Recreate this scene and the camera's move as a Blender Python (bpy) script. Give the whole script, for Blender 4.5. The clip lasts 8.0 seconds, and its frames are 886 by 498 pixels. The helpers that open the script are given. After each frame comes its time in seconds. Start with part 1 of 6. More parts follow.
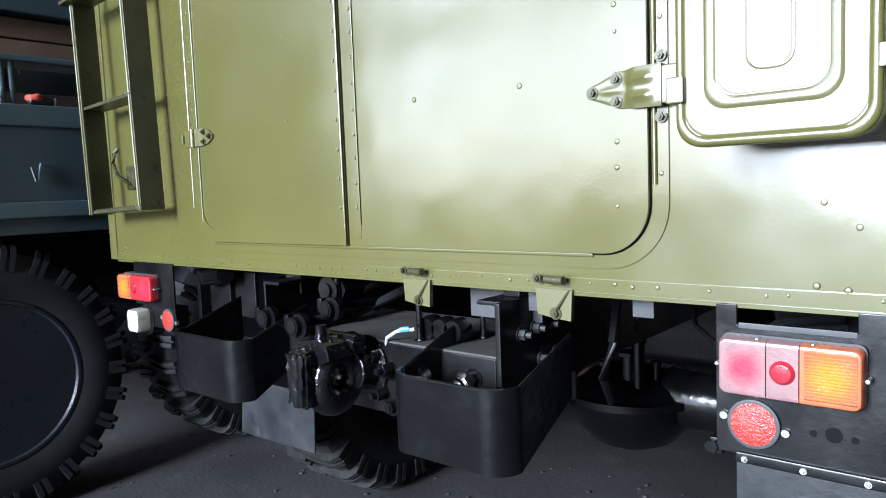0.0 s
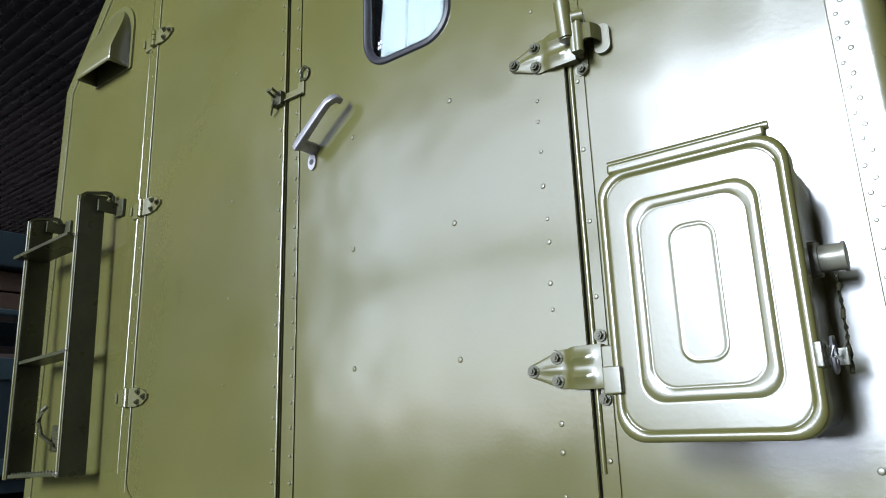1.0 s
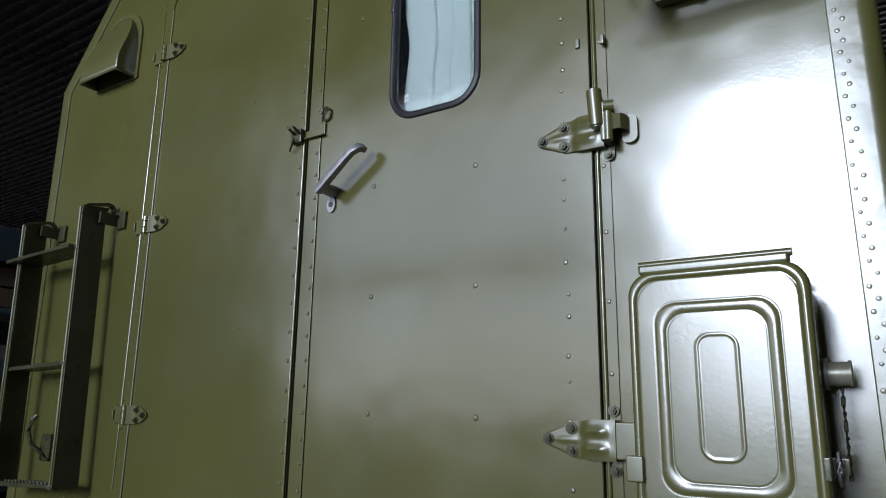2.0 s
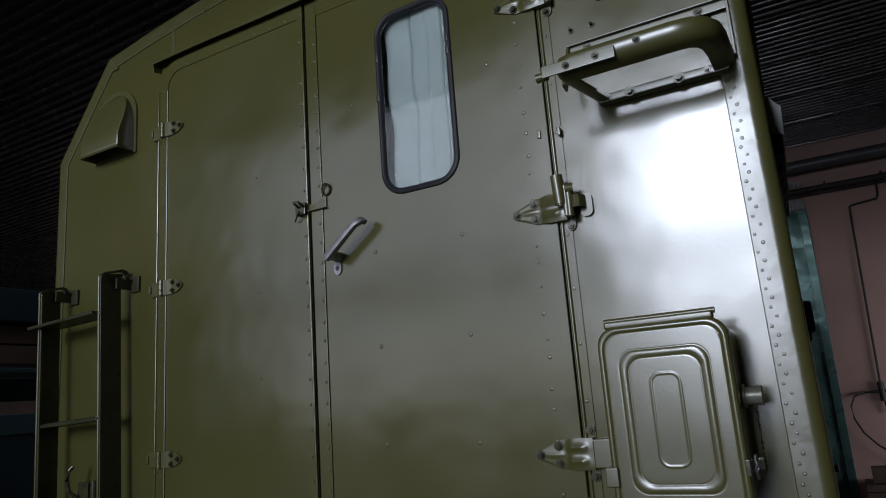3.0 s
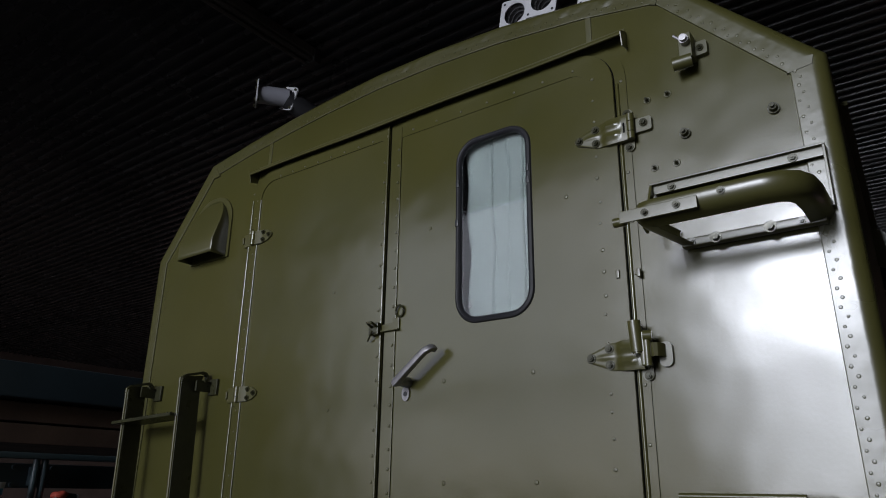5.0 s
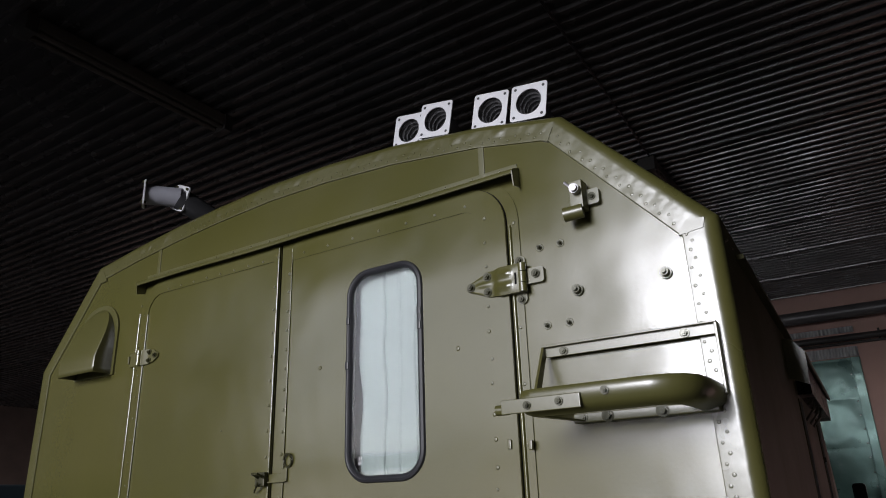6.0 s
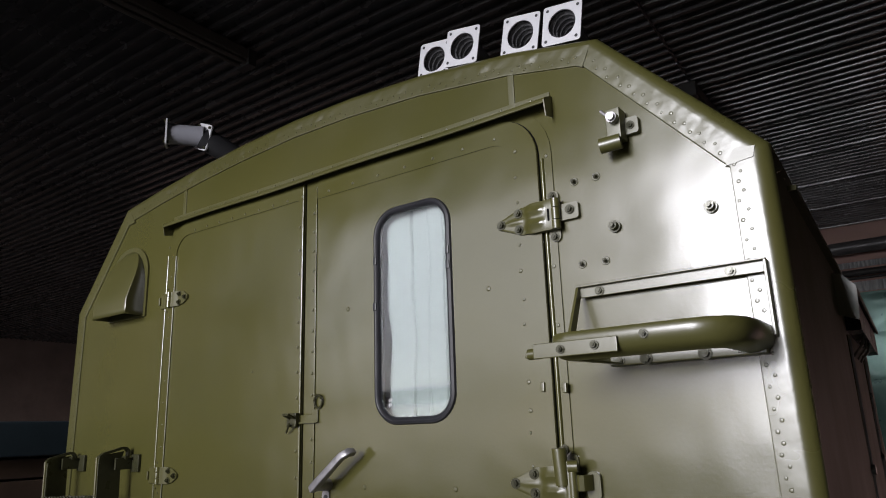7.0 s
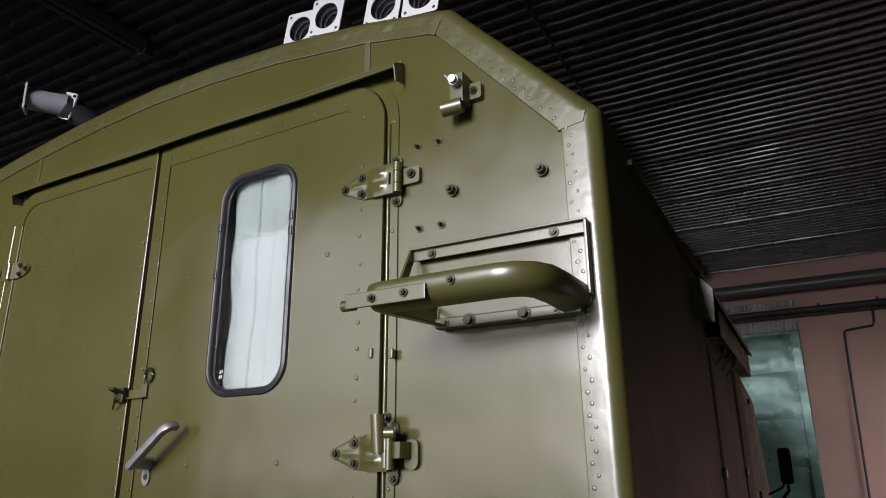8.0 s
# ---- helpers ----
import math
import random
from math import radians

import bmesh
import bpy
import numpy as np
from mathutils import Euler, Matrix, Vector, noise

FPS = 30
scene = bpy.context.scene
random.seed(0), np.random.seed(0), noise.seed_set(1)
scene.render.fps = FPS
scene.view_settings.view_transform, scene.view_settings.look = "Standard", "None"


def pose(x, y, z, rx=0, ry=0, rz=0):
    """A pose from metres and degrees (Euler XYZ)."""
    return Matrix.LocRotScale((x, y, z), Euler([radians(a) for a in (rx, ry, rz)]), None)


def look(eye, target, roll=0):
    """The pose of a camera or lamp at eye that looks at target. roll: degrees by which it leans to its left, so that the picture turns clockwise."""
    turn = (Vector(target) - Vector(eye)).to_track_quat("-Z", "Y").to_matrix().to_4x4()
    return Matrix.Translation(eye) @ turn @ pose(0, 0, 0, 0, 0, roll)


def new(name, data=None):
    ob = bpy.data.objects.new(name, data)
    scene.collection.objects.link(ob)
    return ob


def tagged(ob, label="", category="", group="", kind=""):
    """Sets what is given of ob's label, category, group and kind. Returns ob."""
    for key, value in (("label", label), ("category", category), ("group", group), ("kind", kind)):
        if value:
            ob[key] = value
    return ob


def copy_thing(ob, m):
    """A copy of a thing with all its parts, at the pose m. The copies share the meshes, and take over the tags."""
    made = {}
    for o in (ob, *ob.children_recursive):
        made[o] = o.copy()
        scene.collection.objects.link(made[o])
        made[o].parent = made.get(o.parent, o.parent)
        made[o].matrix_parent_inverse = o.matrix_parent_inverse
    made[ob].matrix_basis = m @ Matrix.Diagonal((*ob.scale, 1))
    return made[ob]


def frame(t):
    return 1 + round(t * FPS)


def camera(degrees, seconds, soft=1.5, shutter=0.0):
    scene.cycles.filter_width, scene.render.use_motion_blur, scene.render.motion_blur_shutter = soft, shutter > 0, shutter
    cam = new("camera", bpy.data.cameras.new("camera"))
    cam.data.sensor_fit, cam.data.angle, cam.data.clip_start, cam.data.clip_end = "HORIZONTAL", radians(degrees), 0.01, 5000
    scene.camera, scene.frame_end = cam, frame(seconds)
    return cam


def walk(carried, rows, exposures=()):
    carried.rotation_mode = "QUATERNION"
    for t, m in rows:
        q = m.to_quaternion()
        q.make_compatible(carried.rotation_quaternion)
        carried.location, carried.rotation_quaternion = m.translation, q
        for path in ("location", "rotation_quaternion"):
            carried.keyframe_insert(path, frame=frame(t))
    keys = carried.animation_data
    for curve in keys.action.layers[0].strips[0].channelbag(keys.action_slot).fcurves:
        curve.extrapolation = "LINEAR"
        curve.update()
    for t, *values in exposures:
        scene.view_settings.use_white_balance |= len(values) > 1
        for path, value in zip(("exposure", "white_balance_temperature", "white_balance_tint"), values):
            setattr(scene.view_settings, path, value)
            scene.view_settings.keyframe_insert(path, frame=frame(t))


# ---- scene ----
cam = camera(64.5, 8.0, 1.0)
PATH = [
    (0, (1.309, -1.244, 1.232), (0.025, 0.281, 1.066), -2.2),
    (0.3, (1.317, -1.237, 1.262), (0.018, 0.283, 1.298), -2.8),
    (0.5, (1.324, -1.237, 1.293), (0.048, 0.288, 1.512), -2.6),
    (0.7, (1.317, -1.22, 1.303), (0.069, 0.309, 1.622), -3.1),
    (1, (1.32, -1.144, 1.312), (0.148, 0.399, 1.804), -1.9),
    (1.2, (1.3, -1.136, 1.338), (0.172, 0.428, 1.868), -0.5),
    (1.5, (1.242, -1.165, 1.372), (0.061, 0.38, 1.838), 1.5),
    (1.7, (1.244, -1.226, 1.411), (0.117, 0.362, 1.867), 2.5),
    (2.8, (1.367, -1.601, 1.529), (0.418, 0.111, 1.943), -3.9),
    (3, (1.364, -1.7, 1.555), (0.414, 0.009, 1.976), -4.3),
    (3.5, (1.384, -1.769, 1.646), (0.436, -0.106, 2.226), -3.7),
    (4, (1.392, -1.801, 1.675), (0.463, -0.17, 2.366), -2.3),
    (4.2, (1.368, -1.815, 1.666), (0.425, -0.192, 2.358), -1.6),
    (5.3, (1.478, -1.6, 1.759), (0.308, -0.117, 2.415), 1.1),
    (5.5, (1.523, -1.586, 1.898), (0.434, -0.077, 2.632), -0.2),
    (5.7, (1.533, -1.551, 1.99), (0.516, 0.011, 2.716), -1.4),
    (6, (1.552, -1.54, 2.107), (0.539, 0.045, 2.784), -1.9),
    (6.5, (1.544, -1.489, 2.168), (0.498, 0.126, 2.715), -3.1),
    (7, (1.521, -1.467, 2.14), (0.392, 0.106, 2.642), -1.9),
    (7.2, (1.544, -1.426, 2.095), (0.501, 0.181, 2.666), -2.2),
    (7.3, (1.582, -1.414, 2.146), (0.607, 0.238, 2.714), -2.7),
    (7.5, (1.608, -1.371, 2.121), (0.619, 0.262, 2.717), -2.0),
    (7.7, (1.617, -1.319, 2.084), (0.644, 0.315, 2.705), -0.7),
    (8, (1.647, -1.262, 1.981), (0.698, 0.392, 2.587), -0.4),
]
EXPOSURES = [(0, 1.37, 6050, 16), (0.5, 1.17, 6050, 17), (1.0, 0.62, 6050, 17), (1.5, -0.03, 6050, 17), (2.0, -0.58, 6100, 17), (2.8, -1.43, 6250, 19), (3.5, -1.89, 6300, 20), (4.2, -1.97, 6450, 20), (5.3, -1.32, 6700, 20), (6.0, -0.81, 6950, 22), (7.0, -0.68, 7050, 23), (8.0, -0.44, 7150, 25)]
walk(cam, [(t, look(eye, target, roll)) for t, eye, target, roll in PATH], EXPOSURES)

# ---- world and light ----
world = bpy.data.worlds.new("sky")
scene.world = world
world.use_nodes = True
wn = world.node_tree
sky = wn.nodes.new("ShaderNodeTexSky")
sky.sky_type = "NISHITA"
sky.sun_disc = False
sky.sun_elevation, sky.sun_rotation = radians(38), radians(200)
wn.nodes["Background"].inputs["Strength"].default_value = 0.10
wn.links.new(sky.outputs["Color"], wn.nodes["Background"].inputs["Color"])
sun = new("sun", bpy.data.lights.new("sun", "SUN"))
sun.data.energy, sun.data.angle, sun.data.color = 1.2, radians(12), (1.0, 0.96, 0.9)
sun.matrix_world = look((-4, -14, 12), (0, -8, 0))
# daylight from the sky that comes in through the two open gates at the far end of the hall
GY, GZ1 = -14.0, 10.2
GATES = ((-2.3, 1.5), (-14.5, -2.7))
# invented opening in the right wall for the fill lamp: y from, y to, top
FILL_OPENING = (5.2, 7.7, 1.9)
# sky over the yard in the middle gate, the dimmer yard edge below it, and the shaded sides of the yard in the other gates
for gx0, gx1, gz0, gz1, watts in ((-2.3, 1.5, 3.9, 7.7, 4050), (-2.3, 1.5, 1.3, 3.8, 700), (-14.5, -2.7, 1.3, GZ1, 940)):
    gate_light = new("gate_daylight", bpy.data.lights.new("gate_daylight", "AREA"))
    gate_light.data.shape, gate_light.data.size, gate_light.data.size_y = "RECTANGLE", gx1 - gx0, gz1 - gz0
    gate_light.data.energy, gate_light.data.color = watts, (0.82, 0.93, 1.0)
    gate_light.matrix_world = look(((gx0 + gx1) / 2, GY - 0.1, (gz1 + gz0) / 2), ((gx0 + gx1) / 2, 0, (gz1 + gz0) / 2))
# added fill lamp outside an invented low side opening, brightens the lower end wall
side_light = new("end_wall_fill", bpy.data.lights.new("end_wall_fill", "AREA"))
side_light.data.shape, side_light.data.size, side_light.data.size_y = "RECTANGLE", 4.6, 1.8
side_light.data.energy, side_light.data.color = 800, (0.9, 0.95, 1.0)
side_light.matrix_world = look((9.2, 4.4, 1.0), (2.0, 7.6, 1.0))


# ---- materials ----
def material(name, base, rough=0.5, metal=0.0, var=0.25, scale=3.0, fine=60.0, bump=0.1, bump_dist=0.002, rvar=0.1, spec=0.5, tint=None, stain=0.0, stain_color=(0.3, 0.28, 0.24), rand=0.0, bump_scale=None):
    """A surface with coarse and fine variation in colour, gloss and relief."""
    m = bpy.data.materials.new(name)
    m.use_nodes = True
    nt = m.node_tree
    b = nt.nodes["Principled BSDF"]
    b.inputs["Metallic"].default_value = metal
    b.inputs["Specular IOR Level"].default_value = spec
    tc = nt.nodes.new("ShaderNodeTexCoord")

    def noise_node(s, detail=4.0, rough_=0.55):
        n = nt.nodes.new("ShaderNodeTexNoise")
        n.inputs["Scale"].default_value, n.inputs["Detail"].default_value, n.inputs["Roughness"].default_value = s, detail, rough_
        nt.links.new(tc.outputs["Object"], n.inputs["Vector"])
        return n

    def mixed(a, c, fac):
        x = nt.nodes.new("ShaderNodeMix")
        x.data_type = "RGBA"
        for sock, v in ((x.inputs["A"], a), (x.inputs["B"], c)):
            if isinstance(v, tuple):
                sock.default_value = (*v, 1.0)
            else:
                nt.links.new(v, sock)
        nt.links.new(fac, x.inputs["Factor"])
        return x.outputs["Result"]

    def span(value, lo, hi, a, c):
        r = nt.nodes.new("ShaderNodeMapRange")
        r.inputs["From Min"].default_value, r.inputs["From Max"].default_value = lo, hi
        r.inputs["To Min"].default_value, r.inputs["To Max"].default_value = a, c
        nt.links.new(value, r.inputs["Value"])
        return r.outputs["Result"]

    coarse, small = noise_node(scale, 5.0), noise_node(fine, 3.0)
    dark = tuple(c * (1 - var) for c in base)
    light = tuple(min(1.0, c * (1 + var)) for c in (tint or base))
    col = mixed(dark, light, span(coarse.outputs["Fac"], 0.3, 0.7, 0.0, 1.0))
    col = mixed(col, tuple(c * 0.72 for c in base), span(small.outputs["Fac"], 0.5, 0.85, 0.0, min(1.0, var * 2)))
    if stain:
        s = noise_node(scale * 2.7, 8.0, 0.7)
        col = mixed(col, stain_color, span(s.outputs["Fac"], 0.56, 0.72, 0.0, stain))
    if rand:
        oi = nt.nodes.new("ShaderNodeObjectInfo")
        col = mixed(col, tuple(c * 0.6 for c in base), span(oi.outputs["Random"], 0.0, 1.0, 0.0, rand))
    nt.links.new(col, b.inputs["Base Color"])
    nt.links.new(span(noise_node(scale * 1.7).outputs["Fac"], 0.3, 0.7, max(0.03, rough - rvar), min(1.0, rough + rvar)), b.inputs["Roughness"])
    bn = nt.nodes.new("ShaderNodeBump")
    bn.inputs["Strength"].default_value, bn.inputs["Distance"].default_value = bump, bump_dist
    relief = noise_node(bump_scale or fine, 3.0)
    nt.links.new(relief.outputs["Fac"], bn.inputs["Height"])
    nt.links.new(bn.outputs["Normal"], b.inputs["Normal"])
    return m


def olive_paint(name, rough, wave):
    """Fresh brushed olive paint over slightly wavy sheet metal: broad dents and orange peel bend the sheen."""
    m = material(name, (0.0655, 0.0635, 0.0180), rough, 0.0, 0.09, 1.6, 140, 0.1, 0.0012, 0.06, 0.9, tint=(0.0690, 0.0640, 0.0185))
    nt = m.node_tree
    b = nt.nodes["Principled BSDF"]
    bn = next(n for n in nt.nodes if n.bl_idname == "ShaderNodeBump")
    tc = next(n for n in nt.nodes if n.bl_idname == "ShaderNodeTexCoord")
    broad = nt.nodes.new("ShaderNodeTexNoise")
    broad.inputs["Scale"].default_value, broad.inputs["Detail"].default_value = 3.2, 2.0
    nt.links.new(tc.outputs["Object"], broad.inputs["Vector"])
    b2 = nt.nodes.new("ShaderNodeBump")
    b2.inputs["Strength"].default_value, b2.inputs["Distance"].default_value = wave, 0.02
    nt.links.new(broad.outputs["Fac"], b2.inputs["Height"])
    nt.links.new(b2.outputs["Normal"], bn.inputs["Normal"])
    # spray droplets and dust nibs, in patches
    drops = nt.nodes.new("ShaderNodeTexVoronoi")
    drops.inputs["Scale"].default_value = 240.0
    patch = nt.nodes.new("ShaderNodeTexNoise")
    patch.inputs["Scale"].default_value, patch.inputs["Detail"].default_value = 3.6, 5.0
    for n in (drops, patch):
        nt.links.new(tc.outputs["Object"], n.inputs["Vector"])
    hump = nt.nodes.new("ShaderNodeMapRange")
    for key, v in zip(("From Min", "From Max", "To Min", "To Max"), (0.05, 0.34, 1.0, 0.0)):
        hump.inputs[key].default_value = v
    nt.links.new(drops.outputs["Distance"], hump.inputs["Value"])
    where = nt.nodes.new("ShaderNodeMapRange")
    for key, v in zip(("From Min", "From Max", "To Min", "To Max"), (0.5, 0.68, 0.0, 1.0)):
        where.inputs[key].default_value = v
    nt.links.new(patch.outputs["Fac"], where.inputs["Value"])
    mul = nt.nodes.new("ShaderNodeMath")
    mul.operation = "MULTIPLY"
    nt.links.new(hump.outputs["Result"], mul.inputs[0])
    nt.links.new(where.outputs["Result"], mul.inputs[1])
    b3 = nt.nodes.new("ShaderNodeBump")
    b3.inputs["Strength"].default_value, b3.inputs["Distance"].default_value = 0.07, 0.0005
    nt.links.new(mul.outputs["Value"], b3.inputs["Height"])
    nt.links.new(bn.outputs["Normal"], b3.inputs["Normal"])
    nt.links.new(b3.outputs["Normal"], b.inputs["Normal"])
    return m


def glow_lens(name, inner, outer, centre, radius):
    """Lens plastic with a glow painted round its middle, paler and dusty towards the rim."""
    m = material(name, outer, 0.32, 0, 0.14, 22.0, 160, 0.25, 0.002, 0.08)
    nt = m.node_tree
    b = nt.nodes["Principled BSDF"]
    tc = next(n for n in nt.nodes if n.bl_idname == "ShaderNodeTexCoord")
    dist = nt.nodes.new("ShaderNodeVectorMath")
    dist.operation = "DISTANCE"
    dist.inputs[1].default_value = centre
    nt.links.new(tc.outputs["Object"], dist.inputs[0])
    fade = nt.nodes.new("ShaderNodeMapRange")
    fade.interpolation_type = "SMOOTHSTEP"
    fade.inputs["From Min"].default_value, fade.inputs["From Max"].default_value = radius * 0.15, radius
    nt.links.new(dist.outputs["Value"], fade.inputs["Value"])
    mix = nt.nodes.new("ShaderNodeMix")
    mix.data_type = "RGBA"
    mix.inputs["A"].default_value = (*inner, 1)
    nt.links.new(b.inputs["Base Color"].links[0].from_socket, mix.inputs["B"])
    nt.links.new(fade.outputs["Result"], mix.inputs["Factor"])
    nt.links.new(mix.outputs["Result"], b.inputs["Base Color"])
    return m


OLIVE = olive_paint("olive_paint", 0.2, 0.24)
OLIVE_LID = olive_paint("olive_paint_brushed", 0.24, 0.12)
OLIVE_PART = olive_paint("olive_paint_fittings", 0.32, 0.08)
# darker olive copy: shade of the ladder faces put into the colour, plus wear
OLIVE_SHADED_WORN = material("shaded_worn_olive_paint", (0.034, 0.034, 0.016), 0.34, 0.0, 0.3, 9.0, 120, 0.25, 0.0015, 0.1, stain=0.4, stain_color=(0.075, 0.072, 0.045))
# same olive with its sheen cut, to keep the shaded side of the box dark
OLIVE_SIDE = olive_paint("olive_paint_side_dulled", 0.5, 0.2)
OLIVE_SIDE.node_tree.nodes["Principled BSDF"].inputs["Specular IOR Level"].default_value = 0.15
OLIVE_FLANGE = olive_paint("olive_paint_hammered", 0.3, 0.09)
next(n for n in OLIVE_FLANGE.node_tree.nodes if n.bl_idname == "ShaderNodeTexNoise" and abs(n.inputs["Scale"].default_value - 3.2) < 0.01).inputs["Scale"].default_value = 16.0
fl_nodes, fl_links = OLIVE_FLANGE.node_tree.nodes, OLIVE_FLANGE.node_tree.links
fl_xyz = fl_nodes.new("ShaderNodeSeparateXYZ")
fl_links.new(next(n for n in fl_nodes if n.bl_idname == "ShaderNodeTexCoord").outputs["Object"], fl_xyz.inputs["Vector"])
fl_rise = fl_nodes.new("ShaderNodeMapRange")
for key, v in zip(("From Min", "From Max", "To Min", "To Max"), (2.62, 2.76, 0.06, 0.13)):
    fl_rise.inputs[key].default_value = v
fl_links.new(fl_xyz.outputs["Z"], fl_rise.inputs["Value"])
fl_links.new(fl_rise.outputs["Result"], next(n for n in fl_nodes if n.bl_idname == "ShaderNodeBump" and abs(n.inputs["Distance"].default_value - 0.02) < 1e-6).inputs["Strength"])
GREEN_DARK = material("dark_teal_paint", (0.025, 0.039, 0.047), 0.42, 0, 0.2, 2.0, 90, 0.1, 0.001, 0.08)
RIM_PAINT = material("dark_blue_rim_paint", (0.009, 0.011, 0.015), 0.32, 0, 0.3, 5.0, 80, 0.2, 0.002, 0.1)
TEAL = material("teal_trim_paint", (0.042, 0.068, 0.077), 0.4, 0, 0.2, 3.0, 90, 0.1, 0.001, 0.08)
BLACK = material("black_chassis_paint", (0.0028, 0.0028, 0.0032), 0.34, 0, 0.3, 5.0, 80, 0.2, 0.002, 0.12, spec=0.3, stain=0.15, stain_color=(0.012, 0.012, 0.012))
BLACK_GLOSS = material("black_gloss_paint", (0.0028, 0.0028, 0.0032), 0.2, 0, 0.3, 6.0, 40, 0.25, 0.005, 0.08, spec=0.35, stain=0.3, stain_color=(0.012, 0.012, 0.012))
DUSTY = material("dusty_steel", (0.03, 0.029, 0.027), 0.7, 0, 0.35, 7.0, 120, 0.2, 0.001, 0.1, spec=0.35, stain=0.4, stain_color=(0.055, 0.052, 0.048))
RUBBER = material("tyre_rubber", (0.008, 0.0086, 0.010), 0.6, 0, 0.3, 6.0, 90, 0.3, 0.002, 0.1, spec=0.3, stain=0.2, stain_color=(0.03, 0.03, 0.03))
RUBBER_MUD = material("muddy_tyre_rubber", (0.007, 0.007, 0.0068), 0.8, 0, 0.4, 8.0, 70, 0.5, 0.004, 0.08, spec=0.25, stain=0.5, stain_color=(0.05, 0.047, 0.042))
SEAL = material("rubber_window_seal", (0.02, 0.02, 0.023), 0.42, 0, 0.2, 8.0, 120, 0.2, 0.001, 0.08)
GAP = material("black_door_gap_rubber", (0.004, 0.004, 0.004), 0.9, 0, 0.2, 8.0, 120, 0.2, 0.001, 0.05, spec=0.1)
FLAP = material("grey_rubber_flap", (0.010, 0.0112, 0.0135), 0.4, 0, 0.35, 6.0, 50, 0.25, 0.003, 0.12, stain=0.7, stain_color=(0.027, 0.0285, 0.032))
GREASE = material("greased_black_steel", (0.003, 0.003, 0.0034), 0.13, 0, 0.3, 8.0, 60, 0.7, 0.006, 0.06, spec=0.6, bump_scale=42.0)
STEEL = material("plain_steel", (0.45, 0.45, 0.44), 0.35, 1.0, 0.2, 20.0, 200, 0.15, 0.001, 0.1)
BOLT = material("painted_bolt", (0.045, 0.044, 0.022), 0.24, 0.2, 0.3, 30.0, 200, 0.2, 0.001, 0.1)
CAP = material("dull_grey_cap", (0.13, 0.125, 0.09), 0.4, 0.2, 0.3, 20.0, 160, 0.3, 0.001, 0.1)
CHROME = material("grey_metal_handle", (0.30, 0.29, 0.30), 0.45, 0.7, 0.25, 25.0, 160, 0.4, 0.001, 0.12, stain=0.4, stain_color=(0.16, 0.155, 0.15))
GALV = material("galvanised_sheet", (0.03, 0.031, 0.033), 0.55, 0.25, 0.35, 9.0, 60, 0.3, 0.002, 0.12, stain=0.6, stain_color=(0.05, 0.05, 0.05))
WHITE = material("white_painted_plate", (0.55, 0.55, 0.57), 0.5, 0, 0.06, 6.0, 90, 0.1, 0.001, 0.08)
HOSE = material("ribbed_grey_hose", (0.13, 0.13, 0.135), 0.3, 0, 0.2, 9.0, 90, 0.1, 0.001, 0.08, 0.8)
PALE_SHEET = material("pale_corrugated_strip", (0.42, 0.43, 0.43), 0.4, 0.2, 0.15, 5.0, 60, 0.2, 0.002, 0.1)
GREY_DUCT = material("grey_plastic_duct", (0.24, 0.24, 0.27), 0.5, 0, 0.1, 6.0, 90, 0.1, 0.001, 0.08)
BLACK_DUCT = material("black_corrugated_hose", (0.025, 0.025, 0.027), 0.4, 0, 0.2, 9.0, 90, 0.1, 0.001, 0.08)
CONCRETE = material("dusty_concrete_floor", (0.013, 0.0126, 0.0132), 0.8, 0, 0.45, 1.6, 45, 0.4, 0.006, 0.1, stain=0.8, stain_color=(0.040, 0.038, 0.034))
YARD = material("asphalt_yard", (0.08, 0.08, 0.08), 0.9, 0, 0.15, 0.6, 20, 0.3, 0.01, 0.05)
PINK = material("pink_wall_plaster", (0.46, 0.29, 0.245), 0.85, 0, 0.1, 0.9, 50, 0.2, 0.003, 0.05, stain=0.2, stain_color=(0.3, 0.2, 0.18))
# unseen right wall, coloured dark so the truck's side mirrors little light
SIDE_DARK = material("darkened_side_wall", (0.03, 0.022, 0.02), 0.85, 0, 0.2, 1.0, 50, 0.2, 0.003, 0.05)
BROWN = material("brown_wall_boards", (0.10, 0.07, 0.058), 0.8, 0, 0.25, 2.0, 40, 0.3, 0.004, 0.06)
CEIL = material("dark_corrugated_sheet", (0.064, 0.058, 0.058), 0.26, 0.0, 0.25, 1.5, 60, 0.15, 0.001, 0.1)
BEAM = material("dark_roof_steel", (0.035, 0.032, 0.03), 0.6, 0, 0.25, 4.0, 60, 0.2, 0.002, 0.08)
LAMPBODY = material("grey_lamp_housing", (0.09, 0.075, 0.065), 0.6, 0, 0.2, 4.0, 60, 0.2, 0.002, 0.08)
SHEET_GREEN = material("green_sheet_metal_door", (0.10, 0.20, 0.175), 0.3, 0.3, 0.25, 2.5, 40, 0.6, 0.08, 0.06, bump_scale=1.3, stain=0.35, stain_color=(0.18, 0.26, 0.24))
PIPE = material("painted_steel_pipe", (0.09, 0.085, 0.085), 0.4, 0, 0.2, 5.0, 70, 0.1, 0.001, 0.08)
CURTAIN = material("pale_window_curtain", (0.122, 0.143, 0.134), 0.9, 0, 0.05, 4.0, 300, 0.15, 0.001, 0.05)
RED_LENS = material("red_lens_plastic", (0.22, 0.012, 0.02), 0.22, 0, 0.12, 14.0, 160, 0.25, 0.002, 0.08)
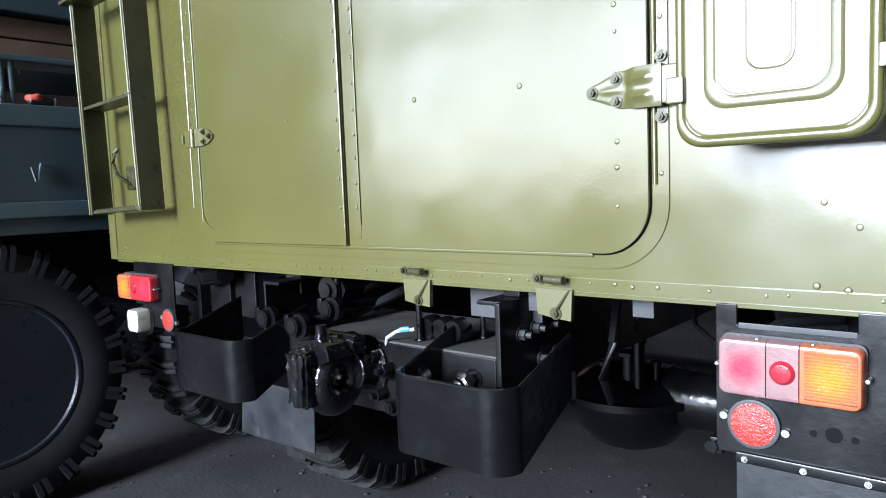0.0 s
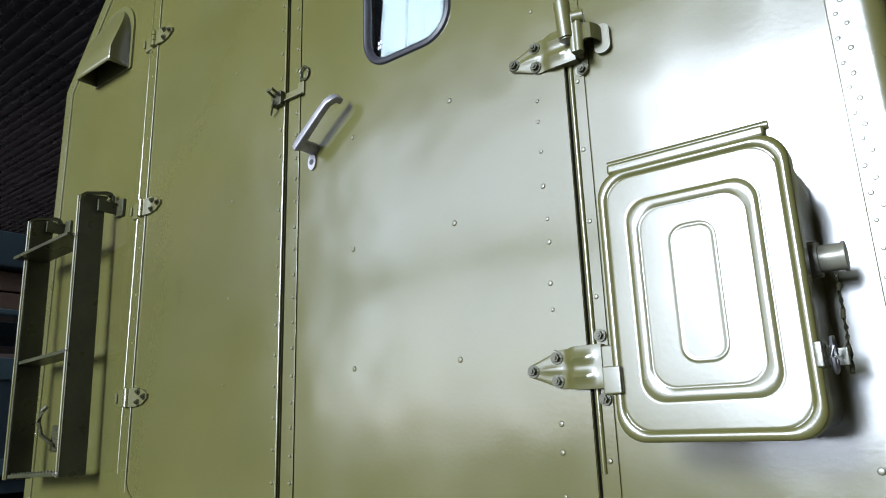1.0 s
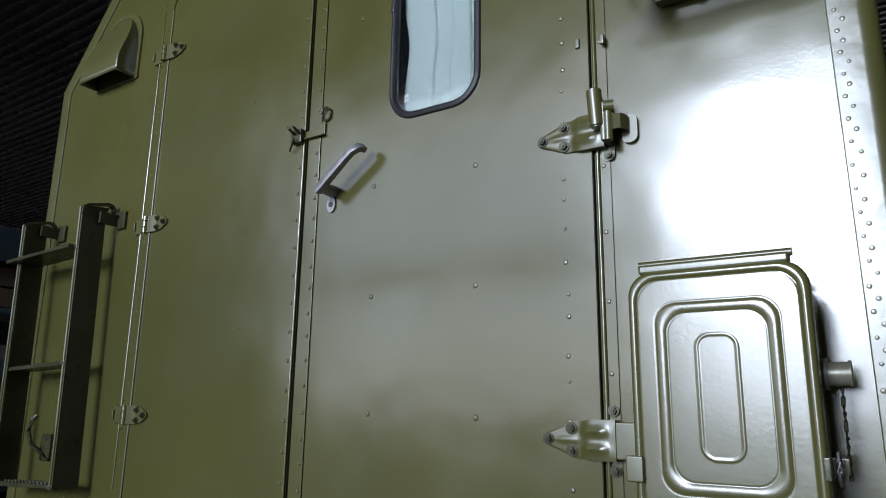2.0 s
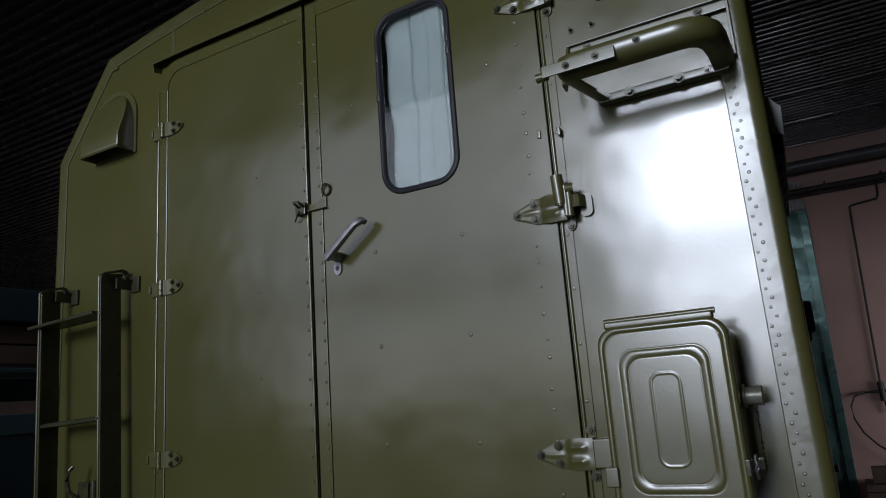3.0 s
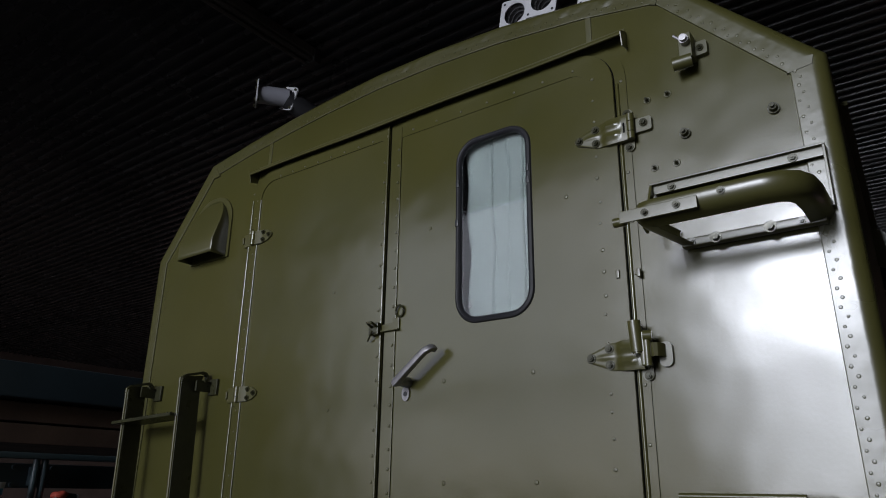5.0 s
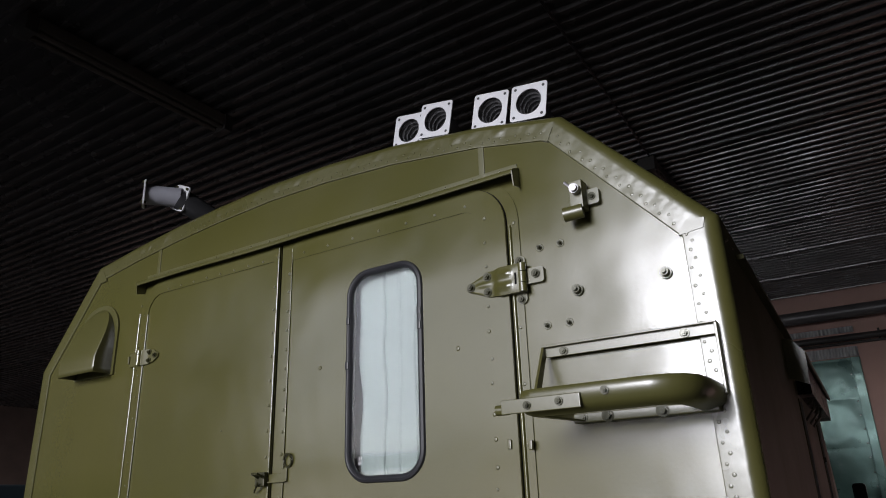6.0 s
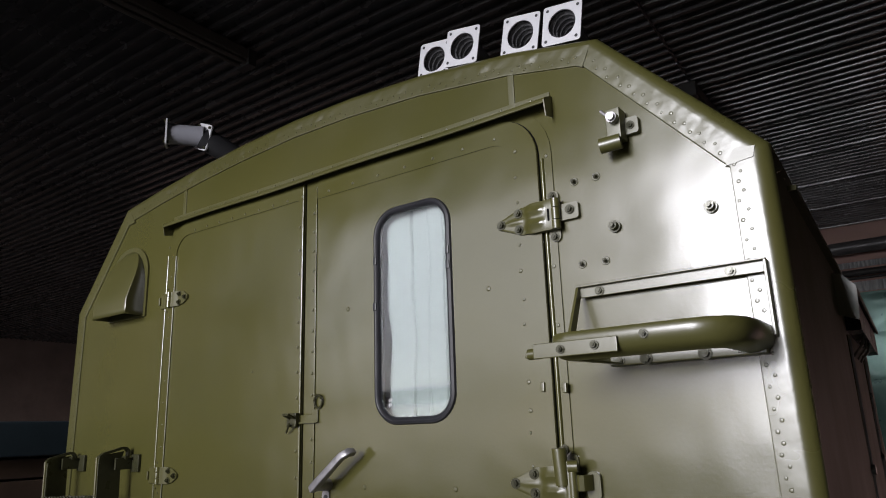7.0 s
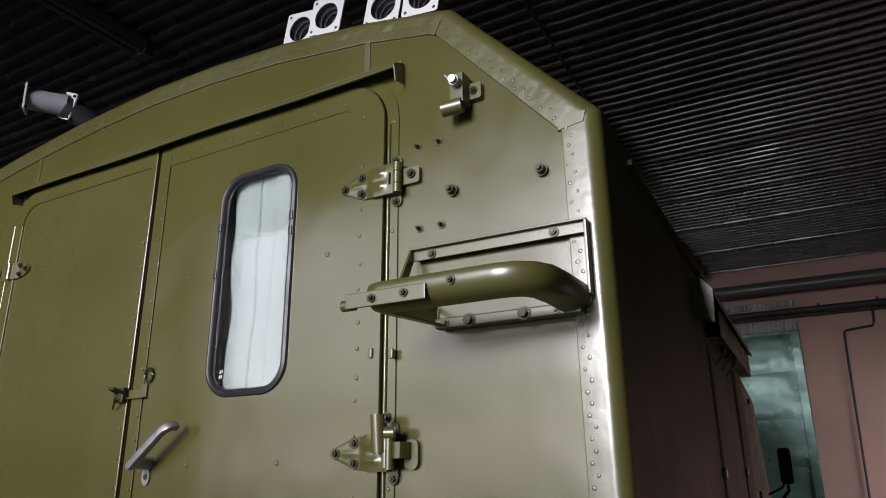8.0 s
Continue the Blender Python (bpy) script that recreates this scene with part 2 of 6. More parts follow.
ROSE_LENS = material("dusty_rose_lens_plastic", (0.16, 0.088, 0.088), 0.35, 0, 0.12, 14.0, 160, 0.25, 0.002, 0.08)
WHITE_LENS = material("milky_lens_plastic", (0.27, 0.255, 0.21), 0.3, 0, 0.12, 30.0, 160, 0.5, 0.004, 0.08)
REFLECTOR = material("red_reflector", (0.27, 0.02, 0.014), 0.25, 0, 0.2, 60.0, 320, 0.8, 0.003, 0.08, bump_scale=260.0)
BLUE = material("blue_plastic", (0.05, 0.25, 0.42), 0.35, 0, 0.15, 20.0, 160, 0.2, 0.001, 0.08)
RED = material("red_cloth_cover", (0.45, 0.06, 0.035), 0.7, 0, 0.2, 9.0, 160, 0.2, 0.001, 0.08)
OLIVE_DARK = material("faded_olive_cab_paint", (0.06, 0.06, 0.028), 0.4, 0, 0.2, 3.0, 90, 0.15, 0.001, 0.08)
WOOD = material("worn_wood", (0.100, 0.060, 0.040), 0.7, 0, 0.3, 4.0, 60, 0.3, 0.003, 0.08)
GLASS = bpy.data.materials.new("window_glass")
GLASS.use_nodes = True
gb = GLASS.node_tree.nodes["Principled BSDF"]
gb.inputs["Base Color"].default_value = (0.93, 0.96, 0.97, 1)
gb.inputs["Transmission Weight"].default_value, gb.inputs["Roughness"].default_value, gb.inputs["IOR"].default_value = 1.0, 0.06, 1.45


# ---- shape helpers ----
def add_box(bm, x0, x1, y0, y1, z0, z1, bevel=0.0, seg=2):
    r = bmesh.ops.create_cube(bm, size=1.0)
    for v in r["verts"]:
        v.co = Vector(((x0 + x1) / 2 + v.co.x * (x1 - x0), (y0 + y1) / 2 + v.co.y * (y1 - y0), (z0 + z1) / 2 + v.co.z * (z1 - z0)))
    if bevel:
        edges = list({e for v in r["verts"] for e in v.link_edges})
        bmesh.ops.bevel(bm, geom=edges, offset=bevel, segments=seg, affect="EDGES", profile=0.5)


def add_cyl(bm, a, b, r, r2=None, n=16, cap=True):
    a, b = Vector(a), Vector(b)
    q = (b - a).to_track_quat("Z", "Y")
    r2 = r if r2 is None else r2
    rings = []
    for p, rad in ((a, r), (b, r2)):
        rings.append([bm.verts.new(p + q @ Vector((rad * math.cos(2 * math.pi * k / n), rad * math.sin(2 * math.pi * k / n), 0))) for k in range(n)])
    for k in range(n):
        bm.faces.new((rings[0][k], rings[0][(k + 1) % n], rings[1][(k + 1) % n], rings[1][k]))
    if cap:
        bm.faces.new(rings[0][::-1])
        bm.faces.new(rings[1])


def add_tube(bm, pts, r, n=8, closed=False):
    pts = [Vector(p) for p in pts]
    rings = []
    m = len(pts)
    for i, p in enumerate(pts):
        a = pts[(i - 1) % m] if (closed or i) else p
        b = pts[(i + 1) % m] if (closed or i < m - 1) else p
        q = (b - a).to_track_quat("Z", "Y")
        rings.append([bm.verts.new(p + q @ Vector((r * math.cos(2 * math.pi * k / n), r * math.sin(2 * math.pi * k / n), 0))) for k in range(n)])
    for i in range(m if closed else m - 1):
        a, b = rings[i], rings[(i + 1) % m]
        if closed and i == m - 1:
            s = min(range(n), key=lambda s: (a[0].co - b[s].co).length)
            b = b[s:] + b[:s]
        for k in range(n):
            bm.faces.new((a[k], a[(k + 1) % n], b[(k + 1) % n], b[k]))
    if not closed:
        bm.faces.new(rings[0][::-1])
        bm.faces.new(rings[-1])


def add_prism(bm, pts, y0, y1):
    """Extrudes a polygon of (x, z), counter-clockwise from behind, from y0 to y1."""
    a = [bm.verts.new((x, y0, z)) for x, z in pts]
    b = [bm.verts.new((x, y1, z)) for x, z in pts]
    bm.faces.new(a)
    bm.faces.new(b[::-1])
    for k in range(len(pts)):
        bm.faces.new((a[k], b[k], b[(k + 1) % len(pts)], a[(k + 1) % len(pts)]))


def add_ring(bm, outer, inner, y0, y1):
    """A flat frame between two polygons of as many corners."""
    n = len(outer)
    o0, i0 = [bm.verts.new((x, y0, z)) for x, z in outer], [bm.verts.new((x, y0, z)) for x, z in inner]
    o1, i1 = [bm.verts.new((x, y1, z)) for x, z in outer], [bm.verts.new((x, y1, z)) for x, z in inner]
    for k in range(n):
        j = (k + 1) % n
        bm.faces.new((o0[k], o0[j], i0[j], i0[k]))
        bm.faces.new((o1[k], i1[k], i1[j], o1[j]))
        bm.faces.new((o0[k], o1[k], o1[j], o0[j]))
        bm.faces.new((i0[k], i0[j], i1[j], i1[k]))


def rrect(x0, x1, z0, z1, r, n=6):
    r = r if isinstance(r, (tuple, list)) else (r, r, r, r)
    out = []
    for (cx, cz, rr, a0) in ((x1 - r[0], z0 + r[0], r[0], -90), (x1 - r[1], z1 - r[1], r[1], 0), (x0 + r[2], z1 - r[2], r[2], 90), (x0 + r[3], z0 + r[3], r[3], 180)):
        for k in range(n + 1):
            a = radians(a0 + 90 * k / n)
            out.append((cx + rr * math.cos(a), cz + rr * math.sin(a)))
    return out


def add_loft(bm, rings, cap_first=True, cap_last=True):
    vs = [[bm.verts.new(p) for p in ring] for ring in rings]
    n = len(vs[0])
    for a, b in zip(vs, vs[1:]):
        for k in range(n):
            bm.faces.new((a[k], a[(k + 1) % n], b[(k + 1) % n], b[k]))
    if cap_first:
        bm.faces.new(vs[0][::-1])
    if cap_last:
        bm.faces.new(vs[-1])


def add_lathe(bm, profile, centre, axis, n=32):
    """Turns a profile of (radius, along) round an axis: 'x', 'y' or 'z'."""
    c = Vector(centre)
    rings = []
    for r, s in profile:
        ring = []
        for k in range(n):
            a = 2 * math.pi * k / n
            u, v = r * math.cos(a), r * math.sin(a)
            ring.append(c + Vector({"x": (s, u, v), "y": (v, s, u), "z": (u, v, s)}[axis]))
        rings.append(ring)
    add_loft(bm, rings, profile[0][0] > 1e-4, profile[-1][0] > 1e-4)


def add_dome(bm, x, y, z, r, h=None, n=8):
    """A rivet head that points to -y."""
    h = h or r * 0.6
    base = [bm.verts.new((x + r * math.cos(2 * math.pi * k / n), y, z + r * math.sin(2 * math.pi * k / n))) for k in range(n)]
    mid = [bm.verts.new((x + r * 0.7 * math.cos(2 * math.pi * k / n), y - h * 0.75, z + r * 0.7 * math.sin(2 * math.pi * k / n))) for k in range(n)]
    top = bm.verts.new((x, y - h, z))
    for k in range(n):
        bm.faces.new((base[k], base[(k + 1) % n], mid[(k + 1) % n], mid[k]))
        bm.faces.new((mid[k], mid[(k + 1) % n], top))


def add_bolt(bm, x, y, z, r=0.011, h=0.009, washer=True):
    """A hexagon bolt head on a washer that points to -y."""
    if washer:
        add_cyl(bm, (x, y, z), (x, y - 0.003, z), r * 1.45, n=14)
    add_cyl(bm, (x, y - 0.003, z), (x, y - h - 0.003, z), r, r * 0.94, n=6)
    add_cyl(bm, (x, y - h - 0.003, z), (x, y - h - 0.006, z), r * 0.5, n=8)


def offset_poly(pts, d):
    """Moves each side of a counter-clockwise polygon inwards by d."""
    n, out = len(pts), []
    for k in range(n):
        p, q, r = Vector(pts[k - 1]), Vector(pts[k]), Vector(pts[(k + 1) % n])
        e1, e2 = (q - p).normalized(), (r - q).normalized()
        n1, n2 = Vector((-e1.y, e1.x)), Vector((-e2.y, e2.x))
        m = (n1 + n2).normalized()
        out.append(tuple(q + m * (d / max(0.3, m.dot(n1)))))
    return out


def mesh_of(name, bm, mat, smooth=True):
    bmesh.ops.recalc_face_normals(bm, faces=bm.faces)
    if smooth:
        for f in bm.faces:
            f.smooth = True
        for e in bm.edges:
            if len(e.link_faces) == 2 and e.calc_face_angle(0) > radians(38):
                e.smooth = False
    me = bpy.data.meshes.new(name)
    bm.to_mesh(me)
    bm.free()
    me.materials.append(mat)
    return me


def part(name, bm, mat, parent, label="", kind=""):
    ob = new(name, mesh_of(name, bm, mat))
    if len(ob.data.polygons) > 5 and kind != "stuff":
        ob.modifiers.new("flat_faces", "WEIGHTED_NORMAL").keep_sharp = True
    ob.parent = parent
    if parent is not None:
        ob.matrix_parent_inverse = Matrix.Translation(parent.matrix_basis.translation).inverted() if parent.parent is None and parent.data is None else Matrix()
    return tagged(ob, label, kind=kind)


def thing(name, at, label, category, group="", kind=""):
    ob = new(name)
    ob.empty_display_size = 0.1
    ob.matrix_basis = Matrix.Translation(at)
    return tagged(ob, label, category, group, kind)


def solid(name, bm, mat, label, category="", group="", kind=""):
    return tagged(new(name, mesh_of(name, bm, mat)), label, category, group, kind)


def B():
    return bmesh.new()


# ---- the hangar ----
HX0, HX1, HY1, HZ = -15.0, 5.2, 8.0, 4.4
BAY, BAYZ = -2.6, 10.8


def build_hangar():
    bm = B()
    add_box(bm, -300, 300, -300, 300, -0.3, -0.012)
    solid("ground", bm, YARD, "dark asphalt yard outside the hangar gate", "ground", kind="structure")
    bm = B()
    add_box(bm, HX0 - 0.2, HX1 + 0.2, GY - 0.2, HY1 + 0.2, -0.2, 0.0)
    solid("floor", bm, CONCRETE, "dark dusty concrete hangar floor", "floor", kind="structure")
    # corrugated sheet: ribs run across the trucks
    bm = B()
    pitch, rib, deep, slope = 0.0957, 0.024, 0.022, 0.006
    # every tenth rib is a side lap, where one sheet's edge hangs lower
    prof, y, k = [], 3.135 - 60 * pitch, 0
    while y < HY1 + 0.3:
        low = deep + (0.006 if k % 10 == 0 else 0.0)
        prof += [(y, HZ - low), (y + rib, HZ - low), (y + rib + slope, HZ), (y + pitch - slope, HZ)]
        y, k = y + pitch, k + 1
    cols = []
    for x in (HX0 - 0.3, -2.9, 0.52, 0.5205, HX1 + 0.3):
        lift = 0.004 if x > 0.5202 or x < -2 else 0.0
        cols.append([bm.verts.new((x, yy, zz - lift)) for yy, zz in prof])
    for a, b in zip(cols, cols[1:]):
        for k in range(len(prof) - 1):
            bm.faces.new((a[k], a[k + 1], b[k + 1], b[k]))
    add_box(bm, HX0 - 0.3, HX1 + 0.3, BAY, HY1 + 0.3, HZ + 0.06, HZ + 0.1)
    # unseen header, added to block gate light from upper wall and box top
    add_box(bm, HX0 - 0.3, HX1 + 0.3, BAY - 0.1, BAY, 3.82, BAYZ + 0.1)
    add_box(bm, HX0 - 0.3, HX1 + 0.3, GY - 0.3, BAY - 0.1, BAYZ, BAYZ + 0.1)
    solid("ceiling", bm, CEIL, "dark corrugated metal hangar roof with an added unseen header", "ceiling", kind="structure")
    for name, x0, x1, y0, y1, z0, z1, mat, lab in (
        ("wall_front", HX0, HX1, HY1, HY1 + 0.2, 0, HZ + 0.05, PINK, "pink plastered hangar end wall"),
        ("wall_right_a", HX1, HX1 + 0.2, GY, FILL_OPENING[0], 0, BAYZ + 0.05, SIDE_DARK, "unseen side wall, darkened to keep the truck's side dark"),
        ("wall_right_b", HX1, HX1 + 0.2, FILL_OPENING[1], HY1 + 0.2, 0, BAYZ + 0.05, SIDE_DARK, "unseen side wall, darkened to keep the truck's side dark"),
        ("wall_right_c", HX1, HX1 + 0.2, FILL_OPENING[0], FILL_OPENING[1], FILL_OPENING[2], BAYZ + 0.05, SIDE_DARK, "unseen dark wall over the opening for the fill lamp"),
        ("wall_left", HX0 - 0.2, HX0, GY, HY1 + 0.2, 0, BAYZ + 0.05, BROWN, "dark brown boarded hangar side wall"),
        ("wall_gate_a", HX0 - 0.2, GATES[1][0], GY - 0.2, GY, 0, BAYZ + 0.05, PINK, "pink wall beside the open gates"),
        ("wall_gate_b", GATES[1][1], GATES[0][0], GY - 0.2, GY, 0, BAYZ + 0.05, PINK, "pink pier between the open gates"),
        ("wall_gate_c", GATES[0][1], HX1 + 0.2, GY - 0.2, GY, 0, BAYZ + 0.05, PINK, "pink wall beside the open gate"),
        ("wall_lintel_a", GATES[1][0], GATES[1][1], GY - 0.2, GY, GZ1, BAYZ + 0.05, PINK, "pink lintel over the open gate"),
        ("wall_lintel_b", GATES[0][0], GATES[0][1], GY - 0.2, GY, GZ1, BAYZ + 0.05, PINK, "pink lintel over the open gate"),
    ):
        bm = B()
        add_box(bm, x0, x1, y0, y1, z0, z1)
        solid(name, bm, mat, lab, "wall", kind="structure")
    # unseen rail behind the trucks, added to mirror a dark band in the doors
    bm = B()
    add_box(bm, HX0 - 0.05, HX1 + 0.05, -2.72, -2.64, 2.33, 2.45, 0.008)
    solid("trim_rail", bm, BEAM, "unseen dark rail added to mirror a dark band in the doors", "rail", kind="structure")
    # cable clipped under the sheet
    bm = B()
    add_tube(bm, [(0.535 - 0.048 * y, y, HZ - 0.032 - 0.006 * math.sin(y * 2.1)) for y in np.arange(-3.0, 7.6, 0.35)], 0.009, 6)
    solid("cable", bm, BLACK_DUCT, "black electric cable clipped along the corrugated roof", "cable")


def ceiling_lamp(x, y0, y1):
    t = thing("ceiling_lamp", (x, (y0 + y1) / 2, HZ), "unlit long fluorescent ceiling lamp with a grey housing", "ceiling lamp", "ceiling lamps")
    bm = B()
    add_box(bm, x - 0.055, x + 0.055, y0, y1, HZ - 0.10, HZ - 0.035, 0.008)
    part("housing", bm, LAMPBODY, t)
    for d in (-0.03, 0.03):
        bm = B()
        add_cyl(bm, (x + d, y0 + 0.03, HZ - 0.115), (x + d, y1 - 0.03, HZ - 0.115), 0.014, n=12)
        part("tube", bm, LAMPBODY, t, "unlit grey lamp tube")
    for yy in (y0, y1):
        bm = B()
        add_box(bm, x - 0.06, x + 0.06, yy - 0.03, yy + 0.03, HZ - 0.135, HZ - 0.03, 0.006)
        part("end_cap", bm, BEAM, t)
    bm = B()
    add_box(bm, x - 0.02, x + 0.02, (y0 + y1) / 2 - 0.02, (y0 + y1) / 2 + 0.02, HZ - 0.04, HZ)
    part("bracket", bm, BEAM, t)
    return t


def crumpled(x0, x1, z0, z1, y, seed, deep=0.016):
    """A sheet-metal panel with soft dents, buckled towards its screwed edges."""
    rnd_ = random.Random(seed)
    dents = [(rnd_.uniform(x0, x1), rnd_.uniform(z0, z1), rnd_.uniform(0.06, 0.22), rnd_.uniform(-1, 1)) for _ in range(9)]
    bm = B()
    nx, nz = 18, 12
    grid_ = []
    for j in range(nz + 1):
        row = []
        for i in range(nx + 1):
            x, z = x0 + (x1 - x0) * i / nx, z0 + (z1 - z0) * j / nz
            rim = min(i, nx - i, j * 1.5, (nz - j) * 1.5) / 3.0
            d = sum(h_ * math.exp(-((x - cx) ** 2 + (z - cz) ** 2) / (r_ * r_)) for cx, cz, r_, h_ in dents)
            row.append(bm.verts.new((x, y - 0.006 - deep * (0.5 + 0.5 * math.tanh(d)) * min(1.0, 0.35 + rim), z)))
        grid_.append(row)
    for j in range(nz):
        for i in range(nx):
            bm.faces.new((grid_[j][i], grid_[j][i + 1], grid_[j + 1][i + 1], grid_[j + 1][i]))
    g_ = bmesh.ops.extrude_face_region(bm, geom=list(bm.faces))
    bmesh.ops.translate(bm, verts=[v_ for v_ in g_["geom"] if isinstance(v_, bmesh.types.BMVert)], vec=(0, 0.003, 0))
    return bm


def far_wall():
    y = HY1
    t = thing("sheet_metal_door", (0.7, y, 0), "green sheet-metal door with dented shiny panels and a frame", "door", kind="structure")
    bm = B()
    add_box(bm, -0.05, 1.20, y - 0.05, y - 0.001, 0.0, 3.55, 0.004)
    part("door_frame", bm, SHEET_GREEN, t)
    bm = B()
    add_box(bm, 1.105, 1.20, y - 0.085, y - 0.052, 0.0, 3.55, 0.006)
    part("jamb", bm, SHEET_GREEN, t, "folded green jamb")
    z = 0.03
    for k, h in enumerate((0.95, 0.62, 0.42, 0.52, 0.55, 0.44)):
        part("panel", crumpled(0.0, 1.095, z, z + h - 0.012, y - 0.052, 30 + k), SHEET_GREEN, t)
        z += h
    for k in range(22):
        bm = B()
        add_dome(bm, 1.08 + 0.006 * (k % 3), y - 0.066, 0.1 + 0.155 * k, 0.010)
        part("screw", bm, STEEL, t)
    # strips of corrugated sheet over the door
    bm = B()
    n, pts = 30, []
    for k in range(n * 2 + 1):
        pts.append((-0.1 + 1.3 * k / (2 * n), y - 0.03 - (0.02 if k % 2 else 0.0)))
    for z0, z1 in ((3.565, 3.68), (3.85, 3.92)):
        a = [bm.verts.new((x, yy, z0)) for x, yy in pts]
        b = [bm.verts.new((x, yy, z1)) for x, yy in pts]
        for k in range(len(pts) - 1):
            bm.faces.new((a[k], a[k + 1], b[k + 1], b[k]))
    g = bmesh.ops.extrude_face_region(bm, geom=list(bm.faces))
    bmesh.ops.translate(bm, verts=[v for v in g["geom"] if isinstance(v, bmesh.types.BMVert)], vec=(0, 0.006, 0))
    solid("trim_corrugated", bm, PALE_SHEET, "strips of corrugated sheet over the green door", "trim", kind="structure")
    bm = B()
    add_cyl(bm, (HX0 + 0.1, y - 0.22, 4.06), (HX1 - 0.1, y - 0.22, 4.06), 0.075, n=18)
    for px in (-6.0, -2.5, 0.2, 2.6, 4.6):
        add_box(bm, px - 0.02, px + 0.02, y - 0.23, y + 0.001, 4.12, 4.16, 0.003)
        add_box(bm, px - 0.02, px + 0.02, y - 0.23, y - 0.2, 4.1, HZ, 0.003)
    solid("ceiling_pipe", bm, PIPE, "thick grey pipe running under the roof along the wall", "pipe")
    for z, r, yy in ((3.775, 0.035, 0.10), (3.72, 0.016, 0.05), (3.815, 0.012, 0.04)):
        bm = B()
        add_cyl(bm, (HX0 + 0.1, y - yy, z), (HX1 - 0.1, y - yy, z), r, n=10)
        for px in (-3.0, -0.4, 1.45, 2.05, 2.7, 3.9):
            add_box(bm, px - 0.012, px + 0.012, y - yy - 0.004, y + 0.001, z - 0.008, z + r + 0.03, 0.002)
        solid("wall_pipe", bm, BEAM, "dark pipe clipped along the pink wall", "pipe")
    t = thing("gas_pipe", (1.65, y, 0), "thin dark pipe with a valve and hose on the wall", "pipe")
    bm = B()
    add_tube(bm, [(1.985, y - 0.03, 3.76), (1.975, y - 0.03, 3.58), (1.955, y - 0.03, 3.535), (1.70, y - 0.03, 3.505), (1.665, y - 0.03, 3.49), (1.66, y - 0.03, 3.44), (1.615, y - 0.03, 1.32)], 0.013, 8)
    part("pipe", bm, BEAM, t)
    bm = B()
    add_cyl(bm, (1.615, y - 0.04, 1.40), (1.62, y - 0.04, 1.18), 0.034, n=10)
    add_cyl(bm, (1.50, y - 0.04, 1.29), (1.75, y - 0.04, 1.30), 0.018, n=8)
    add_cyl(bm, (1.63, y - 0.04, 1.18), (1.645, y - 0.04, 1.05), 0.016, n=8)
    part("valve", bm, BEAM, t)
    bm = B()
    add_cyl(bm, (1.36, y - 0.045, 1.27), (1.44, y - 0.045, 1.285), 0.02, n=8)
    part("hose_coupling", bm, STEEL, t, "bare steel hose coupling")
    bm = B()
    add_tube(bm, [(1.50, y - 0.04, 1.29), (1.42, y - 0.045, 1.285), (1.33, y - 0.05, 1.25), (1.28, y - 0.06, 1.14), (1.29, y - 0.07, 1.0), (1.36, y - 0.08, 0.84), (1.48, y - 0.1, 0.70), (1.64, y - 0.12, 0.58), (1.9, y - 0.14, 0.5)], 0.010, 6)
    part("hose", bm, BLACK_DUCT, t)
    t = thing("wooden_crate", (1.62, y - 0.35, 0), "dark wooden crate with boards standing by the wall", "crate")
    for k in range(4):
        bm = B()
        add_box(bm, 1.28, 1.95, y - 0.6, y - 0.1, 0.02 + 0.08 * k, 0.095 + 0.08 * k, 0.006)
        part("board", bm, WOOD, t)
    bm = B()
    add_box(bm, 1.36, 1.56, y - 0.45, y - 0.3, 0.335, 0.50, 0.006)
    part("block", bm, WOOD, t)
    bm = B()
    add_box(bm, 1.62, 1.70, y - 0.5, y - 0.35, 0.335, 0.62, 0.006)
    part("post", bm, WOOD, t)


build_hangar()
far_wall()
lamp_a = ceiling_lamp(-1.60, -0.25, 0.93)
copy_thing(lamp_a, Matrix.Translation((0.36, 3.65, HZ)))
copy_thing(lamp_a, Matrix.Translation((0.22, 6.95, HZ)))
copy_thing(lamp_a, Matrix.Translation((-1.62, 3.6, HZ)))

# ---- the olive box-body truck ----
BX0, BX1, BZ0, BLEN = -1.434, 1.287, 1.018, 2.62
truck = thing("box_body_truck", (0, 2.5, 0), "olive-green military truck with a riveted sheet-metal box body", "truck")
ROOF = [(0.942, 3.062), (0.70, 3.112), (0.40, 3.150), (0.13, 3.166), (-0.13, 3.168), (-0.40, 3.153), (-0.62, 3.133), (-0.86, 3.104), (-1.119, 3.064)]
PROFILE = [(BX0, BZ0), (BX1 + 0.013, BZ0), (BX1, 2.692)] + ROOF + [(BX0 - 0.003, 2.669)]
PROFILE_IN = [(BX0, BZ0), (BX1 + 0.012, BZ0), (BX1 - 0.006, 2.680)] + ROOF + [(BX0 - 0.003, 2.669)]


def side_x(y):
    """The box narrows a little towards the cab."""
    return BX1 - 0.05 * y


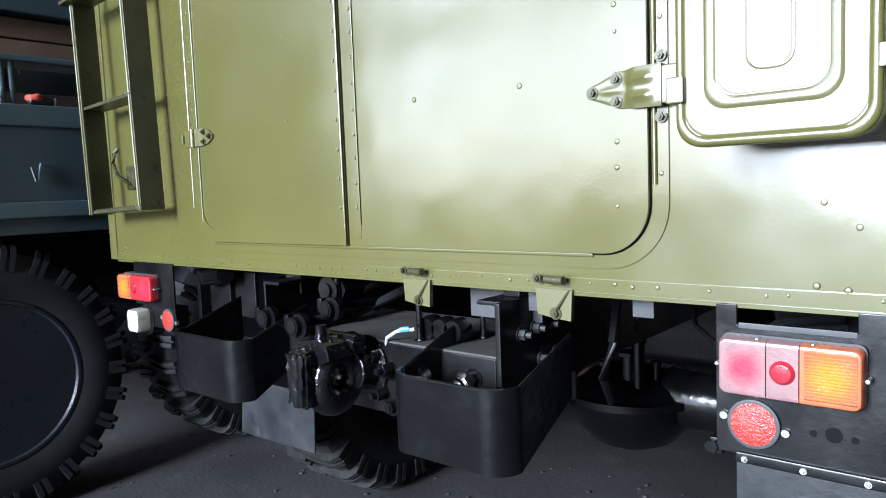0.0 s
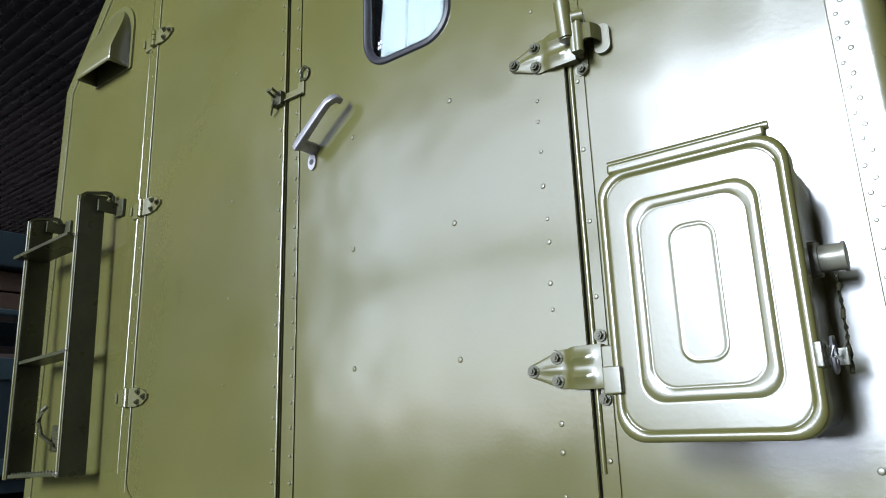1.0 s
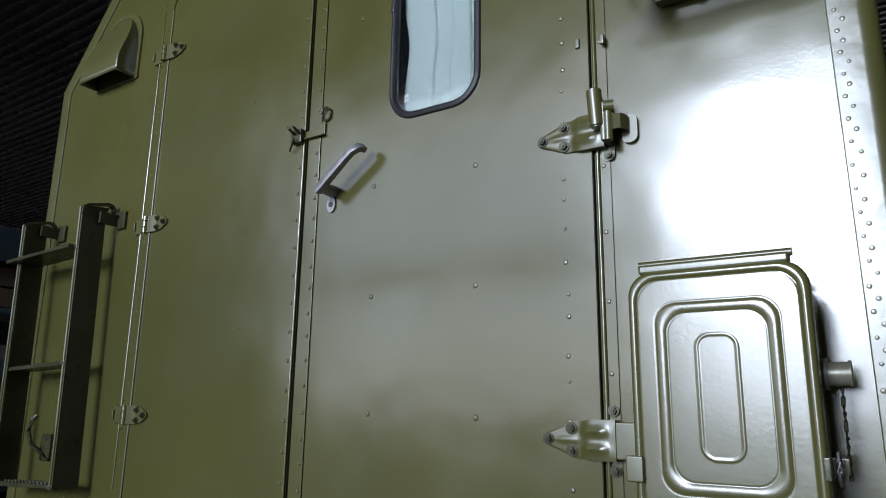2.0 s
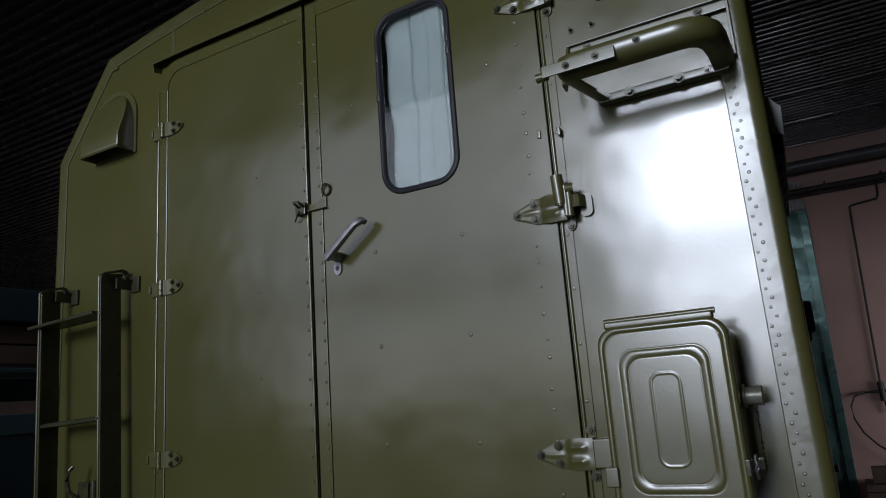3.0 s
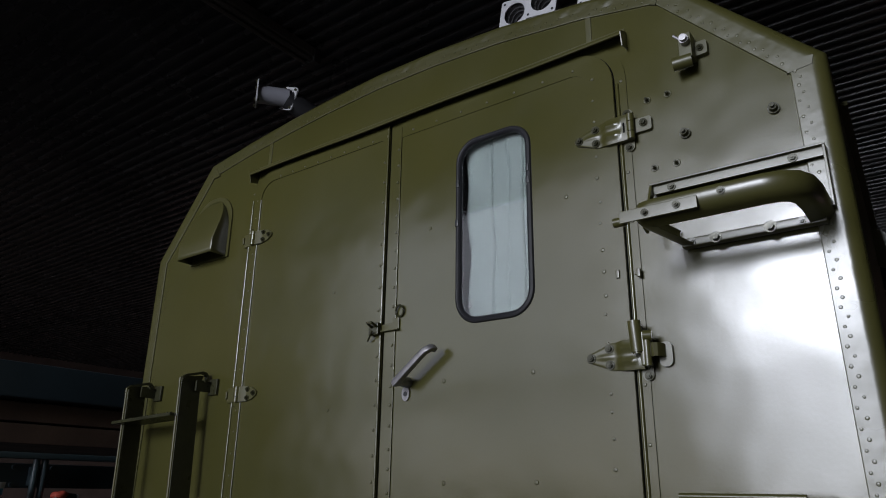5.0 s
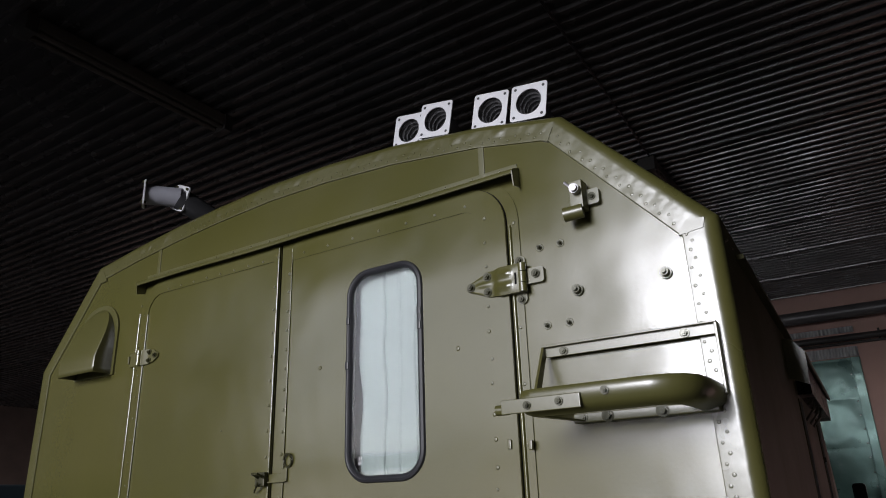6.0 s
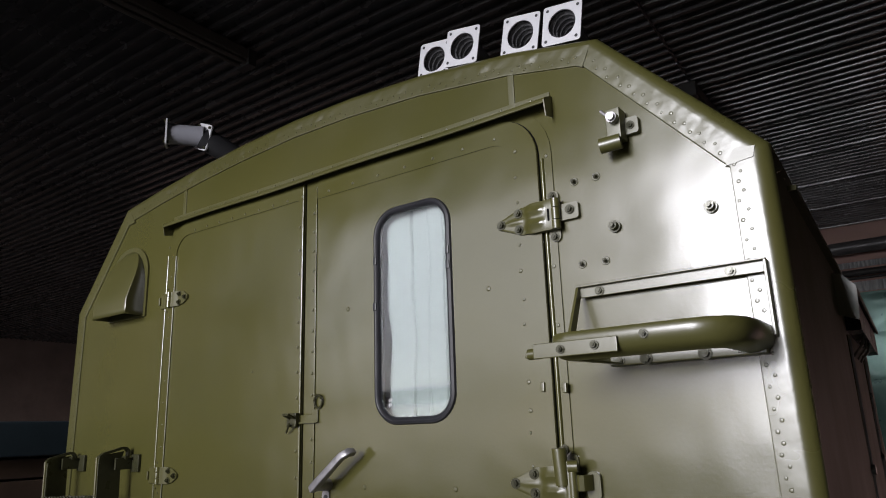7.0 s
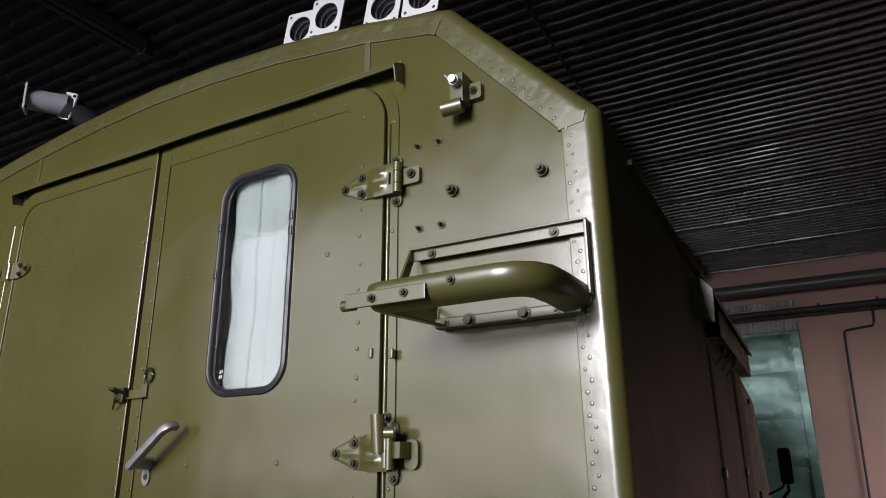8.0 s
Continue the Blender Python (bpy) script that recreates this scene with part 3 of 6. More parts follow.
def build_shell():
    r = 0.03

    def ring(d, y, bottom=None):
        u = min(1.0, d / 0.06)
        pts = offset_poly([(a[0] * (1 - u) + b[0] * u, a[1] * (1 - u) + b[1] * u) for a, b in zip(PROFILE, PROFILE_IN)], d)
        if bottom is not None:
            pts[0], pts[1] = (pts[0][0], bottom), (pts[1][0], bottom)
        return [(x, y, z) for x, z in pts]

    # back skin, with a hole behind the door window
    bm = B()
    n = len(PROFILE)
    loop = [bm.verts.new(p) for p in ring(0.070, 0.0035, BZ0 + 0.001)]
    hole = [bm.verts.new((x, 0.0035, z)) for x, z in rrect(0.225, 0.51, 2.150, 2.770, 0.07, 4)]
    edges = [bm.edges.new((loop[k], loop[(k + 1) % n])) for k in range(n)] + [bm.edges.new((hole[k], hole[(k + 1) % len(hole)])) for k in range(len(hole))]
    bmesh.ops.triangle_fill(bm, use_beauty=True, edges=edges)
    g = bmesh.ops.extrude_face_region(bm, geom=list(bm.faces))
    bmesh.ops.translate(bm, verts=[v for v in g["geom"] if isinstance(v, bmesh.types.BMVert)], vec=(0, 0.012, 0))
    part("back_skin", bm, OLIVE, truck)
    # folded corner flange round the back
    bm = B()
    rings = [ring(0.074, 0.003, BZ0 + 0.001), ring(0.073, -0.0012, BZ0 + 0.001), ring(0.071, -0.002, BZ0 + 0.001), ring(r, -0.002, BZ0)]
    for k in range(1, 7):
        a = radians(90 * k / 6)
        rings.append(ring(r * (1 - math.sin(a)), r * (1 - math.cos(a)) - 0.002, BZ0))
    add_loft(bm, rings, False, False)
    part("corner_flange", bm, OLIVE_FLANGE, truck, "folded corner flange, dented round its rivets")
    # sheet puckered between the rivets, all along the roof edge
    bm = B()
    steps_d = [0.024, 0.028, 0.033, 0.038, 0.042, 0.046, 0.050]
    edge_lines = [offset_poly(PROFILE_IN, d) for d in steps_d]
    pucker = random.Random(9)
    strength = [pucker.uniform(0.1, 1.0) ** 2 for _ in range(120)]
    at = 0.0
    for k in range(3, len(PROFILE_IN) - 2):
        run = (Vector(PROFILE_IN[k + 1]) - Vector(PROFILE_IN[k])).length
        n = max(6, round(run / 0.0065))
        lines = []
        for i in range(n + 1):
            u, s = i / n, at + run * i / n
            q = s / 0.049
            amp = 0.0024 * strength[int(q) % 120] * (0.5 - 0.5 * math.cos(2 * math.pi * q))
            row = []
            for d, line in zip(steps_d, edge_lines):
                v = (d - steps_d[0]) / (steps_d[-1] - steps_d[0])
                (xa, za), (xb, zb) = line[k], line[k + 1]
                row.append(bm.verts.new((xa + (xb - xa) * u, -0.0024 - amp * math.sin(math.pi * v ** 0.8), za + (zb - za) * u)))
            lines.append(row)
        for a, b in zip(lines, lines[1:]):
            for i in range(len(steps_d) - 1):
                bm.faces.new((a[i], a[i + 1], b[i + 1], b[i]))
        at += run
    part("puckered_edge", bm, OLIVE_FLANGE, truck, "dented sheet between rivets along the roof edge")
    bm = B()
    narrow = BX1 - side_x(BLEN)
    add_loft(bm, [ring(0, r - 0.002, BZ0)] + [[(x - math.copysign(narrow, x) * min(1.0, abs(x)), y, z) for x, y, z in ring(d, y, b)] for d, y, b in ((0, BLEN, BZ0), (0.05, BLEN + 0.02, BZ0 + 0.02))], False, True)
    shell = part("body_shell", bm, OLIVE_SIDE, truck)
    bm = B()
    add_box(bm, BX0 + 0.15, BX1 - 0.15, 0.002, BLEN, BZ0 - 0.001, BZ0 + 0.01)
    part("body_floor", bm, BLACK, truck, "black underside of the box")
    bm = B()
    add_box(bm, BX0 + 0.07, BX1 - 0.1, 0.0005, 0.006, BZ0 - 0.008, 1.047, 0.001)
    part("foot_strip", bm, OLIVE, truck)
    # gussets where the corner flanges meet
    for pts in ([(1.200, 2.655), (1.256, 2.662), (1.262, 2.685), (1.220, 2.688)], [(0.888, 2.998), (0.906, 2.988), (0.924, 3.026), (0.914, 3.034)], [(-1.078, 2.984), (-1.043, 2.988), (-1.073, 3.033), (-1.103, 3.02)]):
        bm = B()
        add_prism(bm, pts, -0.004, 0.003)
        part("gusset", bm, OLIVE_PART, truck)
    # vertical seams of the skin above the gutter
    for x in (-0.716, 0.702):
        bm = B()
        add_box(bm, x - 0.009, x + 0.009, 0.0005, 0.006, 2.93, 3.045 if x > 0 else 3.05, 0.0015)
        part("seam_strip", bm, OLIVE_PART, truck)
    # rivets on the flanges and along the foot, too small to pick apart
    bm = B()
    rnd = random.Random(4)
    for k in range(1, len(PROFILE_IN)):
        p, q = Vector(PROFILE_IN[k]), Vector(PROFILE_IN[(k + 1) % len(PROFILE_IN)])
        run = (q - p).length
        along = (q - p) / run
        inward = Vector((-along.y, along.x))
        n = max(2, round(run / 0.042))
        for inset, shift in ((0.0515, 0.0), (0.0625, 0.5)):
            for i in range(n):
                s = run * (i + shift) / n
                c = p + along * s + inward * inset
                if c.y < 1.06 or s < 0.02 or s > run - 0.02 and run > 0.4:
                    continue
                add_dome(bm, c.x + rnd.uniform(-0.003, 0.003), -0.002, c.y, rnd.choice((0.0038, 0.0046)), 0.0018, 7)
    for i in range(58):
        x = BX0 + 0.05 + (BX1 - BX0 - 0.1) * i / 57
        if rnd.random() < 0.62:
            add_dome(bm, x + rnd.uniform(-0.008, 0.008), 0.0005, BZ0 + 0.018 + rnd.uniform(-0.003, 0.003), rnd.choice((0.0035, 0.0042, 0.0052)), None, 7)
    for x, z in ((1.045, 1.055), (1.09, 1.05), (1.19, 1.063), (1.235, 1.055), (-1.38, 1.06), (-1.31, 1.062), (-1.28, 1.06)):
        add_dome(bm, x, 0.003, z, 0.0062, 0.0035, 10)
    for x, z in ((1.055, 1.19), (1.18, 1.235), (1.105, 1.15), (1.255, 1.2)):
        add_dome(bm, x, 0.004, z, 0.006, 0.003, 8)
    part("rivets", bm, OLIVE_PART, truck, "small painted rivet heads", "stuff")
    return shell


shell = build_shell()

# doors: two leaves in one rounded opening
DX0, DX1, DZ0, DZ1, SEAM = -0.771, 0.769, 1.098, 2.912, -0.050


def build_door(name, x0, x1, radii, label):
    """A leaf with a bevelled rim, slightly proud of the skin."""
    bm = B()
    face = rrect(x0, x1, DZ0, DZ1, radii, 8)
    cut = [(x, z) for x, z in face]
    rings = []
    for d, y in ((0.0, 0.003), (0.0, -0.007), (0.003, -0.010)):
        rings.append([(x, y, z) for x, z in offset_poly(cut, d)])
    add_loft(bm, rings)
    return part(name, bm, OLIVE, truck, label)


left_door = build_door("left_door", DX0 + 0.002, SEAM - 0.004, (0.004, 0.004, 0.11, 0.11), "olive door leaf with three hinges")
# the right leaf has a window hole
WX0, WX1, WZ0, WZ1, WR = 0.244, 0.490, 2.171, 2.746, 0.066
bm = B()
outer = rrect(SEAM + 0.004, DX1 - 0.0006, DZ0, DZ1, (0.095, 0.115, 0.004, 0.004), 8)
hole = rrect(WX0, WX1, WZ0, WZ1, WR, 8)
add_ring(bm, outer, hole, -0.008, 0.003)
right_door = part("right_door", bm, OLIVE, truck, "olive door leaf with a rounded window and handle")
# black gaps round the leaves
bm = B()
gap_o, gap_i = rrect(DX0 - 0.004, DX1 + 0.004, DZ0 - 0.004, DZ1 + 0.004, (0.1, 0.12, 0.115, 0.115), 8), rrect(DX0 + 0.012, DX1 - 0.012, DZ0 + 0.012, DZ1 - 0.012, (0.09, 0.11, 0.105, 0.105), 8)
add_ring(bm, gap_o, gap_i, 0.0012, 0.0035)
add_box(bm, SEAM - 0.012, SEAM + 0.012, -0.0005, 0.0035, DZ0 + 0.01, DZ1 - 0.01)
part("door_seal", bm, GAP, truck, "black rubber seal round the doors")
# painted-over sill that fills the gap under the leaves
bm = B()
add_box(bm, DX0 + 0.09, DX1 - 0.12, -0.0045, 0.0, DZ0 - 0.008, DZ0 + 0.0005, 0.002)
part("door_sill", bm, OLIVE, truck)
# outer frame strip round the opening
bm = B()
fo, fi = rrect(DX0 - 0.034, DX1 + 0.034, DZ0 - 0.03, DZ1 + 0.03, (0.125, 0.145, 0.135, 0.13), 8), rrect(DX0 - 0.001, DX1 + 0.002, DZ0 - 0.004, DZ1 + 0.004, (0.1, 0.12, 0.115, 0.115), 8)
add_ring(bm, fo, fi, 0.0, 0.0045)
part("door_surround", bm, OLIVE, truck)
# cover strips on the leaves
bm = B()
add_box(bm, SEAM + 0.006, SEAM + 0.05, -0.0105, -0.007, DZ0 + 0.02, DZ1 - 0.02, 0.001)
part("cover_strip", bm, OLIVE, right_door)
bm = B()
co = rrect(SEAM + 0.052, DX1 - 0.0012, DZ0 + 0.0006, DZ1 - 0.0012, (0.094, 0.114, 0.004, 0.004), 8)
ci = rrect(SEAM + 0.052, DX1 - 0.07, DZ0 + 0.055, DZ1 - 0.062, (0.05, 0.06, 0.002, 0.002), 8)
add_ring(bm, co, ci, -0.0105, -0.007)
part("edge_strip", bm, OLIVE, right_door)
bm = B()
co = rrect(DX0 + 0.0028, SEAM - 0.0046, DZ0 + 0.0006, DZ1 - 0.0012, (0.003, 0.003, 0.109, 0.109), 8)
ci = rrect(DX0 + 0.044, SEAM - 0.03, DZ0 + 0.04, DZ1 - 0.05, (0.003, 0.003, 0.07, 0.07), 8)
add_ring(bm, co, ci, -0.0135, -0.008)
part("edge_strip", bm, OLIVE, left_door)
bm = B()
add_cyl(bm, (DX0 + 0.044, -0.0125, DZ0 + 0.06), (DX0 + 0.044, -0.0125, DZ1 - 0.12), 0.0024, n=8)
part("strip_lip", bm, OLIVE_PART, left_door)
# rolled edge beads
for x, p in ((SEAM - 0.009, left_door), (DX0 - 0.010, truck)):
    bm = B()
    add_cyl(bm, (x, -0.0105 if p is left_door else -0.007, DZ0 + (0.03 if p is left_door else 0.11)), (x, -0.0105 if p is left_door else -0.007, DZ1 - (0.01 if p is left_door else 0.11)), 0.0042 if p is left_door else 0.0055, n=10)
    part("edge_bead", bm, OLIVE, p)
bm = B()
add_cyl(bm, (DX1 + 0.0085, -0.001, DZ0 + 0.13), (DX1 + 0.0085, -0.001, DZ1 - 0.13), 0.0048, n=10)
part("edge_bead", bm, OLIVE, truck)
# rivets on the leaves
rnd = random.Random(9)
bm = B()
for z in np.arange(DZ0 + 0.1, DZ1 - 0.05, 0.062):
    add_dome(bm, SEAM + 0.04, -0.0105, z + rnd.uniform(-0.004, 0.004), 0.0054, 0.0036, 8)
    add_dome(bm, DX1 - 0.062 + rnd.uniform(-0.003, 0.003), -0.0105, z + rnd.uniform(-0.012, 0.012), rnd.choice((0.0042, 0.0056)), 0.003, 8)
for x in np.arange(0.05, 0.7, 0.1):
    add_dome(bm, x, -0.0105, DZ1 - 0.045, 0.0045, 0.003, 7)
part("rivets", bm, OLIVE_PART, right_door, "small painted rivet heads", "stuff")
bm = B()
for z in np.arange(DZ0 + 0.1, DZ1 - 0.1, 0.075):
    add_dome(bm, SEAM - 0.02, -0.0135, z, 0.0052, 0.0036, 8)
    add_dome(bm, DX0 + 0.024, -0.0135, z + 0.02, 0.0035, 0.0025, 7)
for x in np.arange(DX0 + 0.15, -0.06, 0.07):
    add_dome(bm, x, -0.0135, DZ1 - 0.04, 0.0045, 0.003, 7)
part("rivets", bm, OLIVE_PART, left_door, "small painted rivet heads", "stuff")
bm = B()
for z in np.arange(DZ0 + 0.15, DZ1 - 0.1, 0.14):
    add_dome(bm, DX1 + 0.02, 0.0, z, 0.005, 0.003, 7)
    add_dome(bm, DX0 - 0.02, 0.0, z + 0.05, 0.0045, 0.003, 7)
part("rivets", bm, OLIVE_PART, truck, "small painted rivet heads", "stuff")
# larger rivets and old screw points on the sheet
for x, z in ((0.609, 2.479), (0.488, 2.003), (0.489, 1.724), (0.491, 1.441), (0.198, 1.445), (0.195, 1.721), (0.192, 2.002), (0.131, 2.488), (-0.28, 2.34), (-0.276, 1.944), (-0.274, 1.667), (-0.28, 1.44)):
    bm = B()
    on_left = x < SEAM
    rr = 0.0042 if on_left else 0.0070
    add_dome(bm, x, -0.0105 if on_left else -0.0075, z, rr, rr * 0.5, 10)
    part("rivet", bm, OLIVE_PART, left_door if on_left else right_door)

# window: rubber seal, pane, curtain behind it
bm = B()
so, si = rrect(WX0 - 0.013, WX1 + 0.013, WZ0 - 0.013, WZ1 + 0.013, WR + 0.013, 8), rrect(WX0 + 0.008, WX1 - 0.008, WZ0 + 0.008, WZ1 - 0.008, WR - 0.008, 8)
mid_o = offset_poly(so, 0.004)
mid_i = offset_poly(si, -0.004)
n = len(so)
rings = []
loop = [(so, -0.006), (mid_o, -0.014), (offset_poly(so, 0.0105), -0.017), (mid_i, -0.014), (si, -0.007), (si, 0.002)]
vs = [[bm.verts.new((x, y, z)) for x, z in pts] for pts, y in loop]
for a, b in zip(vs, vs[1:]):
    for k in range(n):
        bm.faces.new((a[k], a[(k + 1) % n], b[(k + 1) % n], b[k]))
seal = part("window_seal", bm, SEAL, right_door, "black rubber window seal")
for x, z in ((WX1 + 0.002, 2.6), (WX1 + 0.002, 2.56), (WX0 - 0.004, 2.48), (WX0 - 0.002, 2.61)):
    bm = B()
    add_box(bm, x - 0.006, x + 0.006, -0.019, -0.012, z - 0.012, z + 0.012, 0.003)
    part("seal_clip", bm, FLAP, right_door, "worn grey clip on the seal")
bm = B()
pane_pts = rrect(WX0 + 0.004, WX1 - 0.004, WZ0 + 0.004, WZ1 - 0.004, WR - 0.004, 8)
add_prism(bm, pane_pts, -0.006, -0.002)
pane = part("window_pane", bm, GLASS, right_door, "glass pane with a pale curtain behind")
pane.visible_shadow = False
# smooth curtain cloth close behind the pane: three narrow creases, a wavy free edge and a hem
bm = B()
nx, nz = 96, 40
grid = []
for j in range(nz + 1):
    z = WZ0 - 0.02 + (WZ1 - WZ0 + 0.04) * j / nz
    row = []
    edge = WX0 + 0.008 + 0.005 * math.sin(z * 27) + 0.004 * math.sin(z * 11 + 1)
    for i in range(nx + 1):
        u = i / nx
        x = edge + (WX1 + 0.012 - edge) * u
        y = 0.020 + 0.003 * math.sin(u * 7 + 0.5 * math.sin(z * 6)) + 0.002 * math.sin(z * 9 + u * 5)
        for cu, deep_ in ((0.40, 0.0055), (0.83, 0.0055), (0.62, 0.0015)):
            w_ = (u - cu - 0.012 * math.sin(z * 13 + cu * 20)) / 0.014
            y += deep_ * math.exp(-w_ * w_)
        y += 0.012 * math.exp(-u / 0.05)
        y -= 0.0035 if z < WZ0 + 0.05 else 0.0
        row.append(bm.verts.new((x, y, z)))
    grid.append(row)
for j in range(nz):
    for i in range(nx):
        bm.faces.new((grid[j][i], grid[j][i + 1], grid[j + 1][i + 1], grid[j + 1][i]))
g = bmesh.ops.extrude_face_region(bm, geom=list(bm.faces))
bmesh.ops.translate(bm, verts=[v for v in g["geom"] if isinstance(v, bmesh.types.BMVert)], vec=(0, 0.003, 0))
part("curtain", bm, CURTAIN, right_door, "smooth pale grey-green cloth curtain with narrow creases")
bm = B()
for k, (dx_, dz_) in enumerate(((0, 0), (0.006, 0.001), (0.001, 0.012), (0.008, 0.014))):
    add_box(bm, WX0 + 0.034 + dx_, WX0 + 0.038 + dx_, -0.0072, -0.0062, WZ0 + 0.036 + dz_, WZ0 + 0.044 + dz_)
part("sticker", bm, WHITE, right_door, "small worn white mark on the pane")
# black sheet behind the window, stands in for the unlit inside of the box
bm = B()
add_box(bm, WX0 - 0.03, WX1 + 0.03, 0.055, 0.06, WZ0 - 0.03, WZ1 + 0.03)
part("window_lining", bm, GAP, right_door)


# gutter over the doors: folded angle with cut ends
bm = B()
sec = [(0.002, 0.014), (-0.004, 0.013), (-0.010, 0.010), (-0.030, 0.001), (-0.037, -0.003), (-0.0405, -0.008), (-0.0405, -0.016), (-0.037, -0.017), (-0.0365, -0.010), (-0.030, -0.004), (-0.003, 0.007), (0.002, 0.007)]
rings = [[(x, y, 2.925 + z + 0.0015 * math.sin(x * 9)) for y, z in sec] for x in np.linspace(-0.783, 0.815, 17)]
add_loft(bm, rings)
for x in (-0.783, 0.812):
    a = [bm.verts.new((x + d, y, z)) for d in (0, 0.003) for y, z in ((0.002, 2.938), (-0.042, 2.917), (-0.034, 2.876), (0.002, 2.884))]
    for f in ((0, 1, 2, 3), (7, 6, 5, 4), (0, 4, 5, 1), (1, 5, 6, 2), (2, 6, 7, 3), (3, 7, 4, 0)):
        bm.faces.new([a[i] for i in f])
part("rain_gutter", bm, OLIVE_PART, truck)
bm = B()
for x in np.arange(-0.74, 0.80, 0.088):
    add_dome(bm, x, 0.0008, 2.946, 0.0045, 0.003, 7)
add_box(bm, -0.778, 0.81, 0.0008, 0.006, 2.934, 2.955, 0.001)
part("gutter_flange", bm, OLIVE_PART, truck)


# ---- fittings on the back of the box ----
def smooth_step(x, a, b):
    u = max(0.0, min(1.0, (x - a) / (b - a)))
    return u * u * (3 - 2 * u)


def hinge_long(z, kind):
    """Strap hinge of the right leaf: a pressed arrow-shaped strap that steps up into the knuckle. kind: top, middle or low."""
    y = -0.010
    end = 0.812 if kind == "top" else 0.80
    bm = B()
    cols, nv = [], 14
    for x in [0.648, 0.6495, 0.653, 0.659, 0.67, 0.68, 0.69, 0.70, 0.708, 0.716, 0.722, 0.728, 0.734, 0.74, 0.746, 0.752, 0.76, 0.768, 0.776, 0.784, 0.79, end]:
        w = 0.0125 * math.sqrt(max(0.02, 1 - ((0.661 - x) / 0.0131) ** 2)) if x < 0.661 else min(0.0345, 0.0125 + (x - 0.661) * 0.40)
        w = w + 0.003 * smooth_step(x, 0.73, 0.75)
        col = []
        for k in range(nv + 1):
            v = -1 + 2 * k / nv
            zz = v * w
            h = 0.0065 + 0.0075 * smooth_step(x, 0.722, 0.752)
            ridge = max(math.exp(-((zz - 0.016) / 0.0075) ** 2), math.exp(-((zz + 0.016) / 0.0075) ** 2))
            h += 0.006 * ridge * smooth_step(x, 0.728, 0.748) * (1 - smooth_step(x, 0.775, 0.79))
            h += 0.0035 * math.exp(-(zz / 0.006) ** 2) * smooth_step(x, 0.672, 0.69) * (1 - smooth_step(x, 0.712, 0.735))
            h -= 0.0018 * abs(v) ** 8
            col.append((x, y - h, z + zz))
        cols.append([(col[0][0], y + 0.004, col[0][2])] + col + [(col[-1][0], y + 0.004, col[-1][2])])
    vs = [[bm.verts.new(p) for p in c] for c in cols]
    for a_, b_ in zip(vs, vs[1:]):
        for k in range(nv + 2):
            bm.faces.new((a_[k], a_[k + 1], b_[k + 1], b_[k]))
    bm.faces.new(vs[0])
    bm.faces.new(vs[-1])
    part("hinge", bm, OLIVE_PART, right_door, "pressed olive strap hinge")
    for bx, bz in ((0.662, 0.0), (0.711, 0.0205), (0.711, -0.0205)):
        bm = B()
        add_bolt(bm, bx, y - 0.006, z + bz, 0.0082, 0.007)
        part("hinge_bolt", bm, BOLT, right_door, "dark bolt head")
    if kind == "top":
        for z0, z1 in ((-0.037, -0.016), (-0.014, 0.014), (0.016, 0.037)):
            bm = B()
            add_cyl(bm, (0.812, -0.017, z + z0), (0.812, -0.017, z + z1), 0.0105, n=16)
            part("knuckle", bm, OLIVE_PART, truck)
        bm = B()
        add_box(bm, 0.7935, 0.7985, -0.0262, -0.02, z - 0.016, z + 0.014, 0.0012)
        part("slot", bm, GAP, right_door, "dark slot")
        bm = B()
        add_prism(bm, rrect(0.815, 0.866, z - 0.017, z + 0.023, 0.007, 4), -0.008, 0.003)
        part("hinge_plate", bm, OLIVE_PART, truck)
        spots = ((0.845, 0.006, -0.008), (0.799, 0.05, 0.0), (0.80, -0.052, 0.0))
    elif kind == "middle":
        # lift-off pin in a bored boss, with a looped catch beside it
        bm = B()
        add_cyl(bm, (0.793, -0.040, z + 0.0), (0.790, -0.044, z + 0.076), 0.0155, n=18)
        add_cyl(bm, (0.793, -0.040, z - 0.004), (0.793, -0.040, z + 0.001), 0.012, n=14)
        part("lift_pin", bm, OLIVE_PART, truck)
        bm = B()
        add_box(bm, 0.80, 0.812, -0.045, -0.006, z - 0.034, z + 0.05, 0.004)
        add_cyl(bm, (0.815, -0.036, z - 0.034), (0.815, -0.036, z + 0.03), 0.0095, n=14)
        add_cyl(bm, (0.808, -0.042, z + 0.038), (0.828, -0.036, z + 0.038), 0.0125, n=14)
        part("catch", bm, OLIVE_PART, truck)
        bm = B()
        loop_o = [(0.820, -0.034), (0.831, -0.040), (0.840, -0.036), (0.846, -0.022), (0.846, -0.004)]
        rings_ = []
        for k, (lx, ly) in enumerate(loop_o):
            rings_.append([(lx, ly, z - 0.012), (lx + 0.002, ly + 0.005, z - 0.012), (lx + 0.002, ly + 0.005, z + 0.02), (lx, ly, z + 0.02)])
        add_loft(bm, rings_)
        add_prism(bm, rrect(0.832, 0.864, z - 0.034, z + 0.026, 0.014, 5), -0.006, 0.003)
        part("catch_loop", bm, OLIVE_PART, truck)
        spots = ((0.803, -0.052, 0.0), (0.782, 0.072, 0.0))
    else:
        bm = B()
        add_box(bm, 0.798, 0.86, -0.022, 0.002, z - 0.034, z + 0.034, 0.004)
        part("hinge_plate", bm, OLIVE_PART, truck)
        spots = ((0.791, 0.054, 0.0), (0.791, -0.055, 0.0))
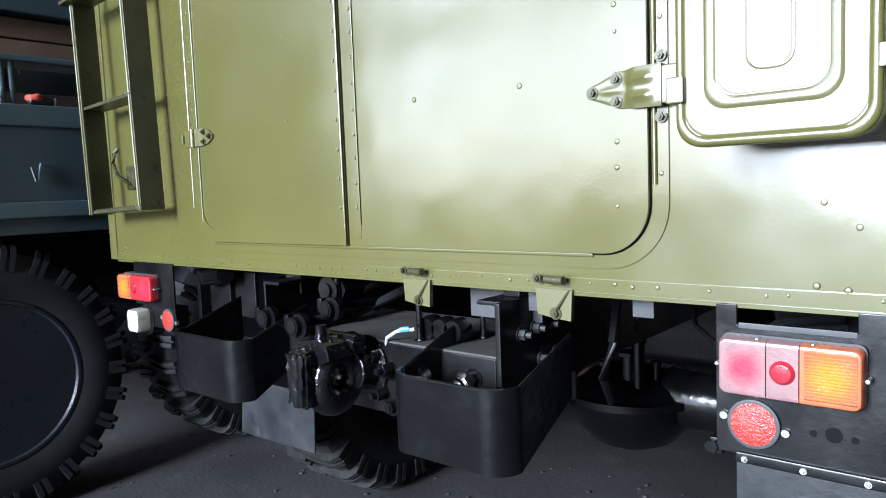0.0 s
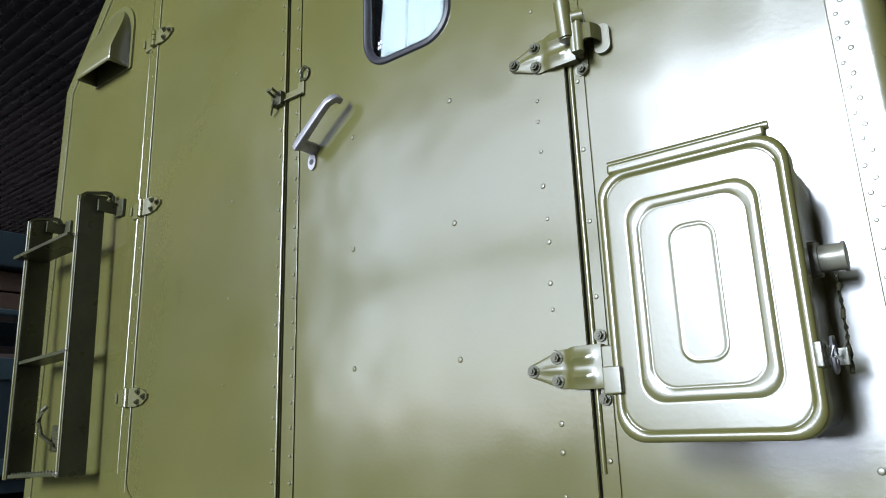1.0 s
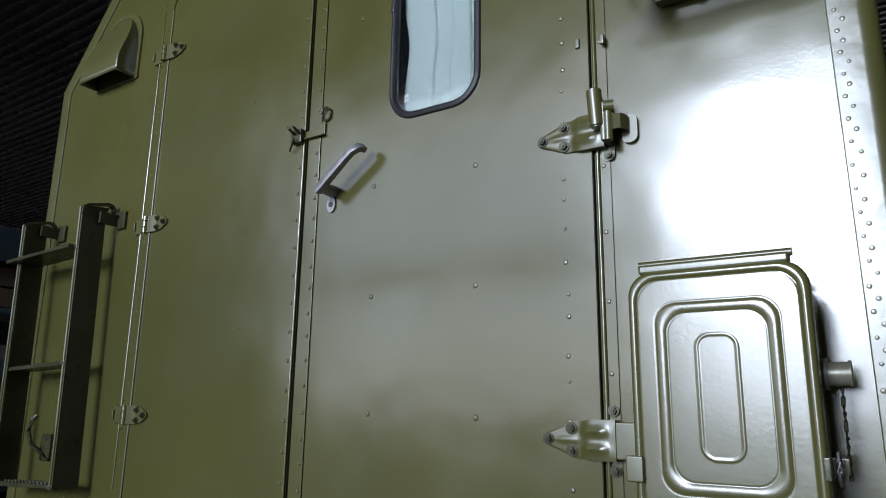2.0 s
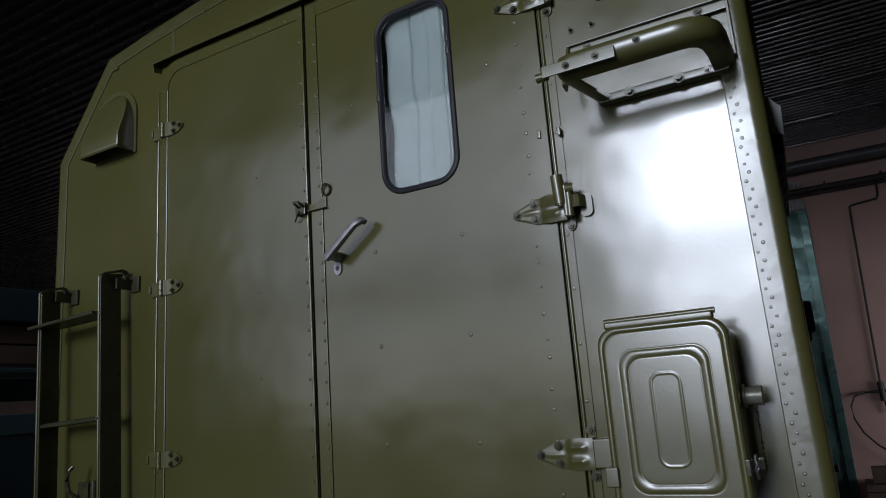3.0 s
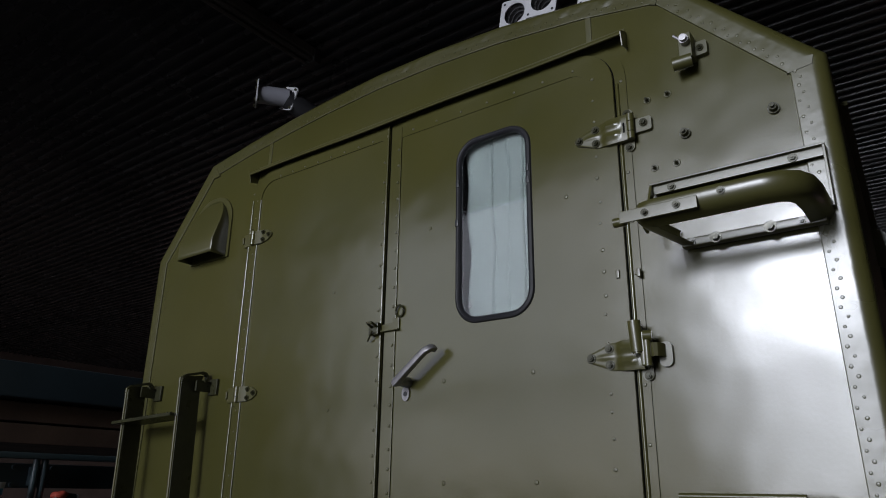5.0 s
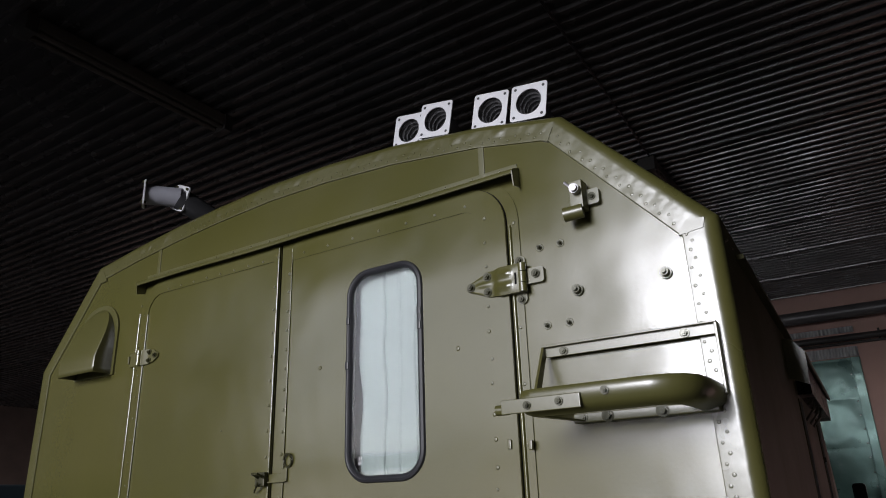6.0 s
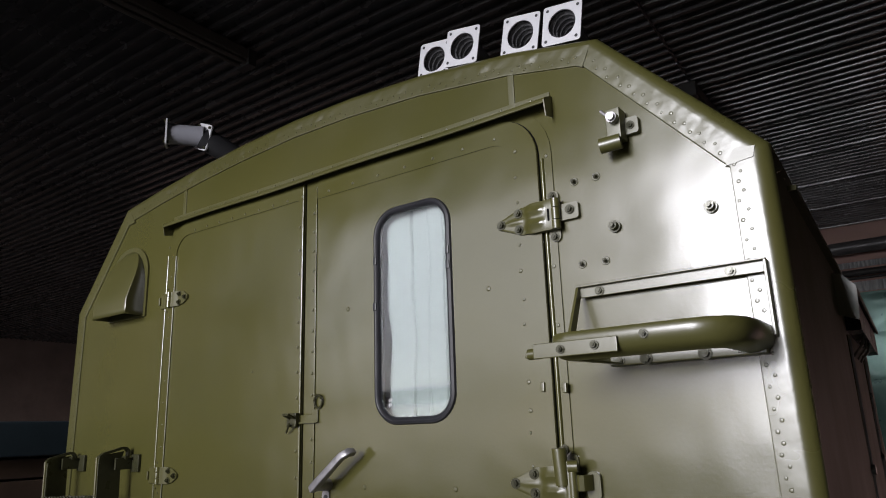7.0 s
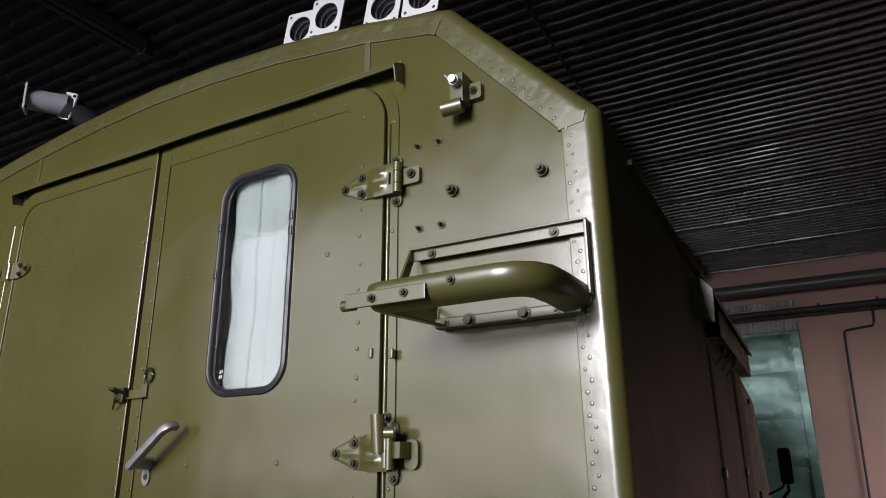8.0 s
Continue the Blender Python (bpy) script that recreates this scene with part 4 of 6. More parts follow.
    if kind != "low":
        bm = B()
        add_prism(bm, rrect(0.787, 0.815, z - 0.064, z + 0.062, 0.013, 4), -0.003, 0.003)
        part("hinge_base", bm, OLIVE_PART, truck)
    for bx, bz, by in spots:
        bm = B()
        add_bolt(bm, bx, by - 0.002, z + bz, 0.0078, 0.007)
        part("hinge_bolt", bm, BOLT, truck, "dark bolt head")


for z, kind in ((2.630, "top"), (2.020, "middle"), (1.405, "low")):
    hinge_long(z, kind)


def hinge_short(z):
    """Small hinge of the left leaf with a pointed strap and a box-shaped knuckle."""
    y = -0.012
    bm = B()
    tip = [(-0.64, -0.006), (-0.64, 0.006), (-0.666, 0.022), (-0.73, 0.028), (-0.73, -0.028), (-0.666, -0.022)]
    add_prism(bm, [(px, z + pz) for px, pz in tip[::-1]], y - 0.005, y + 0.002)
    part("hinge", bm, OLIVE_PART, left_door, "small olive hinge with bare bright edges")
    bm = B()
    rings_ = [[(x_, y_, z + h_) for h_ in (-0.027, -0.02, -0.008, 0.008, 0.02, 0.027)] for x_, y_ in ((-0.69, y - 0.0045), (-0.702, y - 0.006), (-0.712, y - 0.0078), (-0.722, y - 0.0088), (-0.732, y - 0.0092))]
    grid_ = [[bm.verts.new(p_) for p_ in r_] for r_ in rings_]
    back_ = [[bm.verts.new((p_[0], y + 0.001, p_[2])) for p_ in r_] for r_ in rings_]
    for g_, flip_ in ((grid_, False), (back_, True)):
        for u_, v_ in zip(g_, g_[1:]):
            for k in range(5):
                bm.faces.new((u_[k], u_[k + 1], v_[k + 1], v_[k]))
    for k in (0, 5):
        for u_, v_, m_, n_ in zip(grid_, grid_[1:], back_, back_[1:]):
            bm.faces.new((u_[k], v_[k], n_[k], m_[k]))
    part("hinge_strap", bm, OLIVE_PART, left_door)
    for z0_, z1_ in ((-0.027, -0.010), (-0.008, 0.010), (0.012, 0.027)):
        bm = B()
        add_cyl(bm, (-0.744, -0.018, z + z0_), (-0.744, -0.018, z + z1_), 0.0125, n=14)
        part("knuckle", bm, OLIVE, truck)
    bm = B()
    add_box(bm, -0.808, -0.733, -0.016, 0.0, z - 0.028, z + 0.028, 0.006)
    part("hinge_plate", bm, OLIVE_PART, truck)
    bm = B()
    add_box(bm, -0.81, -0.8, -0.022, -0.014, z - 0.014, z + 0.014, 0.002)
    part("hinge_tab", bm, OLIVE_PART, truck)
    for bx, bz, p in ((-0.654, 0.0, left_door), (-0.686, 0.015, left_door), (-0.686, -0.015, left_door), (-0.76, 0.042, truck), (-0.76, -0.042, truck)):
        bm = B()
        add_bolt(bm, bx, (y - 0.004) if p is left_door else -0.003, z + bz, 0.007, 0.006)
        part("hinge_bolt", bm, BOLT, p, "dark bolt head")


for z in (2.631, 2.025, 1.428):
    hinge_short(z)

# door handle, keyhole plate, hasp and ring
bm = B()
a, b = Vector((0.054, -0.060, 2.003)), Vector((0.172, -0.062, 2.093))
add_cyl(bm, (0.058, -0.005, 2.008), (0.058, -0.058, 2.008), 0.0165, 0.0145, n=14)
part("handle_spindle", bm, CHROME, right_door)
bm = B()
q = (b - a).normalized()
side = Vector((q.z, 0, -q.x))
spine = []
for t, w, d, off in ((-0.075, 0.006, 0.005, (0, 0.002, 0)), (-0.06, 0.012, 0.009, (0, 0, 0)), (0.0, 0.0145, 0.0105, (0, 0, 0)), (0.3, 0.0135, 0.010, (0, -0.001, 0)), (0.75, 0.0125, 0.009, (0, -0.002, 0)), (0.9, 0.0125, 0.009, (0, -0.001, 0)), (0.99, 0.0125, 0.009, (0.002, 0.003, -0.002)), (1.03, 0.0125, 0.009, (0.002, 0.008, -0.002)), (1.045, 0.012, 0.0085, (0.002, 0.016, -0.003)), (1.05, 0.0115, 0.008, (0.002, 0.024, -0.004)), (1.048, 0.008, 0.006, (0.002, 0.0265, -0.004))):
    spine.append((a.lerp(b, t) + Vector(off), w, d))
rings = []
for k, (c, w, d) in enumerate(spine):
    tan = (spine[min(k + 1, len(spine) - 1)][0] - spine[max(k - 1, 0)][0]).normalized()
    wide = tan.cross(Vector((0.25, -1, 0.35))).normalized()
    deep = wide.cross(tan)
    rings.append([c + wide * (w * math.copysign(abs(math.cos(2 * math.pi * j / 16)) ** 0.4, math.cos(2 * math.pi * j / 16)) * 0.8) + deep * (d * math.copysign(abs(math.sin(2 * math.pi * j / 16)) ** 0.4, math.sin(2 * math.pi * j / 16))) for j in range(16)])
add_loft(bm, rings)
part("handle", bm, CHROME, right_door, "worn grey metal lever handle")
bm = B()
add_prism(bm, [(0.052 + 0.017 * math.cos(2 * math.pi * k / 16) * 0.85, 1.975 + 0.022 * math.sin(2 * math.pi * k / 16)) for k in range(16)], -0.013, -0.006)
part("keyhole_plate", bm, CHROME, right_door, "oval grey keyhole plate")
bm = B()
add_cyl(bm, (0.052, -0.0138, 1.974), (0.052, -0.0128, 1.974), 0.0075, n=14)
part("keyhole", bm, SEAL, right_door)
bm = B()
add_box(bm, SEAM - 0.002, SEAM + 0.068, -0.0145, -0.009, 2.176, 2.198, 0.001)
add_box(bm, SEAM - 0.002, SEAM + 0.068, -0.022, -0.0135, 2.174, 2.1775, 0.001)
add_box(bm, SEAM + 0.045, SEAM + 0.068, -0.0145, -0.009, 2.197, 2.212, 0.001)
part("hasp", bm, OLIVE_PART, right_door)
bm = B()
add_box(bm, SEAM - 0.045, SEAM - 0.006, -0.03, -0.012, 2.165, 2.205, 0.003)
add_tube(bm, [(SEAM - 0.03, -0.03, 2.19), (SEAM - 0.03, -0.055, 2.2), (SEAM - 0.01, -0.055, 2.2), (SEAM - 0.01, -0.03, 2.19)], 0.004, 6)
add_tube(bm, [(SEAM - 0.055, -0.02, 2.15), (SEAM - 0.02, -0.04, 2.175)], 0.003, 6)
part("staple", bm, BOLT, left_door, "dark iron staple")
bm = B()
add_tube(bm, [(0.019 + 0.0155 * math.cos(2 * math.pi * k / 20), -0.0135 - 0.002 * math.sin(2 * math.pi * k / 20), 2.234 + 0.018 * math.sin(2 * math.pi * k / 20)) for k in range(20)], 0.0035, 6, True)
part("pull_ring", bm, BOLT, right_door, "small dark ring")

# vent hood: pressed cowl, open at the foot
bm = B()
hx0, hx1, hz0, hz1, hd = -1.162, -0.940, 2.600, 2.862, 0.074
outer, inner, nseg = [], [], 12
rows = []
for j in range(15):
    t = j / 14
    z = hz0 + (hz1 - hz0) * t
    d = hd if t < 0.2 else hd * (1 - ((t - 0.2) / 0.8) ** 1.15)
    half = (hx1 - hx0) / 2 * (1.0 if t < 0.45 else math.sqrt(max(0.0, 1 - ((t - 0.45) / 0.56) ** 2)))
    cx = (hx0 + hx1) / 2
    rows.append([(cx + half, 0.0, z), (cx + half, -d * 0.97, z), (cx + half - 0.004, -d, z), (cx - half + 0.004, -d, z), (cx - half, -d * 0.97, z), (cx - half, 0.0, z)])
vs = [[bm.verts.new(p) for p in r] for r in rows]
for a_, b_ in zip(vs, vs[1:]):
    for k in range(5):
        bm.faces.new((a_[k], a_[k + 1], b_[k + 1], b_[k]))
hood = part("vent_hood", bm, OLIVE_PART, truck, "olive pressed-metal vent cowl open at the foot")
sol = hood.modifiers.new("thickness", "SOLIDIFY")
sol.thickness, sol.offset = 0.004, 1.0
bm = B()
rim = []
for (x, z) in rrect(hx0 - 0.018, hx1 + 0.018, hz0 - 0.004, hz1 + 0.018, (0.004, 0.115, 0.115, 0.004), 8):
    rim.append((x, z))
add_prism(bm, rim, -0.004, 0.003)
part("hood_flange", bm, OLIVE_PART, hood)

# storage box on the right: pressed lid with stepped ribs
BOX0, BOX1, BOZ0, BOZ1, BOD = 0.886, 1.159, 1.282, 1.684, 0.184
storage = None
bm = B()
rings = []
for d, y in ((0.004, 0.002), (0.0, 0.0), (0.0, -BOD + 0.035), (0.004, -BOD + 0.031)):
    rings.append([(x, y, z) for x, z in offset_poly(rrect(BOX0 + 0.008, BOX1 - 0.008, BOZ0 + 0.008, BOZ1 - 0.008, 0.035, 6), d)])
add_loft(bm, rings)
storage = part("storage_box", bm, OLIVE, truck, "olive sheet-metal box with a ribbed pressed lid")
bm = B()
lid_prof = ((0.0, 0.036), (0.0, 0.012), (0.0012, 0.0085), (0.004, 0.006), (0.008, 0.0052), (0.0115, 0.006), (0.0135, 0.0078), (0.0145, 0.0083), (0.016, 0.0078), (0.018, 0.0075),
            (0.050, 0.0075), (0.0515, 0.0078), (0.053, 0.0083), (0.0545, 0.0076), (0.057, 0.0056), (0.0605, 0.0045), (0.0645, 0.0047), (0.0685, 0.006), (0.0705, 0.0078), (0.072, 0.0083), (0.0735, 0.0078), (0.075, 0.0075),
            (0.1015, 0.0075), (0.103, 0.0078), (0.1045, 0.0068), (0.1065, 0.0062), (0.1085, 0.0066), (0.110, 0.0075), (0.112, 0.0075))
rings = []
base = rrect(BOX0, BOX1, BOZ0, BOZ1, 0.04, 7)
for d, dy in lid_prof:
    rr = 0.04 - min(d, 0.1) * 0.12 - max(0.0, d - 0.1) * 1.2
    dx = d - (0.010 if 0.049 < d < 0.076 else 0.0)
    dy = dy if d < 0.016 else 0.0075 + (dy - 0.0075) * 0.6
    rings.append([(x, -BOD + dy, z) for x, z in rrect(BOX0 + dx, BOX1 - dx, BOZ0 + d, BOZ1 - d, rr, 7)])
add_loft(bm, rings, False, True)
lid = part("lid", bm, OLIVE_LID, storage, "pressed lid with stepped rectangular ribs")
bm = B()
add_box(bm, 0.905, 1.135, -BOD + 0.008, -BOD + 0.03, BOZ1 - 0.004, BOZ1 + 0.013, 0.005, 3)
add_cyl(bm, (0.905, -BOD + 0.018, BOZ1 + 0.013), (1.139, -BOD + 0.018, BOZ1 + 0.013), 0.0065, n=12)
part("lid_hinge", bm, OLIVE_PART, storage)
bm = B()
add_cyl(bm, (BOX1 - 0.012, -0.085, 1.518), (BOX1 + 0.004, -0.085, 1.518), 0.026, 0.025, n=18)
add_cyl(bm, (BOX1 + 0.004, -0.085, 1.518), (BOX1 + 0.032, -0.085, 1.518), 0.019, 0.0185, n=18)
add_cyl(bm, (BOX1 + 0.032, -0.085, 1.518), (BOX1 + 0.036, -0.085, 1.518), 0.0205, 0.0205, n=18)
part("cap", bm, CAP, storage, "dull grey-green screw cap")
bm = B()
pts = [(BOX1 + 0.02, -0.085 + 0.006 * math.sin(k * 2.2), 1.495 - 0.012 * k) for k in range(12)]
add_tube(bm, pts, 0.003, 6)
part("chain", bm, BOLT, storage, "short chain under the cap")
zz = 1.384
bm = B()
add_box(bm, BOX1 - 0.006, BOX1 + 0.004, -BOD + 0.004, -BOD + 0.03, zz - 0.016, zz + 0.016, 0.002)
add_box(bm, BOX1 - 0.002, BOX1 + 0.005, -BOD + 0.02, -0.10, zz - 0.013, zz + 0.013, 0.002)
add_box(bm, BOX1, BOX1 + 0.022, -0.108, -0.102, zz - 0.012, zz + 0.012, 0.002)
part("clasp", bm, BOLT, storage, "dark folding clasp")
bm = B()
add_tube(bm, [(BOX1 + 0.012, -BOD + 0.03 + 0.012 * math.cos(a), zz + 0.022 * math.sin(a)) for a in np.linspace(0, 6.0, 10)], 0.003, 6)
part("clasp_wire", bm, STEEL, storage, "bent steel clasp wire")
bm = B()
add_box(bm, BOX0 - 0.012, BOX0 + 0.016, -BOD - 0.002, -BOD + 0.04, 1.35, 1.39, 0.003)
part("catch_plate", bm, OLIVE_PART, storage)
bm = B()
add_box(bm, 0.86, 0.905, -0.06, -0.002, 1.33, 1.345, 0.003)
part("bracket", bm, OLIVE_PART, storage)

# fold-out tray: pressed pan with an open bottom, hung on straps
bm = B()
ty, tz = -0.22, 2.286


def tray_section(c, outward):
    """Section of the pressed pan: thin wall with a round belly that turns in to a flat bottom flange."""
    sec_ = ((0.014, 0.031), (0.0185, 0.026), (0.0195, 0.016), (0.0185, 0.006), (0.014, -0.006), (0.005, -0.015), (-0.009, -0.020), (-0.028, -0.021), (-0.028, -0.018), (-0.009, -0.017), (0.003, -0.012), (0.0115, -0.004), (0.0158, 0.006), (0.0165, 0.016), (0.0155, 0.024), (0.012, 0.028))
    return [Vector(c) + outward * o_ + Vector((0, 0, u_)) for o_, u_ in sec_]


plan = [(0.925, -0.006), (0.915, -0.06), (0.902, -0.13), (0.893, -0.175), (0.893, -0.20), (0.902, -0.214), (0.922, ty), (1.03, ty), (1.15, ty), (1.185, ty + 0.005), (1.210, ty + 0.022), (1.224, ty + 0.05), (1.229, ty + 0.10), (1.229, -0.006)]
rings = []
for k, p in enumerate(plan):
    prev, nxt = Vector(plan[max(0, k - 1)]), Vector(plan[min(len(plan) - 1, k + 1)])
    d = (nxt - prev).normalized()
    rings.append(tray_section((p[0], p[1], tz), Vector((d.y, -d.x, 0))))
add_loft(bm, rings)
tray = part("fold_out_tray", bm, OLIVE_PART, truck, "olive pressed tray pan with an open bottom")
bm = B()
add_box(bm, 0.852, 1.026, ty - 0.025, ty - 0.0195, tz - 0.016, tz + 0.013, 0.002)
part("side_bar", bm, OLIVE_PART, tray, "flat bar bolted across the pan")
bm = B()
add_cyl(bm, (0.832, ty - 0.005, tz - 0.004), (0.86, ty - 0.005, tz - 0.004), 0.011, n=12)
part("peg", bm, OLIVE_PART, tray)
bm = B()
add_box(bm, 0.918, 1.235, -0.03, -0.004, tz - 0.024, tz - 0.002, 0.004)
part("wall_bar", bm, OLIVE_PART, tray)
for x in (0.945, 1.185):
    bm = B()
    add_bolt(bm, x, -0.03, tz - 0.013, 0.006, 0.005)
    part("bolt", bm, OLIVE_PART, tray)
for x in (1.0, 1.12):
    bm = B()
    add_cyl(bm, (x, -0.03, tz - 0.013), (x, -0.033, tz - 0.013), 0.014, n=14)
    add_cyl(bm, (x, -0.03, tz - 0.013), (x, -0.042, tz - 0.013), 0.0095, n=6)
    part("nut", bm, BOLT, tray, "dark nut")
for x, dz in ((0.912, -0.006), (0.982, -0.004), (1.075, 0.008)):
    bm = B()
    add_bolt(bm, x, ty - (0.025 if x < 1.02 else 0.019), tz + dz + 0.004, 0.006, 0.006)
    part("bolt", bm, BOLT, tray, "dark bolt head")
bm = B()
add_box(bm, 0.852, 1.254, -0.017, -0.012, 2.420, 2.446, 0.0015)
add_box(bm, 0.857, 1.249, -0.012, 0.003, 2.426, 2.440)
add_box(bm, 0.852, 1.254, -0.028, -0.016, 2.443, 2.447, 0.001)
part("top_bar", bm, OLIVE_PART, tray)
for x in (0.905, 1.185):
    bm = B()
    add_bolt(bm, x, -0.017, 2.431, 0.0075, 0.006)
    part("bolt", bm, BOLT, tray, "dark bolt head")
for x in (0.855, 1.251):
    bm = B()
    if x > 1:
        add_box(bm, x - 0.003, x + 0.003, -0.026, -0.006, tz + 0.01, 2.446, 0.001)
    else:
        v = [bm.verts.new((x + d, y_, z_)) for d in (-0.003, 0.003) for y_, z_ in ((-0.003, 2.446), (-0.024, 2.446), (-0.1, tz + 0.02), (-0.075, tz + 0.012))]
        for f in ((0, 1, 2, 3), (7, 6, 5, 4), (0, 4, 5, 1), (1, 5, 6, 2), (2, 6, 7, 3), (3, 7, 4, 0)):
            bm.faces.new([v[i] for i in f])
    part("strap", bm, OLIVE_PART, tray)

# lamp holder high on the right
bm = B()
add_box(bm, 0.965, 1.0, -0.042, -0.002, 2.765, 2.840, 0.003)
add_prism(bm, rrect(0.99, 1.03, 2.780, 2.820, 0.006, 3), -0.012, 0.003)
holder = part("lamp_holder", bm, OLIVE_PART, truck, "small olive clamp with a knurled screw")
bm = B()
add_cyl(bm, (0.948, -0.042, 2.755), (0.995, -0.034, 2.759), 0.0175, n=16)
part("socket", bm, OLIVE_PART, holder)
bm = B()
add_cyl(bm, (0.986, -0.04, 2.812), (0.986, -0.060, 2.811), 0.0125, n=12)
add_cyl(bm, (0.986, -0.060, 2.811), (0.987, -0.070, 2.810), 0.009, n=12)
add_cyl(bm, (0.972, -0.045, 2.822), (0.958, -0.047, 2.838), 0.0035, n=8)
part("screw", bm, CHROME, holder, "grey steel screw")
bm = B()
add_bolt(bm, 1.012, -0.012, 2.800, 0.007, 0.005)
part("bolt", bm, BOLT, holder)

# loose bolts and capped holes on the right
for x, z, r in ((1.160, 2.576, 0.0105), (0.948, 2.575, 0.0105)):
    bm = B()
    add_cyl(bm, (x, 0.004, z), (x, -0.004, z), r * 1.35, n=18)
    add_cyl(bm, (x, -0.004, z), (x, -0.016, z), r, r * 0.9, n=18)
    add_cyl(bm, (x, -0.016, z), (x, -0.024, z), r * 0.55, n=6)
    part("capped_bolt", bm, BOLT, truck, "large bolt with a washer")
for x, z in ((0.857, 2.704), (0.913, 2.704), (0.861, 2.502), (0.918, 2.501)):
    bm = B()
    add_cyl(bm, (x, 0.004, z), (x, 0.0015, z), 0.0105, 0.009, n=14)
    collar = part("bolt", bm, OLIVE_PART, truck, "small bolt in a painted collar")
    bm = B()
    add_bolt(bm, x, 0.002, z, 0.0048, 0.010)
    part("bolt_head", bm, BOLT, collar)
for x, z in ((0.745, 2.23), (0.80, 2.225)):
    bm = B()
    add_box(bm, x - 0.005, x + 0.005, -0.016, -0.006, z - 0.011, z + 0.011, 0.002)
    part("clip", bm, OLIVE_PART, truck)

# brackets on the bottom edge
for x in (0.138, 0.517):
    bm = B()
    add_prism(bm, [(x, BZ0 + 0.004), (x + 0.004, 0.968), (x + 0.04, 0.962), (x + 0.082, 0.958), (x + 0.086, BZ0 + 0.004)], -0.008, 0.004)
    bk = part("edge_bracket", bm, OLIVE_PART, truck, "olive bracket bolted to the lower edge")
    bm = B()
    add_cyl(bm, (x + 0.08, -0.006, BZ0 + 0.004), (x + 0.045, -0.014, 0.972), 0.003, n=6)
    part("rod", bm, BOLT, bk)
    bm = B()
    add_cyl(bm, (x + 0.03, -0.016, BZ0 + 0.025), (x + 0.075, -0.022, BZ0 + 0.025), 0.009, n=10)
    part("latch_pin", bm, BOLT, bk)
    for bx, by, bz, br in ((x + 0.048, -0.008, 0.972, 0.009), (x + 0.008, -0.014, BZ0 + 0.026, 0.007)):
        bm = B()
        add_bolt(bm, bx, by, bz, br, 0.007)
        part("bolt", bm, BOLT, bk)


# ---- rooftop duct flanges ----
def duct_plate(x0, z0, w, y, tilt, name_label):
    """A square plate whose lower left corner stands at x0, z0, leaning with the roof by tilt degrees."""
    lean = Matrix.Rotation(radians(tilt), 3, "Y")
    t = thing("duct_flange", (x0 + w / 2, y, z0), name_label, "duct flange", "roof duct flanges")
    bm = B()
    outer_ = rrect(-w / 2, w / 2, 0, w, 0.008, 3)
    n_ = len(outer_)
    r_ = w * 0.355
    cen = (0, w / 2)
    inner_ = []
    for px, pz in outer_:
        a_ = math.atan2(pz - cen[1], px - cen[0])
        inner_.append((cen[0] + r_ * math.cos(a_), cen[1] + r_ * math.sin(a_)))
    # refine the round hole by splitting the sides of both outlines
    fine_o, fine_i = [], []
    for k in range(n_):
        for s in range(7):
            u = s / 7
            ox, oz = outer_[k][0] * (1 - u) + outer_[(k + 1) % n_][0] * u, outer_[k][1] * (1 - u) + outer_[(k + 1) % n_][1] * u
            a_ = math.atan2(oz - cen[1], ox - cen[0])
            fine_o.append((ox, oz))
            fine_i.append((cen[0] + r_ * math.cos(a_), cen[1] + r_ * math.sin(a_)))
    add_ring(bm, fine_o, fine_i, -0.004, 0.0)
    bmesh.ops.translate(bm, verts=bm.verts, vec=(x0 + w / 2, y, z0))
    bmesh.ops.rotate(bm, verts=bm.verts, cent=(x0, y, z0), matrix=lean)
    plate = part("plate", bm, WHITE, t, "white square flange plate")
    for sx in (-1, 1):
        for sz in (0, 1):
            bm = B()
            add_cyl(bm, (x0 + w / 2 + sx * (w / 2 - 0.012), y - 0.0045, z0 + 0.012 + sz * (w - 0.024)), (x0 + w / 2 + sx * (w / 2 - 0.012), y - 0.0043, z0 + 0.012 + sz * (w - 0.024)), 0.0045, n=10)
            bmesh.ops.rotate(bm, verts=bm.verts, cent=(x0, y, z0), matrix=lean)
            part("bolt_hole", bm, SEAL, t)
    bm = B()
    prof = []
    for k in range(18):
        prof.append((r_ * (1.0 - 0.035 * k) + (0.004 if k % 2 else -0.002), 0.002 + 0.008 * k))
    c = Vector((x0 + w / 2, y, z0 + w / 2))
    rings_ = []
    for rr_, s in prof:
        rings_.append([c + Vector((rr_ * math.cos(2 * math.pi * k / 24), s, rr_ * math.sin(2 * math.pi * k / 24) - 0.15 * s * s)) for k in range(24)])
    vs_ = [[bm.verts.new(p) for p in r] for r in rings_]
    for a_, b_ in zip(vs_, vs_[1:]):
        for k in range(24):
            bm.faces.new((a_[k], a_[(k + 1) % 24], b_[(k + 1) % 24], b_[k]))
    bm.faces.new(vs_[-1])
    bmesh.ops.rotate(bm, verts=bm.verts, cent=(x0, y, z0), matrix=lean)
    part("hose", bm, HOSE, t, "dark grey ribbed hose")
    return t


